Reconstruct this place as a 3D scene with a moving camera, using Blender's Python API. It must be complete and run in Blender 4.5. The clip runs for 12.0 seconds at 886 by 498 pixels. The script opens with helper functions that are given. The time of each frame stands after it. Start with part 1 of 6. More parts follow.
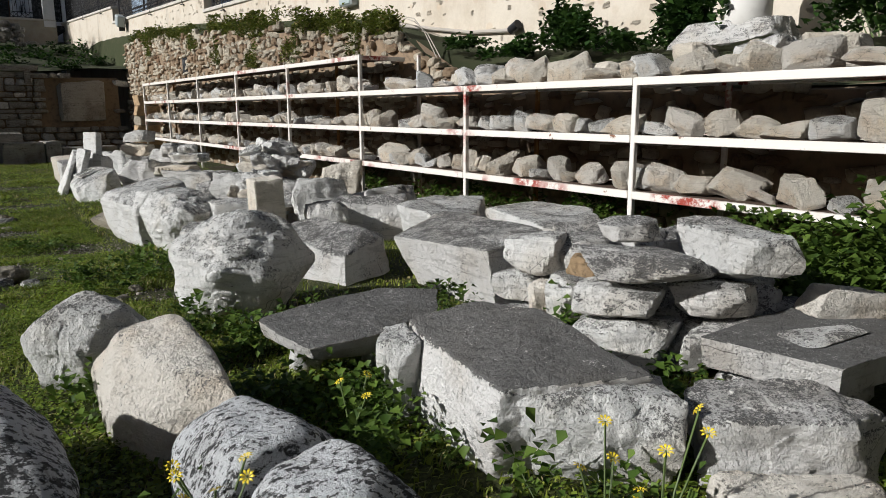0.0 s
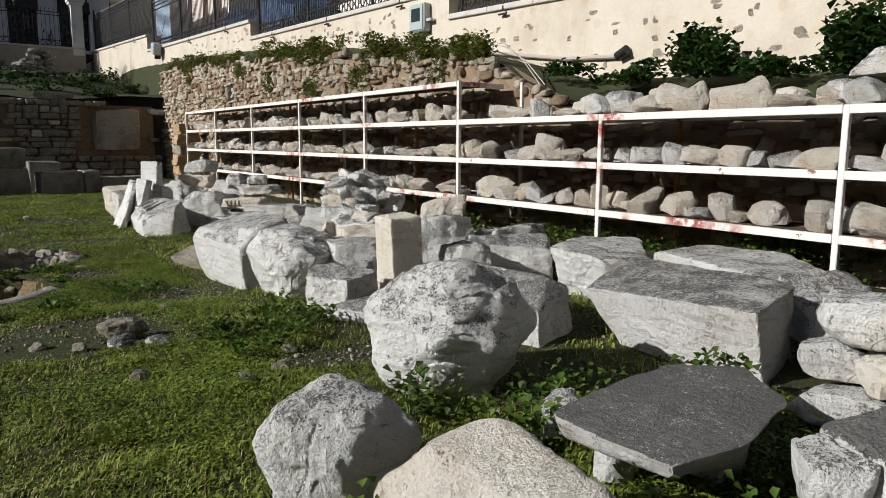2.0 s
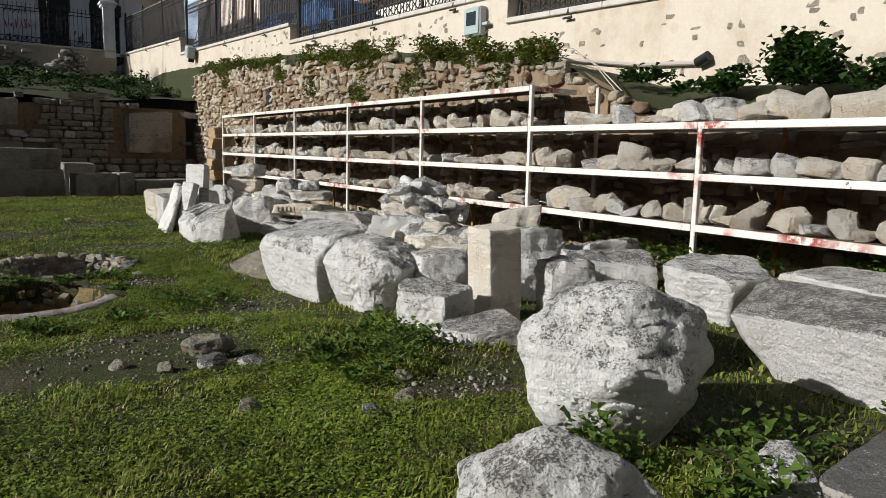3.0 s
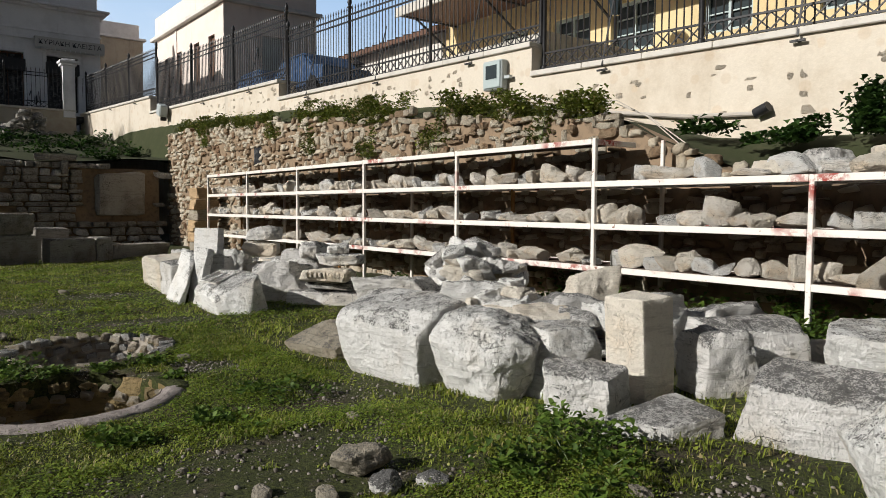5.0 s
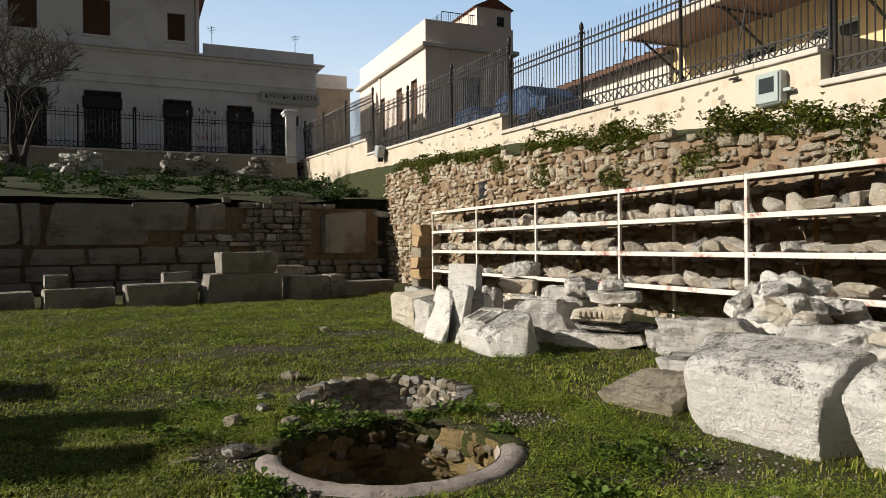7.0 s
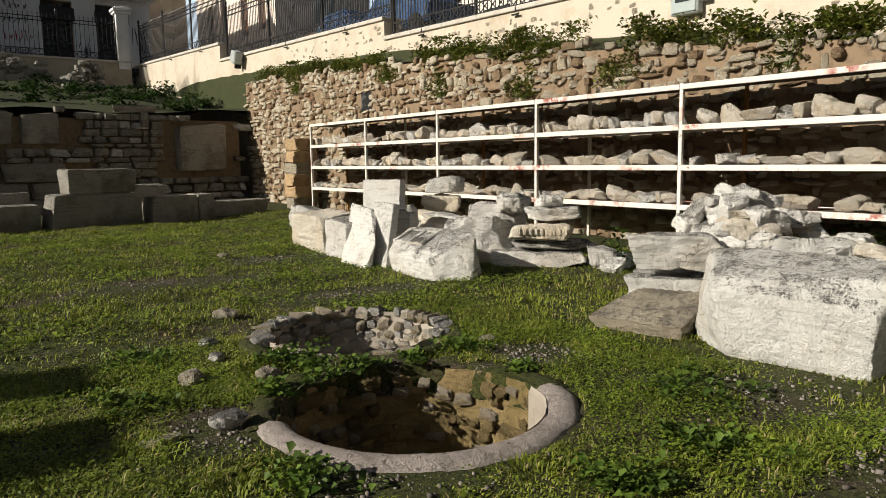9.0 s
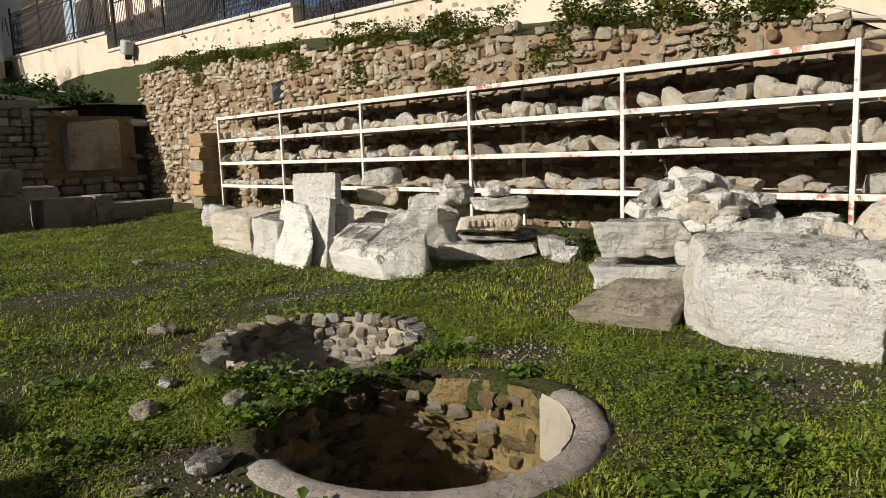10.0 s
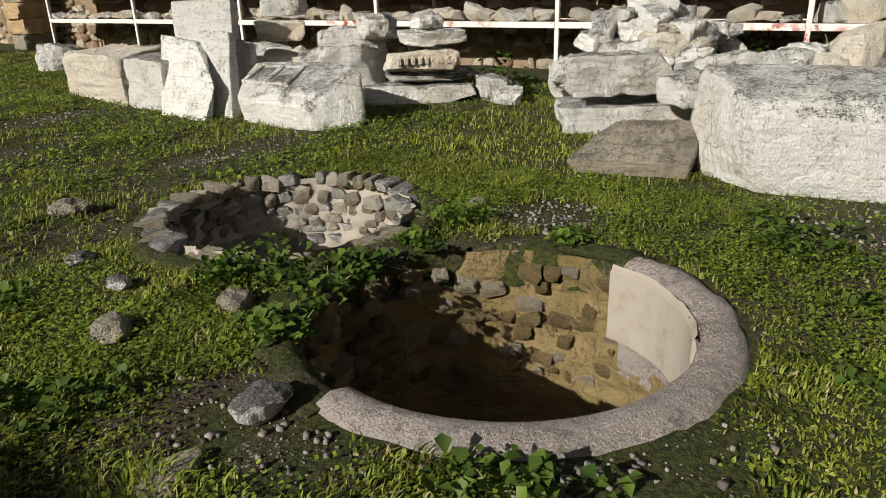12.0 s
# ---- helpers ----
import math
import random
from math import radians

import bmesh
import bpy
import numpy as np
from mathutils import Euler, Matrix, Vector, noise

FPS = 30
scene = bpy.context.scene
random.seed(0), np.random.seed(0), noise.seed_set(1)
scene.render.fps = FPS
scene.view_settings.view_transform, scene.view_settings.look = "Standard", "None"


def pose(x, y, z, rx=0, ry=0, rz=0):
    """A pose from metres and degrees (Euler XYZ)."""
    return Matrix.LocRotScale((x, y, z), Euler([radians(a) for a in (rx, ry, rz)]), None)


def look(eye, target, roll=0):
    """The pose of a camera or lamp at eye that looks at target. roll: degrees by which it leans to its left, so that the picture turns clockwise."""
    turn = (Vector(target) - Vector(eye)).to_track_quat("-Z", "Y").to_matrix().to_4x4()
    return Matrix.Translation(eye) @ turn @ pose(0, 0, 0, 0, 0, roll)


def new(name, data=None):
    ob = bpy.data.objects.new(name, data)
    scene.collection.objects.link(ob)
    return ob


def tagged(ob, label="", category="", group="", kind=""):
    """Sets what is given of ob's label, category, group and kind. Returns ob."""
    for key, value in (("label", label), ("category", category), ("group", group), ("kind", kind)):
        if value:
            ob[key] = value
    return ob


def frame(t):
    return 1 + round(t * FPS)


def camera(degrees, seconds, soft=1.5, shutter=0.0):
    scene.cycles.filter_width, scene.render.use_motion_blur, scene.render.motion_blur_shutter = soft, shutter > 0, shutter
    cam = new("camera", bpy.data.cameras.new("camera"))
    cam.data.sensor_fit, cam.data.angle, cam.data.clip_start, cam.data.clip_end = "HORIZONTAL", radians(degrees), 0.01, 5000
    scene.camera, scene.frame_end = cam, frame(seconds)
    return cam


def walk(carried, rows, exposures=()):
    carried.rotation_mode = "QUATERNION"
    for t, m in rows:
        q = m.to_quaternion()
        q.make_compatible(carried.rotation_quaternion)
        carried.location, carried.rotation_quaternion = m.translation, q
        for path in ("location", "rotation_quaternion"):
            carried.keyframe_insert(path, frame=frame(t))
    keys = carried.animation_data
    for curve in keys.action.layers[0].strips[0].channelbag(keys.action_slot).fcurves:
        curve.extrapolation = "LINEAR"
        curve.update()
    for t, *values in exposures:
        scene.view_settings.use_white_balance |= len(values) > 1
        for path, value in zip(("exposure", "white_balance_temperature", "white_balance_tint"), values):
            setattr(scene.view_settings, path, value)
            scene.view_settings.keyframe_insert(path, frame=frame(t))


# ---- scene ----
cam = camera(63.8, 12.0, soft=0.5)
PATH = [
    (0, (1.004, 0.966, 1.627), (2.134, 2.571, 1.244), -0.2),
    (0.5, (0.796, 1.333, 1.638), (1.968, 2.918, 1.301), -1.1),
    (1, (0.692, 1.728, 1.615), (1.827, 3.35, 1.328), -1.4),
    (1.5, (0.573, 2.17, 1.604), (1.673, 3.816, 1.321), -0.1),
    (2, (0.363, 2.617, 1.598), (1.494, 4.24, 1.302), 0.3),
    (2.5, (0.176, 3.079, 1.569), (1.277, 4.718, 1.25), 0.6),
    (3, (0.056, 3.508, 1.541), (1.158, 5.155, 1.272), 1.4),
    (4.8, (-0.589, 4.891, 1.561), (0.659, 6.447, 1.406), 0.8),
    (5, (-0.661, 5.035, 1.573), (0.563, 6.612, 1.458), 0.3),
    (5.5, (-0.784, 5.428, 1.579), (0.319, 7.096, 1.576), -0.9),
    (6, (-0.976, 5.81, 1.569), (-0.041, 7.578, 1.598), -0.4),
    (6.5, (-1.188, 6.205, 1.56), (-0.379, 8.034, 1.556), -0.2),
    (7, (-1.355, 6.561, 1.514), (-0.553, 8.393, 1.504), -0.5),
    (7.5, (-1.475, 6.885, 1.461), (-0.577, 8.67, 1.376), 0.2),
    (9.3, (-2.026, 8.218, 1.48), (-0.797, 9.774, 1.217), -1.2),
    (9.5, (-2.044, 8.363, 1.46), (-0.774, 9.886, 1.2), -1.6),
    (10, (-2.063, 8.777, 1.442), (-0.677, 10.192, 1.172), -2.0),
    (10.5, (-2.08, 9.158, 1.408), (-0.591, 10.432, 1.006), -1.7),
    (11, (-2.087, 9.552, 1.398), (-0.544, 10.711, 0.873), -2.8),
    (11.5, (-2.033, 9.895, 1.376), (-0.485, 11.004, 0.764), -3.1),
    (12, (-2.017, 10.166, 1.339), (-0.454, 11.197, 0.636), -1.6),
]
walk(cam, [(t, look(eye, target, roll)) for t, eye, target, roll in PATH], [(0, 0.02, 6000, 9), (3, 0.07, 6150, 9), (5.5, 0.04, 6400, 9), (7, 0.16, 6950, 9), (9.5, 0.19, 6950, 8), (12, 0.18, 6650, 8)])

# ---- world and sun ----
SUN_WAY = Vector((0.90, -0.20, -0.46)).normalized()
sun_data = bpy.data.lights.new("sun", "SUN")
sun_data.energy, sun_data.angle, sun_data.color = 5.0, radians(0.6), (1.0, 0.95, 0.88)
sun = new("sun", sun_data)
sun.matrix_world = look((0, 0, 30), Vector((0, 0, 30)) + SUN_WAY)
world = bpy.data.worlds.new("world")
scene.world = world
world.use_nodes = True
wn = world.node_tree.nodes
sky = wn.new("ShaderNodeTexSky")
sky.sky_type, sky.sun_disc = "NISHITA", False
sky.sun_elevation = math.asin(-SUN_WAY.z)
sky.sun_rotation = math.atan2(-SUN_WAY.x, -SUN_WAY.y)
sky.air_density, sky.dust_density = 1.0, 3.0
wn["Background"].inputs["Strength"].default_value = 0.031
world.node_tree.links.new(sky.outputs[0], wn["Background"].inputs["Color"])


# ---- materials ----
class Nodes:
    """Short hand for a node material."""

    def __init__(self, name, rough=0.8, metal=0.0):
        self.mat = bpy.data.materials.new(name)
        self.mat.use_nodes = True
        self.n, self.l = self.mat.node_tree.nodes, self.mat.node_tree.links
        self.bsdf = self.n["Principled BSDF"]
        self.bsdf.inputs["Roughness"].default_value = rough
        self.bsdf.inputs["Metallic"].default_value = metal
        self.bsdf.inputs["Specular IOR Level"].default_value = 0.3
        self.co = self.n.new("ShaderNodeTexCoord").outputs["Object"]

    def link(self, a, b):
        if isinstance(a, (int, float)):
            b.default_value = a
        elif isinstance(a, tuple):
            b.default_value = (*a, 1.0) if len(a) == 3 and len(b.default_value) == 4 else a
        else:
            self.l.new(a, b)

    def world_co(self):
        self.co = self.n.new("ShaderNodeNewGeometry").outputs["Position"]
        return self

    def squeeze(self, v):
        m = self.n.new("ShaderNodeMapping")
        m.inputs["Scale"].default_value = v
        self.l.new(self.co, m.inputs[0])
        return m.outputs[0]

    def noise(self, scale, detail=6, rough=0.6, co=None, dist=0.0):
        x = self.n.new("ShaderNodeTexNoise")
        x.inputs["Scale"].default_value, x.inputs["Detail"].default_value = scale, detail
        x.inputs["Roughness"].default_value, x.inputs["Distortion"].default_value = rough, dist
        self.l.new(co or self.co, x.inputs["Vector"])
        return x.outputs["Fac"]

    def voronoi(self, scale, feature="F1", out="Distance", co=None, rand=1.0):
        x = self.n.new("ShaderNodeTexVoronoi")
        x.feature = feature
        x.inputs["Scale"].default_value, x.inputs["Randomness"].default_value = scale, rand
        self.l.new(co or self.co, x.inputs["Vector"])
        return x.outputs[out]

    def ramp(self, fac, a, b):
        x = self.n.new("ShaderNodeMapRange")
        x.interpolation_type = "SMOOTHSTEP"
        x.inputs["From Min"].default_value, x.inputs["From Max"].default_value = a, b
        self.link(fac, x.inputs["Value"])
        return x.outputs[0]

    def math(self, op, a, b=0.0):
        x = self.n.new("ShaderNodeMath")
        x.operation = op
        self.link(a, x.inputs[0]), self.link(b, x.inputs[1])
        return x.outputs[0]

    def mix(self, fac, a, b, how="MIX"):
        x = self.n.new("ShaderNodeMix")
        x.data_type, x.blend_type = "RGBA", how
        self.link(fac, x.inputs["Factor"]), self.link(a, x.inputs["A"]), self.link(b, x.inputs["B"])
        return x.outputs["Result"]

    def warp(self, amount):
        x = self.n.new("ShaderNodeTexNoise")
        x.inputs["Scale"].default_value = 3.0
        self.l.new(self.co, x.inputs["Vector"])
        v = self.n.new("ShaderNodeVectorMath")
        v.operation = "MULTIPLY_ADD"
        v.inputs[1].default_value = (amount, amount, amount)
        self.l.new(x.outputs["Color"], v.inputs[0]), self.l.new(self.co, v.inputs[2])
        return v.outputs[0]

    def up(self):
        s = self.n.new("ShaderNodeSeparateXYZ")
        self.l.new(self.n.new("ShaderNodeNewGeometry").outputs["Normal"], s.inputs[0])
        return s.outputs["Z"]

    def random(self):
        return self.n.new("ShaderNodeObjectInfo").outputs["Random"]

    def island(self):
        return self.n.new("ShaderNodeNewGeometry").outputs["Random Per Island"]

    def vary(self, colour, who, amount):
        """The colour, lighter or darker from piece to piece."""
        x = self.n.new("ShaderNodeHueSaturation")
        self.link(self.math("ADD", self.math("MULTIPLY", who, 2 * amount), 1 - amount), x.inputs["Value"])
        self.link(colour, x.inputs["Color"])
        return x.outputs[0]

    def bump(self, height, strength=0.4, distance=0.02):
        x = self.n.new("ShaderNodeBump")
        x.inputs["Strength"].default_value, x.inputs["Distance"].default_value = strength, distance
        self.link(height, x.inputs["Height"])
        self.l.new(x.outputs[0], self.bsdf.inputs["Normal"])

    def done(self, colour, rough=None):
        self.link(colour, self.bsdf.inputs["Base Color"])
        if rough is not None:
            self.link(rough, self.bsdf.inputs["Roughness"])
        return self.mat


def marble(name, base, warm, lichen, speck=0.0, dark=(0.055, 0.053, 0.05), layers=0.25, top_bias=0.5):
    """Weathered marble: pale stone with warm stains, thin veins, and dark lichen, most of it on the faces that look up."""
    m = Nodes(name, 0.75)
    big, fine = m.noise(1.7, 4), m.noise(16, 8, 0.7)
    col = m.mix(m.ramp(big, 0.42, 0.72), base, warm)
    col = m.mix(m.math("MULTIPLY", m.ramp(fine, 0.5, 0.75), 0.4), col, tuple(0.55 * c for c in base))
    vein = m.noise(5, 5, 0.6, m.squeeze((0.6, 0.6, 5.0)), 0.6)
    col = m.mix(m.math("MULTIPLY", m.ramp(vein, 0.53, 0.62), layers), col, tuple(0.42 * c for c in warm))
    up = m.ramp(m.up(), -0.1, 0.9)
    rough_n, grain = m.noise(26, 6, 0.75), m.noise(95, 4, 0.7)
    cover = m.math("ADD", m.math("MULTIPLY", up, 0.8 * top_bias), m.math("MULTIPLY", m.math("SUBTRACT", m.noise(4.0, 6, 0.7), 0.5), 2.2))
    grow = m.math("ADD", m.math("MULTIPLY", m.math("SUBTRACT", rough_n, 0.5), 2.0), m.math("MULTIPLY", m.math("SUBTRACT", grain, 0.5), 3.0))
    mask = m.ramp(m.math("ADD", grow, cover), 0.75 - 0.9 * lichen, 1.0 - 0.9 * lichen)
    col = m.mix(m.math("MULTIPLY", m.ramp(grain, 0.52, 0.7), 0.3), col, tuple(0.5 * c for c in warm))
    col = m.mix(m.math("MULTIPLY", mask, 0.88), col, m.mix(m.ramp(grain, 0.4, 0.65), dark, tuple(3.2 * c for c in dark)))
    if speck:
        sp = m.ramp(m.math("ADD", m.noise(42, 6, 0.75, m.squeeze((0.6, 1.0, 0.8))), m.math("MULTIPLY", m.noise(3, 3), 0.35)), 0.66, 0.71)
        col = m.mix(m.math("MULTIPLY", sp, speck), col, (0.035, 0.034, 0.033))
    pock = m.math("MULTIPLY", m.ramp(m.noise(34, 8, 0.8, dist=0.8), 0.56, 0.63), m.ramp(m.noise(3.1, 4, 0.65), 0.42, 0.6))
    col = m.mix(m.math("MULTIPLY", pock, 0.55), col, tuple(0.28 * c for c in warm))
    crack = m.ramp(m.voronoi(2.3, "DISTANCE_TO_EDGE", co=m.warp(0.35)), 0.012, 0.0)
    crack = m.math("MULTIPLY", crack, m.ramp(big, 0.5, 0.62))
    col = m.mix(m.math("MULTIPLY", crack, 0.7), col, (0.08, 0.07, 0.055))
    col = m.vary(col, m.random(), 0.12)
    h = m.math("ADD", m.math("MULTIPLY", fine, 0.7), m.math("MULTIPLY", vein, 0.3))
    h = m.math("ADD", h, m.math("MULTIPLY", grain, 0.35))
    h = m.math("ADD", h, m.math("MULTIPLY", m.noise(7, 6, 0.75), 1.5))
    h = m.math("SUBTRACT", h, m.math("MULTIPLY", pock, 0.5))
    m.bump(m.math("SUBTRACT", h, m.math("MULTIPLY", mask, 0.4)), 1.0, 0.045)
    return m.done(col)


MARBLE = marble("marble", (0.80, 0.79, 0.76), (0.72, 0.67, 0.59), 0.06, top_bias=0.9, dark=(0.05, 0.048, 0.045))
MARBLE_GREY = marble("grey_marble", (0.74, 0.72, 0.69), (0.62, 0.57, 0.50), 0.16, layers=0.35, top_bias=1.0)
MARBLE_DARK = marble("dark_marble", (0.62, 0.60, 0.57), (0.48, 0.44, 0.39), 0.36, dark=(0.045, 0.044, 0.042), layers=0.2, top_bias=1.3)
MARBLE_TOP = marble("lichened_marble", (0.82, 0.80, 0.77), (0.70, 0.64, 0.56), 0.04, dark=(0.045, 0.043, 0.04), layers=0.15, top_bias=1.7)
MARBLE_SPECK = marble("speckled_marble", (0.74, 0.75, 0.76), (0.70, 0.69, 0.68), 0.06, speck=0.95, layers=0.05, top_bias=0.3)
MARBLE_TAN = marble("tan_marble", (0.78, 0.73, 0.65), (0.72, 0.60, 0.46), 0.04, layers=0.12)
MARBLE_CREAM = marble("cream_marble", (0.76, 0.70, 0.60), (0.72, 0.60, 0.45), -0.06, layers=0.2, top_bias=0.35)
OCHRE = marble("ochre_stone", (0.50, 0.35, 0.20), (0.38, 0.26, 0.15), 0.2)
BROWN = marble("brown_grey_stone", (0.36, 0.32, 0.25), (0.27, 0.22, 0.16), 0.36, layers=0.5)
# marble toned darker, so the far wall's shade is partly in the colour
ASHLAR = marble("old_ashlar_shade_toned", (0.40, 0.375, 0.335), (0.25, 0.22, 0.18), 0.42, dark=(0.03, 0.03, 0.026), top_bias=0.4)


def earth(name):
    """Soil, short turf and patches of gravel."""
    m = Nodes(name, 0.95).world_co()
    n1, n2, n3 = m.noise(0.55, 5, 0.65), m.noise(3.5, 6, 0.65), m.noise(42, 5, 0.7)
    col = m.mix(m.ramp(n3, 0.35, 0.65), (0.018, 0.022, 0.006), (0.07, 0.08, 0.018))
    soil = m.mix(m.ramp(n3, 0.35, 0.7), (0.035, 0.025, 0.016), (0.11, 0.085, 0.058))
    col = m.mix(m.ramp(m.math("ADD", m.math("MULTIPLY", n1, 0.6), m.math("MULTIPLY", n2, 0.4)), 0.50, 0.60), col, soil)
    pebble = m.voronoi(55)
    peb_c = m.vary((0.30, 0.28, 0.25), m.voronoi(55, out="Color"), 0.6)
    on = m.math("MULTIPLY", m.ramp(n2, 0.55, 0.68), m.ramp(pebble, 0.42, 0.30))
    col = m.mix(m.math("MULTIPLY", on, 0.8), col, peb_c)
    m.bump(m.math("ADD", n3, m.math("MULTIPLY", on, 0.5)), 0.8, 0.03)
    return m.done(col)


def leafy(name, low, high, dry=None):
    m = Nodes(name, 0.55)
    who = m.island()
    col = m.mix(who, low, high)
    pos = m.n.new("ShaderNodeNewGeometry").outputs["Position"]
    patch = m.ramp(m.noise(1.1, 5, 0.65, pos), 0.38, 0.62)
    col = m.mix(m.math("MULTIPLY", patch, 0.75), col, m.mix(who, tuple(0.45 * c for c in low), tuple(0.6 * c for c in high)))
    if dry:
        col = m.mix(m.ramp(who, 0.90, 0.93), col, dry)
    m.bsdf.inputs["Transmission Weight"].default_value = 0.0
    m.bsdf.inputs["Subsurface Weight"].default_value = 0.0
    t = m.n.new("ShaderNodeBsdfTranslucent")
    mixer = m.n.new("ShaderNodeMixShader")
    mixer.inputs[0].default_value = 0.3
    m.link(col, t.inputs["Color"])
    m.l.new(m.bsdf.outputs[0], mixer.inputs[1]), m.l.new(t.outputs[0], mixer.inputs[2])
    m.l.new(mixer.outputs[0], m.n["Material Output"].inputs["Surface"])
    return m.done(col)


def plain(name, colour, rough=0.6, metal=0.0, spots=(0.5, 0.5, 0.5), amount=0.3, scale=8, bump=0.2):
    m = Nodes(name, rough, metal)
    n = m.noise(scale, 7, 0.65)
    col = m.mix(m.math("MULTIPLY", m.ramp(n, 0.45, 0.75), amount), colour, spots)
    m.bump(n, bump, 0.01)
    return m.done(m.vary(col, m.random(), 0.05))


def painted_steel(name):
    """White paint with chips of red primer and brown rust."""
    m = Nodes(name, 0.45).world_co()
    n = m.noise(7, 8, 0.7)
    patch = m.math("MULTIPLY", m.ramp(m.noise(0.9, 3), 0.55, 0.66), m.ramp(n, 0.42, 0.55))
    col = m.mix(m.ramp(n, 0.62, 0.68), (0.72, 0.68, 0.62), (0.20, 0.09, 0.05))
    col = m.mix(patch, col, (0.30, 0.045, 0.03))
    return m.done(col, m.math("ADD", 0.4, m.math("MULTIPLY", n, 0.3)))


def plaster(name, base, stain, stone=None, scale=3.4):
    m = Nodes(name, 0.9).world_co()
    n, f = m.noise(0.8, 6, 0.7), m.noise(22, 6, 0.65)
    col = m.mix(m.ramp(n, 0.42, 0.75), base, stain)
    drip = m.noise(2.2, 5, 0.6, m.squeeze((1.0, 1.0, 0.12)))
    col = m.mix(m.math("MULTIPLY", m.ramp(drip, 0.58, 0.75), 0.35), col, tuple(0.45 * c for c in stain))
    if stone:
        v = m.voronoi(scale)
        cell = m.voronoi(scale, out="Color")
        on = m.math("MULTIPLY", m.ramp(v, 0.42, 0.30), m.ramp(cell, 0.45, 0.55))
        col = m.mix(m.math("MULTIPLY", on, 0.3), col, m.vary(stone, cell, 0.35))
    m.bump(f, 0.5, 0.01)
    return m.done(m.vary(col, f, 0.12))


EARTH = earth("turf_and_soil")
GRASS = leafy("grass", (0.095, 0.13, 0.015), (0.31, 0.36, 0.042), (0.38, 0.32, 0.15))
CLOVER = leafy("clover_leaves", (0.08, 0.135, 0.015), (0.28, 0.37, 0.045))
WEED = leafy("weed_leaves", (0.05, 0.10, 0.014), (0.15, 0.23, 0.035))
BUSH = leafy("bush_leaves", (0.018, 0.05, 0.010), (0.06, 0.12, 0.022))
IVY = leafy("wall_plants", (0.08, 0.11, 0.018), (0.22, 0.25, 0.045), (0.3, 0.25, 0.1))
YELLOW = plain("yellow_petals", (0.75, 0.58, 0.03), 0.6)
BANK = plain("dark_overgrown_soil", (0.035, 0.042, 0.016), 0.95, spots=(0.07, 0.065, 0.035), amount=0.4, scale=3, bump=1.0)
STEM = plain("plant_stems", (0.10, 0.14, 0.04), 0.7)
STEEL = painted_steel("chipped_white_paint")
PLANK = plain("old_brown_boards", (0.085, 0.055, 0.04), 0.85, spots=(0.20, 0.15, 0.11), amount=0.6, scale=14)
RUST = plain("rusty_tube", (0.30, 0.15, 0.05), 0.8, spots=(0.5, 0.33, 0.13), amount=0.7)
IRON = plain("black_iron", (0.018, 0.018, 0.02), 0.45, 0.0, (0.06, 0.05, 0.045), 0.4, 20, 0.05)
COPING = plain("coping_marble", (0.55, 0.52, 0.47), 0.7, spots=(0.34, 0.31, 0.27), amount=0.6, scale=4)
MORTAR = plain("earth_mortar", (0.24, 0.175, 0.115), 0.95, spots=(0.09, 0.07, 0.05), amount=0.8, scale=7, bump=0.8)
RENDER_CREAM = plaster("cream_rubble_render", (0.60, 0.54, 0.45), (0.47, 0.40, 0.31), (0.42, 0.31, 0.20), 4.2)
GREY_PLASTER = plaster("aged_grey_plaster", (0.76, 0.76, 0.77), (0.60, 0.60, 0.60))
PINK_PLASTER = plaster("pale_pink_plaster", (0.78, 0.68, 0.61), (0.72, 0.61, 0.54))
YELLOW_PLASTER = plaster("yellow_plaster", (0.66, 0.53, 0.30), (0.60, 0.46, 0.25))
WHITE_PLASTER = plaster("white_plaster", (0.66, 0.63, 0.58), (0.56, 0.52, 0.47))
PLAIN_WALL = plaster("plain_boundary_wall", (0.42, 0.38, 0.31), (0.32, 0.28, 0.23), (0.3, 0.24, 0.17))
ROOF = plain("roof_tiles", (0.22, 0.085, 0.05), 0.85, spots=(0.12, 0.06, 0.045), amount=0.7, scale=5, bump=0.6)
SHEET = plain("brown_metal_sheet", (0.16, 0.09, 0.065), 0.6, spots=(0.09, 0.05, 0.04), amount=0.5)
SHUTTER = plain("brown_shutters", (0.12, 0.065, 0.04), 0.7, spots=(0.06, 0.035, 0.025), amount=0.5)
DARK = plain("dark_interior", (0.012, 0.013, 0.015), 0.5)
GLASS = plain("window_glass", (0.03, 0.04, 0.045), 0.08, spots=(0.06, 0.07, 0.07), amount=0.3, bump=0.0)
TEAL = plain("grey_green_joinery", (0.38, 0.45, 0.45), 0.5)
PLASTIC = plain("meter_box_grey", (0.42, 0.46, 0.46), 0.4, spots=(0.3, 0.33, 0.33), amount=0.3)
PIPE = plain("grey_pipe", (0.42, 0.38, 0.33), 0.6)
BARK = plain("grey_bark", (0.06, 0.054, 0.048), 0.9, spots=(0.05, 0.045, 0.04), amount=0.6, scale=12, bump=0.6)
SIGN = plain("pale_sign_board", (0.50, 0.49, 0.46), 0.7)
LETTER = plain("dark_lettering", (0.03, 0.03, 0.035), 0.7)
BLUE = plain("blue_paint", (0.03, 0.07, 0.16), 0.4)
RED_PAINT = plain("red_spray_paint", (0.35, 0.05, 0.05), 0.6)
DRUM = plain("white_marble_drum", (0.62, 0.60, 0.56), 0.7, spots=(0.45, 0.42, 0.38), amount=0.5, scale=5)
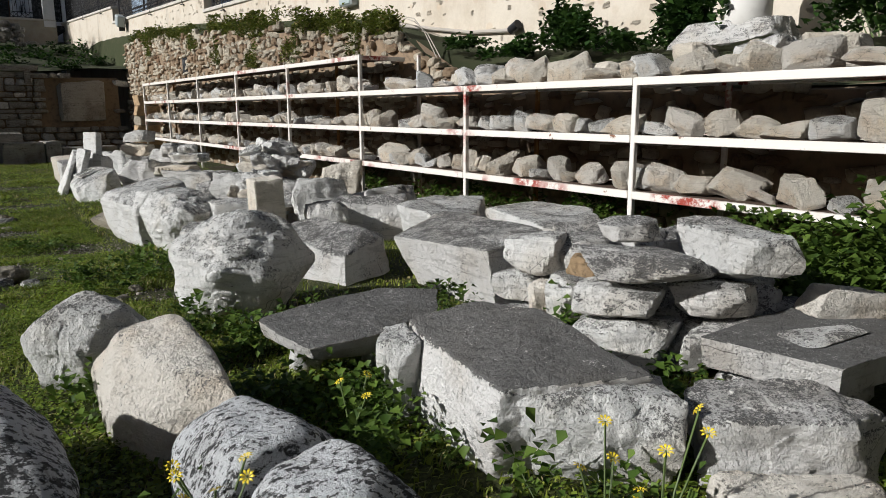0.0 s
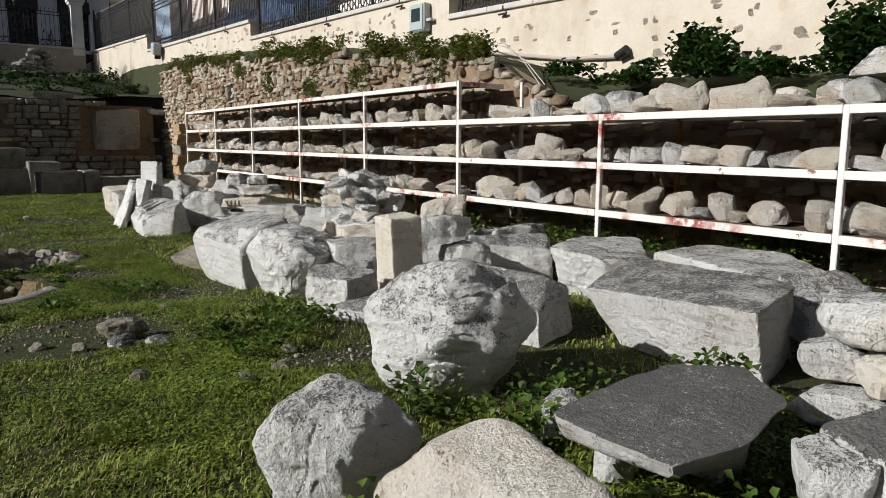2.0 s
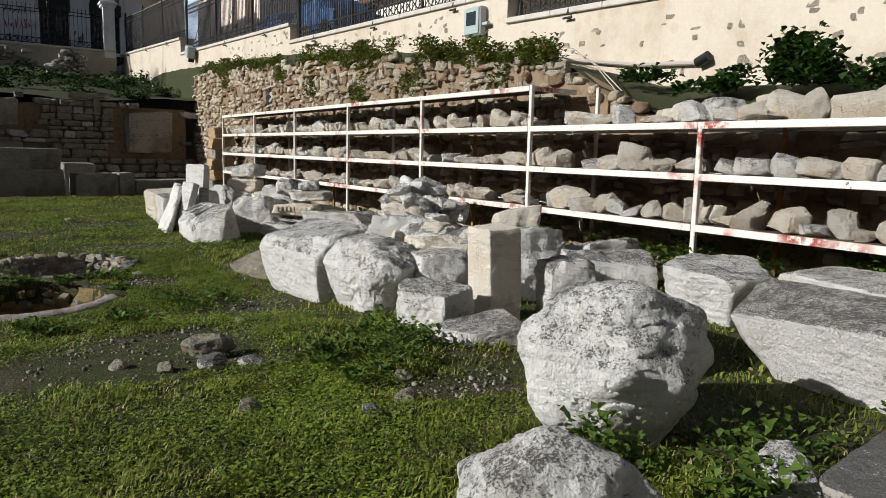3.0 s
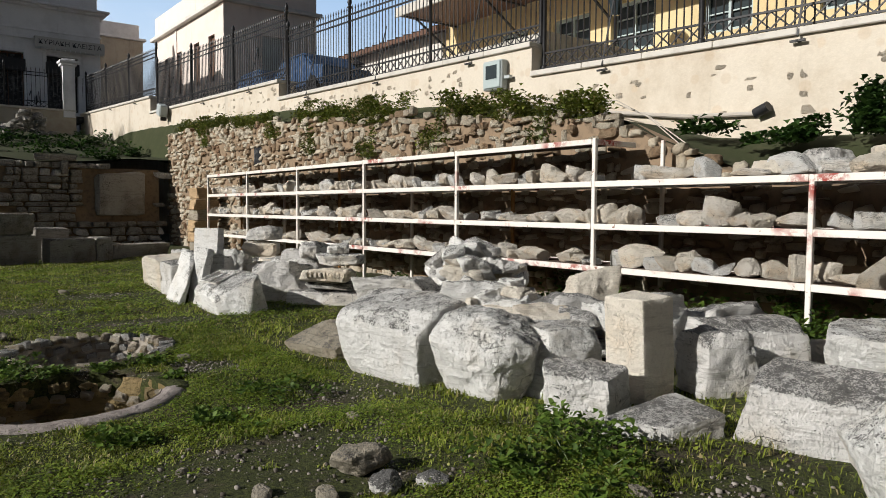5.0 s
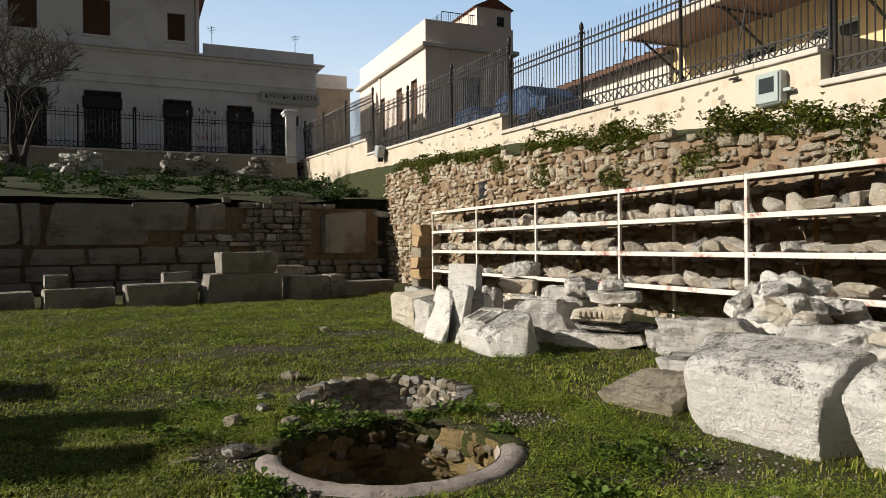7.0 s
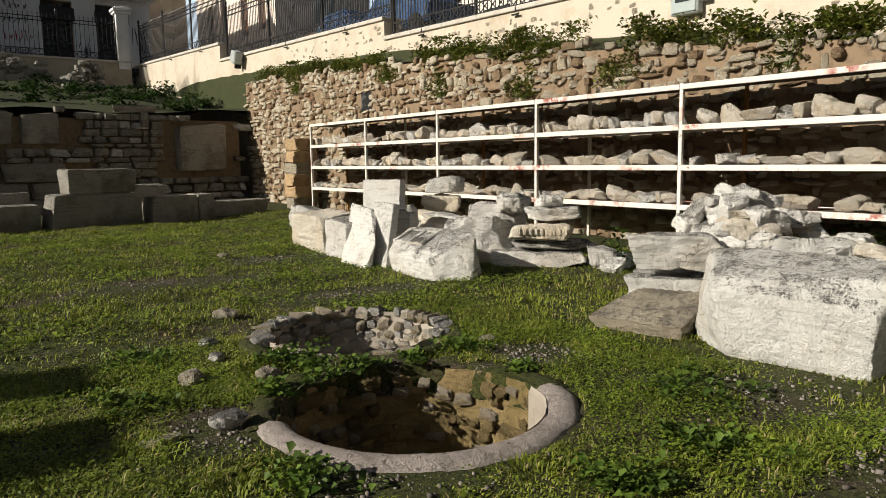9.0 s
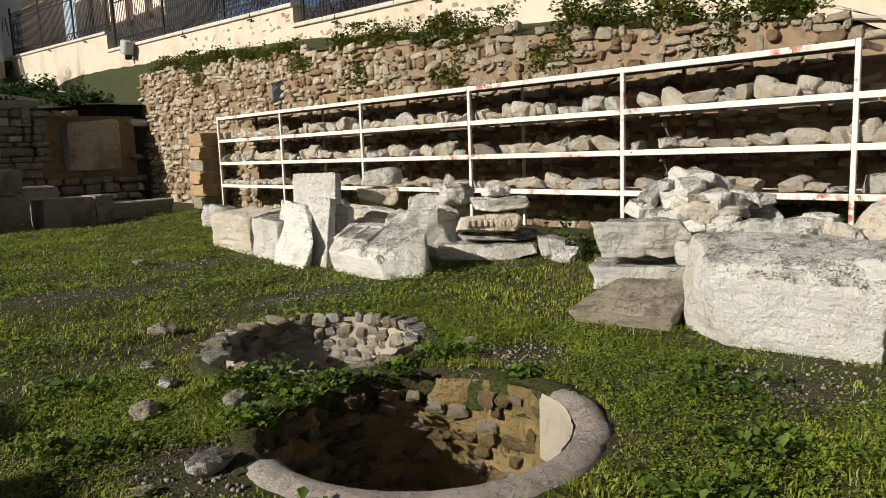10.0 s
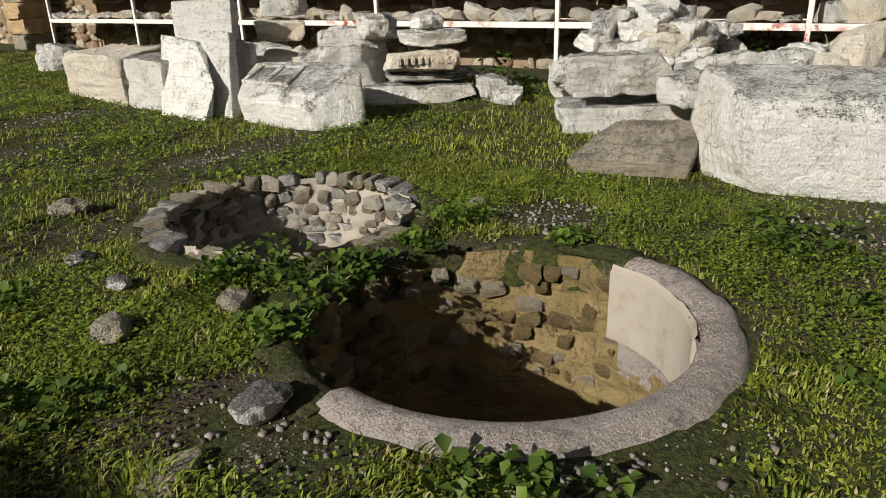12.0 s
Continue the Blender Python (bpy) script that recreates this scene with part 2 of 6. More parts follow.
ASPHALT = plain("asphalt", (0.05, 0.05, 0.05), 0.9)
RING = marble("lime_concrete", (0.46, 0.40, 0.37), (0.38, 0.32, 0.29), 0.30, dark=(0.09, 0.08, 0.07), layers=0.1, top_bias=0.3)
MOSSY = marble("mossy_rubble", (0.34, 0.25, 0.12), (0.20, 0.15, 0.055), 0.34, dark=(0.018, 0.02, 0.008), layers=0.4, top_bias=0.1)
LINING = plain("lime_lining", (0.36, 0.32, 0.27), 0.9, spots=(0.26, 0.22, 0.17), amount=0.7, scale=9, bump=0.7)
PIT_STONE = marble("pit_masonry", (0.48, 0.42, 0.33), (0.34, 0.26, 0.14), 0.28, dark=(0.03, 0.03, 0.02), top_bias=0.1)


# ---- geometry helpers ----
def soft(t):
    t = np.clip(t, 0, 1)
    return t * t * (3 - 2 * t)


def hash3(i, j, k, seed):
    h = (i * 374761393 + j * 668265263 + k * 1274126177 + seed * 974711) & 0xFFFFFFFF
    h = ((h ^ (h >> 13)) * 1274126177) & 0xFFFFFFFF
    return ((h ^ (h >> 16)) & 0xFFFF) / 65535.0


def value_noise(p, seed=0):
    """Smooth noise from 0 to 1 at the points p (n, 3)."""
    q = np.floor(p).astype(np.int64)
    f = p - q
    f = f * f * (3 - 2 * f)
    out = 0
    for a in (0, 1):
        for b in (0, 1):
            for c in (0, 1):
                w = np.abs(1 - a - f[:, 0]) * np.abs(1 - b - f[:, 1]) * np.abs(1 - c - f[:, 2])
                out = out + w * hash3(q[:, 0] + a, q[:, 1] + b, q[:, 2] + c, seed)
    return out


def fbm(p, seed=0, octaves=4):
    total, amp = 0, 0.5
    for o in range(octaves):
        total = total + amp * (value_noise(p * 2 ** o, seed + o) - 0.5)
        amp *= 0.5
    return total


def ground_z(x, y):
    """Height of the ground of the dig."""
    x, y = np.asarray(x, float), np.asarray(y, float)
    base = 0.02 + 0.16 * soft((10.2 - y) / 4) + 0.06 * soft((y - 12.5) / 7) + 0.03 * np.clip(x - 4, 0, 3)
    p = np.stack([x * 0.9, y * 0.9, 0 * x], -1).reshape(-1, 3)
    calm = np.minimum(soft((np.hypot(x - PIT[0], y - PIT[1]) - 0.8) / 1.5), soft((np.hypot(x - PIT2[0], y - PIT2[1]) - 0.7) / 1.0))
    return base + calm * (fbm(p, 5, 4).reshape(x.shape) * 0.12)


def gz(x, y):
    return float(ground_z(np.array([x]), np.array([y]))[0])


PIT, PIT_R = (0.37, 11.46), 0.81
PIT2, PIT2_R = (0.94, 13.22), 0.70


def mesh_of(name, verts, faces, smooth=False, sharp=None):
    me = bpy.data.meshes.new(name)
    me.from_pydata([tuple(v) for v in np.asarray(verts).tolist()], [], [tuple(f) for f in faces])
    if smooth:
        me.polygons.foreach_set("use_smooth", [True] * len(me.polygons))
        if sharp:
            me.set_sharp_from_angle(angle=radians(sharp))
    me.update()
    return me


def fast_mesh(name, verts, faces, smooth=False):
    """Many equal faces at once: verts (n, 3), faces (m, 3 or 4), as arrays."""
    me = bpy.data.meshes.new(name)
    k = faces.shape[1]
    me.vertices.add(len(verts)), me.loops.add(faces.size), me.polygons.add(len(faces))
    me.vertices.foreach_set("co", np.asarray(verts, np.float32).ravel())
    me.loops.foreach_set("vertex_index", np.asarray(faces, np.int32).ravel())
    me.polygons.foreach_set("loop_start", np.arange(0, faces.size, k, dtype=np.int32))
    if smooth:
        me.polygons.foreach_set("use_smooth", np.ones(len(faces), bool))
    me.update(calc_edges=True)
    return me


def clad(me, *materials):
    for m in materials:
        me.materials.append(m)
    return me


def part(name, me, parent, label="", m=None):
    """A mesh as one part under its thing or part."""
    if isinstance(me, bmesh.types.BMesh):
        bm, me = me, bpy.data.meshes.new(name)
        bm.to_mesh(me), bm.free()
    ob = new(name, me)
    ob.parent = parent
    if m is not None:
        ob.matrix_basis = m
    return tagged(ob, label)


def thing(name, label, category, group="", kind="", me=None, m=None):
    ob = new(name, me)
    if m is not None:
        ob.matrix_basis = m
    return tagged(ob, label, category, group, kind)


def boxes(name, rows, material, bevel=0.0):
    """Boxes (x0, x1, y0, y1, z0, z1) in one mesh, with bevelled edges."""
    bm = bmesh.new()
    for x0, x1, y0, y1, z0, z1 in rows:
        bmesh.ops.create_cube(bm, size=1, matrix=Matrix.LocRotScale(((x0 + x1) / 2, (y0 + y1) / 2, (z0 + z1) / 2), None, (abs(x1 - x0), abs(y1 - y0), abs(z1 - z0))))
    if bevel:
        bmesh.ops.bevel(bm, geom=bm.edges[:], offset=bevel, segments=1, affect="EDGES")
    me = bpy.data.meshes.new(name)
    bm.to_mesh(me), bm.free()
    return clad(me, material)


def tube(name, points, radius, material, sides=8):
    """A round bar along points; radius: one number, or one for each point."""
    pts = [Vector(p) for p in points]
    rs = [radius] * len(pts) if isinstance(radius, (int, float)) else radius
    verts, faces = [], []
    for i, p in enumerate(pts):
        way = (pts[min(i + 1, len(pts) - 1)] - pts[max(i - 1, 0)]).normalized()
        side = way.cross(Vector((0.31, 0.2, 0.93))).normalized()
        up = side.cross(way)
        for s in range(sides):
            a = 2 * math.pi * s / sides
            verts.append(p + rs[i] * (math.cos(a) * side + math.sin(a) * up))
    for i in range(len(pts) - 1):
        for s in range(sides):
            a, b = i * sides + s, i * sides + (s + 1) % sides
            faces.append((a, b, b + sides, a + sides))
    faces += [tuple(range(sides - 1, -1, -1)), tuple(range((len(pts) - 1) * sides, len(pts) * sides))]
    return clad(mesh_of(name, verts, faces, True, 40), material)


def cube_grid(n):
    """The surface of the cube from -1 to 1, n faces to an edge, welded."""
    index, verts, faces = {}, [], []

    def at(p):
        if p not in index:
            index[p] = len(verts)
            verts.append([2 * c / n - 1 for c in p])
        return index[p]

    for axis in range(3):
        for end in (0, n):
            for i in range(n):
                for j in range(n):
                    quad = []
                    for di, dj in ((0, 0), (1, 0), (1, 1), (0, 1)):
                        p = [0, 0, 0]
                        p[axis], p[(axis + 1) % 3], p[(axis + 2) % 3] = end, i + di, j + dj
                        quad.append(at(tuple(p)))
                    faces.append(quad if end else quad[::-1])
    return np.array(verts), np.array(faces)


GRIDS = {}


def stone_mesh(name, size, seed, material, res=14, chips=13, round_edge=46, tilt=0.13, rough=0.055, layers=0.0, boulder=False, low=0.62):
    """A broken stone: a box (or, for a boulder, a ball) cut by slanting planes, with worn edges and an uneven skin."""
    if res not in GRIDS:
        GRIDS[res] = cube_grid(res)
    base, faces = GRIDS[res]
    rng = np.random.default_rng(seed)
    p = base.copy()
    if boulder:
        p = p / np.linalg.norm(p, axis=1)[:, None]
    normals, dists = [], []
    for axis in range(3):
        for s in (-1, 1):
            n = rng.normal(0, tilt, 3)
            if axis == 2 and s < 0:
                n[:] = 0
            n[axis] = s
            normals.append(n / np.linalg.norm(n)), dists.append(rng.uniform(0.95, 1.15) if boulder else rng.uniform(0.86, 1.0))
    for _ in range(chips):
        n = rng.normal(0, 1, 3)
        n /= np.linalg.norm(n)
        reach = 1.0 if boulder else np.abs(n).sum()
        normals.append(n), dists.append(reach * rng.uniform(max(low, 0.76) if boulder else low, 1.0 if boulder else 0.97))
    k = round_edge
    s = np.maximum(p @ np.array(normals).T / np.array(dists), 0)
    r = ((s ** k).sum(1) + (1.13 ** -k if boulder else 0.0)) ** (-1.0 / k)
    half = np.array(size) / 2
    q = p * r[:, None] * half
    way = q / np.maximum(np.linalg.norm(q, axis=1), 1e-6)[:, None]
    span = float(np.mean(size))
    off = fbm(q / span * 3.1 + seed, seed, 5) * rough * span * 2.6
    ridged = np.abs(fbm(q / span * 2.6 + 9 + seed, seed + 7, 4)) * rough * span * 2.4
    steps = value_noise(q / span * 4.5 + 3 * seed, seed + 11)
    steps = np.floor(steps * 5 + 0.35 * fbm(q / span * 12, seed + 2, 2)) / 5
    off = off - ridged + (steps - 0.5) * rough * span * 0.8
    if layers:
        off = off + layers * span * (value_noise(q * np.array([1.2, 1.2, 14.0]) / span + seed, seed + 3) - 0.5)
    q = q + way * off[:, None]
    q[:, 2] -= q[:, 2].min()
    return clad(mesh_of(name, q, faces.tolist(), res > 12, 26), material)


def stone(name, label, category, material, x, y, size, yaw=0, z=None, pitch=0, roll=0, seed=1, sink=0.03, **kw):
    """One loose stone, standing on the ground or at height z."""
    if kw.get("low", 0.62) < 0.84:
        kw["chips"], kw["low"] = kw.get("chips", 13) + 6, kw.get("low", 0.62) - 0.05
        kw["rough"] = kw.get("rough", 0.055) * 1.25
    me = stone_mesh(name, size, seed, material, **kw)
    base = (gz(x, y) if z is None else z) - sink
    return thing(name, label, category, me=me, m=pose(x, y, base, pitch, roll, yaw))


def leaves(centres, size, spread_up, rng, fold=0.25):
    """Folded leaves at the centres: two triangles each. Returns verts and faces."""
    n = len(centres)
    a = rng.uniform(0, 2 * np.pi, n)
    lift = rng.uniform(-0.3, 1.0, n) * spread_up
    s = size * rng.uniform(0.6, 1.3, n)
    d = np.stack([np.cos(a) * np.cos(lift), np.sin(a) * np.cos(lift), np.sin(lift)], -1)
    side = np.stack([-np.sin(a), np.cos(a), rng.uniform(-0.4, 0.4, n)], -1)
    tip, mid = centres + d * s[:, None], centres + d * s[:, None] * 0.5
    left = mid + side * (s * 0.42)[:, None] + np.array([0, 0, 1]) * (s * fold)[:, None]
    right = mid - side * (s * 0.42)[:, None] + np.array([0, 0, 1]) * (s * fold)[:, None]
    verts = np.stack([centres, right, tip, left], 1).reshape(-1, 3)
    i = np.arange(n)[:, None] * 4
    faces = np.concatenate([i + np.array([[0, 1, 2]]), i + np.array([[0, 2, 3]])])
    return verts, faces


def shrub(name, label, category, material, x, y, z, rx, ry, rz, count, size, seed, kind="", clumps=9, stems=True):
    """A low plant: stems and many small leaves in uneven clumps."""
    rng = np.random.default_rng(seed)
    heart = rng.normal(0, 0.45, (clumps, 3))
    heart[:, 2] = np.abs(heart[:, 2]) + 0.15
    which = rng.integers(0, clumps, count)
    c = heart[which] + rng.normal(0, 0.22, (count, 3))
    c[:, 2] = np.abs(c[:, 2])
    c = np.clip(c, -1.3, 1.3) * np.array([rx, ry, rz])
    v, f = leaves(c, size, 0.9, rng)
    top = thing(name, label, category, kind=kind, m=pose(x, y, z))
    tagged(part("foliage", clad(fast_mesh("foliage", v, f), material), top), kind="stuff")
    if stems:
        sv, sf = [], []
        for h in heart:
            t = np.array([h[0] * rx, h[1] * ry, h[2] * rz])
            b = np.array([t[0] * 0.3, t[1] * 0.3, 0])
            w = 0.004 + 0.006 * rz
            for dx, dy in ((w, 0), (-w / 2, w), (-w / 2, -w)):
                sv += [b + (dx, dy, -0.02), t + (dx / 2, dy / 2, 0)]
            o = len(sv) - 6
            sf += [(o, o + 2, o + 3, o + 1), (o + 2, o + 4, o + 5, o + 3), (o + 4, o, o + 1, o + 5)]
        tagged(part("stem_tuft", clad(mesh_of("stem_tuft", sv, sf), STEM), top), kind="stuff")
    return top


# ---- ground ----
def build_ground():
    xs = np.concatenate([[-160, -60, -25], np.arange(-12, -4, 0.8), np.arange(-4, 7.6, 0.11), [8, 12, 30, 80, 160]])
    ys = np.concatenate([[-160, -60, -20], np.arange(-8, 0, 0.8), np.arange(0, 20, 0.11), np.arange(20, 34, 0.5), [36, 45, 80, 160]])
    gx, gy = np.meshgrid(xs, ys)
    z = ground_z(gx, gy)
    z = np.where((gx < -11) | (gx > 7.9) | (gy > 33) | (gy < -7), 0.1, z)
    v = np.stack([gx, gy, z], -1).reshape(-1, 3)
    w = len(xs)
    i = (np.arange(len(ys) - 1)[:, None] * w + np.arange(w - 1)).ravel()
    f = np.stack([i, i + 1, i + 1 + w, i + w], -1)
    c = v[f].mean(1)
    keep = (np.hypot(c[:, 0] - PIT[0], c[:, 1] - PIT[1]) > PIT_R + 0.03) & (np.hypot(c[:, 0] - PIT2[0], c[:, 1] - PIT2[1]) > PIT2_R + 0.03)
    me = clad(fast_mesh("ground", v, f[keep], True), EARTH)
    thing("ground", "short green turf with patches of soil and gravel", "ground", kind="structure", me=me)


build_ground()


# ---- racks ----
BAY, RACK_X, DEPTH = 2.855, 6.58, 0.85
POST_Y = [2.86, 5.66, 8.4] + [5.477 + BAY * k for k in range(2, 8)]
LEVELS = (0.83, 1.38, 1.93)


def rack(label, first, last, top, post_top):
    """An open steel rack of several bays, with three levels of boards."""
    r = thing("steel_rack", label, "rack", m=pose(RACK_X, 0, 0))
    for k in range(first, last + 1):
        y = POST_Y[k]
        base = gz(RACK_X, y) - 0.1
        if k == last and top < 2:
            continue
        part("post", boxes("post", [(0, 0.055, y - 0.028, y + 0.028, base, post_top)], STEEL, 0.006), r)
        part("back_post", boxes("back_post", [(DEPTH - 0.05, DEPTH, y - 0.5, y - 0.45, base + 0.1, top)], STEEL if k % 2 else RUST, 0.006), r)
        if k == last:
            continue
        y1 = POST_Y[k + 1]
        for z in LEVELS:
            shelf = part("shelf", boxes("shelf", [(0.06 + 0.2 * i, 0.25 + 0.2 * i, y + 0.01, y1 - 0.01, z - 0.035, z - 0.004 - 0.006 * (i % 2)) for i in range(4)], PLANK, 0.004), r, "brown wooden boards")
            part("front_rail", boxes("front_rail", [(-0.006, 0.05, y + 0.029, y1 - 0.029, z - 0.075, z)], STEEL, 0.004), shelf, "white angle iron with chipped paint")
            part("back_rail", boxes("back_rail", [(DEPTH - 0.045, DEPTH - 0.005, y, y1, z - 0.075, z - 0.002)], STEEL, 0.004), shelf)
        if top > 2.2:
            rail = part("top_rail", boxes("top_rail", [(-0.006, 0.05, y + 0.029, y1 - 0.029, top - 0.07, top)], STEEL, 0.004), r)
            part("top_board", boxes("top_board", [(0.05, DEPTH, y, y1, top - 0.02, top - 0.004)], PLANK), rail)
    if top > 2.2:
        for y in (POST_Y[first], POST_Y[last]):
            part("end_rail", boxes("end_rail", [(0.056, DEPTH, y - 0.025, y + 0.025, top - 0.07, top - 0.003)], STEEL, 0.004), r)
    return r


rack("long white steel rack, paint chipped, full of marble fragments", 3, 8, 2.48, 2.49)
rack("lower white steel rack with rusty brown boards", 0, 3, 1.93, 1.93)


def shelf_stones():
    """Fragments laid side by side along every shelf."""
    rng = np.random.default_rng(11)
    kinds = []
    for i in range(18):
        flat = rng.uniform(0.55, 1.0)
        mat = (MARBLE_CREAM, MARBLE_CREAM, MARBLE, MARBLE_TAN)[i % 4]
        kinds.append(stone_mesh("stone_fragment", (1, 0.9, flat), 100 + i, mat, res=8, chips=13, tilt=0.3, round_edge=70, rough=0.03, low=0.5))
    for k in range(8):
        for level, z in enumerate(LEVELS):
            tall = k >= 3
            y = POST_Y[k] + 0.10
            while y < POST_Y[k + 1] - 0.12:
                w = rng.uniform(0.16, 0.36) * (1.25 if not tall else 1.0) * (1.2 if level == 2 and not tall else 1.0)
                h = rng.uniform(0.17, 0.34) * (0.8 if level == 0 and tall else 1.0) * (1.15 if not tall else 1.0)
                if rng.random() < 0.06 and tall and level == 2:
                    w, h = 0.16, 0.36
                d = rng.uniform(0.22, 0.42)
                if rng.random() > 0.05:
                    me = kinds[rng.integers(len(kinds))]
                    ob = new("stone_fragment", me)
                    tilt = rng.normal(0, 9, 2)
                    ob.matrix_basis = pose(RACK_X + rng.uniform(0.2, 0.34), y + w / 2, z - 0.012, tilt[0], tilt[1], 90 + rng.normal(0, 22)) @ Matrix.Diagonal((w * 1.1, d, h, 1))
                    tagged(ob, "broken cream marble fragment on a rack shelf", "stone", "fragments on the racks")
                y += w * rng.uniform(0.72, 1.02)


shelf_stones()


# ---- the large stones of the field ----
V = -34  # the run of most of the near stones
B = "marble block"
def hewn(name, label, category, material, foot, top, belt=(), x=0.0, y=0.0, yaw=0.0, z=None, seed=1, res=34, edge=60, rough=0.03, layers=0.0, chips=6):
    """A hewn or broken stone from its plan: corners of its foot, of its widest belt and of its top, joined by flat faces with worn edges."""
    turn = pose(x, y, 0, 0, 0, yaw)
    ring = [turn @ Vector((a, b, 0)) for a, b in foot]
    low = min(gz(p.x, p.y) for p in ring) - 0.03 if z is None else z
    pts = [Vector((p.x, p.y, low)) for p in ring] + [turn @ Vector(p) for p in (*belt, *top)]
    mid = sum(pts, Vector()) / len(pts)
    bm = bmesh.new()
    for p in pts:
        bm.verts.new(p - mid)
    bmesh.ops.convex_hull(bm, input=bm.verts[:])
    bm.normal_update()
    planes = np.array([(*f.normal, f.calc_center_median().dot(f.normal)) for f in bm.faces if f.calc_area() > 1e-5])
    co = np.array([v.co for v in bm.verts if v.link_faces])
    bm.free()
    rng = np.random.default_rng(seed)
    half = (co.max(0) - co.min(0)) / 2
    for _ in range(chips):
        n = rng.normal(0, 1, 3) / half
        n[2] = abs(n[2])
        n /= np.linalg.norm(n)
        planes = np.vstack([planes, (*n, (co @ n).max() * rng.uniform(0.90, 0.98))])
    if res not in GRIDS:
        GRIDS[res] = cube_grid(res)
    base, faces = GRIDS[res]
    way = base * half
    way = way / np.linalg.norm(way, axis=1)[:, None]
    s = np.maximum(way @ planes[:, :3].T / np.maximum(planes[:, 3], 0.02), 0)
    r = 1 / s.max(1)
    k = edge
    r = r * (((s * r[:, None]) ** k).sum(1)) ** (-1.0 / k)
    q = way * r[:, None]
    span = float(np.mean(half) * 2)
    off = fbm(q / span * 3.4 + seed, seed, 6) * rough * span * 3.4
    off = off - np.abs(fbm(q / span * 2.8 + 9 + seed, seed + 7, 5)) * rough * span * 3.6
    steps = value_noise(q / span * 4.5 + 3 * seed, seed + 11)
    off = off + (np.floor(steps * 5 + 0.4 * fbm(q / span * 12, seed + 2, 2)) / 5 - 0.35) * rough * span * 1.6
    if layers:
        off = off + layers * span * (value_noise(q * np.array([1.0, 1.0, 16.0]) / span + seed, seed + 3) - 0.5)
    q = q + way * off[:, None]
    q[:, 2] = np.maximum(q[:, 2], low - mid.z)
    q[:, 2] -= low - mid.z
    me = clad(mesh_of(name, q, faces.tolist(), True, 30), material)
    return thing(name, label, category, me=me, m=pose(mid.x, mid.y, low))


def ring_of(z, *corners):
    return [(a, b, z) for a, b in corners]


# the big stones beside the path
hewn("speckled_boulder", "rounded white marble boulder speckled with dark lichen", "boulder", MARBLE_SPECK, [(1.2, 3.5), (1.1, 4.2), (0.85, 4.4), (0.55, 4.1), (0.55, 3.6), (0.9, 3.25)], [(0.7, 4.2, 0.67), (0.95, 4.22, 0.70), (1.08, 3.85, 0.70), (1.1, 3.5, 0.64), (0.8, 3.55, 0.67)], [(1.33, 3.5, 0.42), (1.16, 4.25, 0.5), (0.9, 4.5, 0.45), (0.5, 4.2, 0.42), (0.48, 3.6, 0.42), (0.9, 3.15, 0.42), (1.25, 3.2, 0.42)], seed=3, edge=14, rough=0.02)
hewn("tan_boulder", "tan cracked marble boulder on the turf", "boulder", MARBLE_TAN, [(1.5, 4.6), (1.5, 4.25), (1.62, 3.85), (1.95, 3.55), (2.1, 4.3), (1.8, 4.75)], [(1.6, 4.42, 0.65), (1.82, 4.44, 0.70), (1.9, 4.2, 0.68), (1.86, 3.6, 0.56), (1.66, 3.98, 0.58)], [(1.5, 4.7, 0.42), (1.46, 4.34, 0.34), (1.56, 3.92, 0.36)], seed=14, res=40, edge=26, rough=0.024)
hewn("small_boulder", "white marble boulder with dark lichen on top", "boulder", MARBLE, [(1.3, 5.1), (1.58, 4.9), (1.85, 5.1), (1.5, 5.4)], [(1.34, 5.08, 0.63), (1.56, 5.15, 0.69), (1.74, 4.92, 0.63), (1.76, 5.2, 0.6)], [(1.22, 5.14, 0.45), (1.45, 4.88, 0.42), (1.84, 4.86, 0.44), (1.92, 5.25, 0.42), (1.45, 5.5, 0.45)], seed=24, edge=34, rough=0.032)
hewn("speckled_boulder", "cracked white marble drum speckled with dark lichen", "boulder", MARBLE_SPECK, [(1.56, 3.4), (1.65, 3.65), (2.0, 3.65), (2.15, 3.3), (2.0, 3.05), (1.6, 3.0)], [(1.66, 3.3, 0.59), (1.82, 3.44, 0.62), (1.95, 3.22, 0.60), (1.93, 3.05, 0.58), (1.68, 2.99, 0.56)], [(1.5, 3.36, 0.38), (1.6, 3.68, 0.38), (2.0, 3.7, 0.38), (2.2, 3.3, 0.36), (2.04, 3.05, 0.45), (1.55, 2.96, 0.38)], seed=33, edge=18, rough=0.016)
hewn("speckled_boulder", "broken half of a speckled marble drum", "boulder", MARBLE_SPECK, [(1.6, 2.9), (1.6, 2.6), (1.85, 2.4), (2.1, 2.5), (2.1, 2.98)], [(1.97, 2.99, 0.60), (1.7, 2.91, 0.58), (1.66, 2.76, 0.57), (1.86, 2.58, 0.57), (2.0, 2.78, 0.60)], [(1.55, 2.89, 0.38), (1.54, 2.6, 0.36), (1.85, 2.34, 0.36), (2.18, 2.5, 0.38), (2.12, 2.98, 0.42)], seed=38, edge=18, rough=0.016)
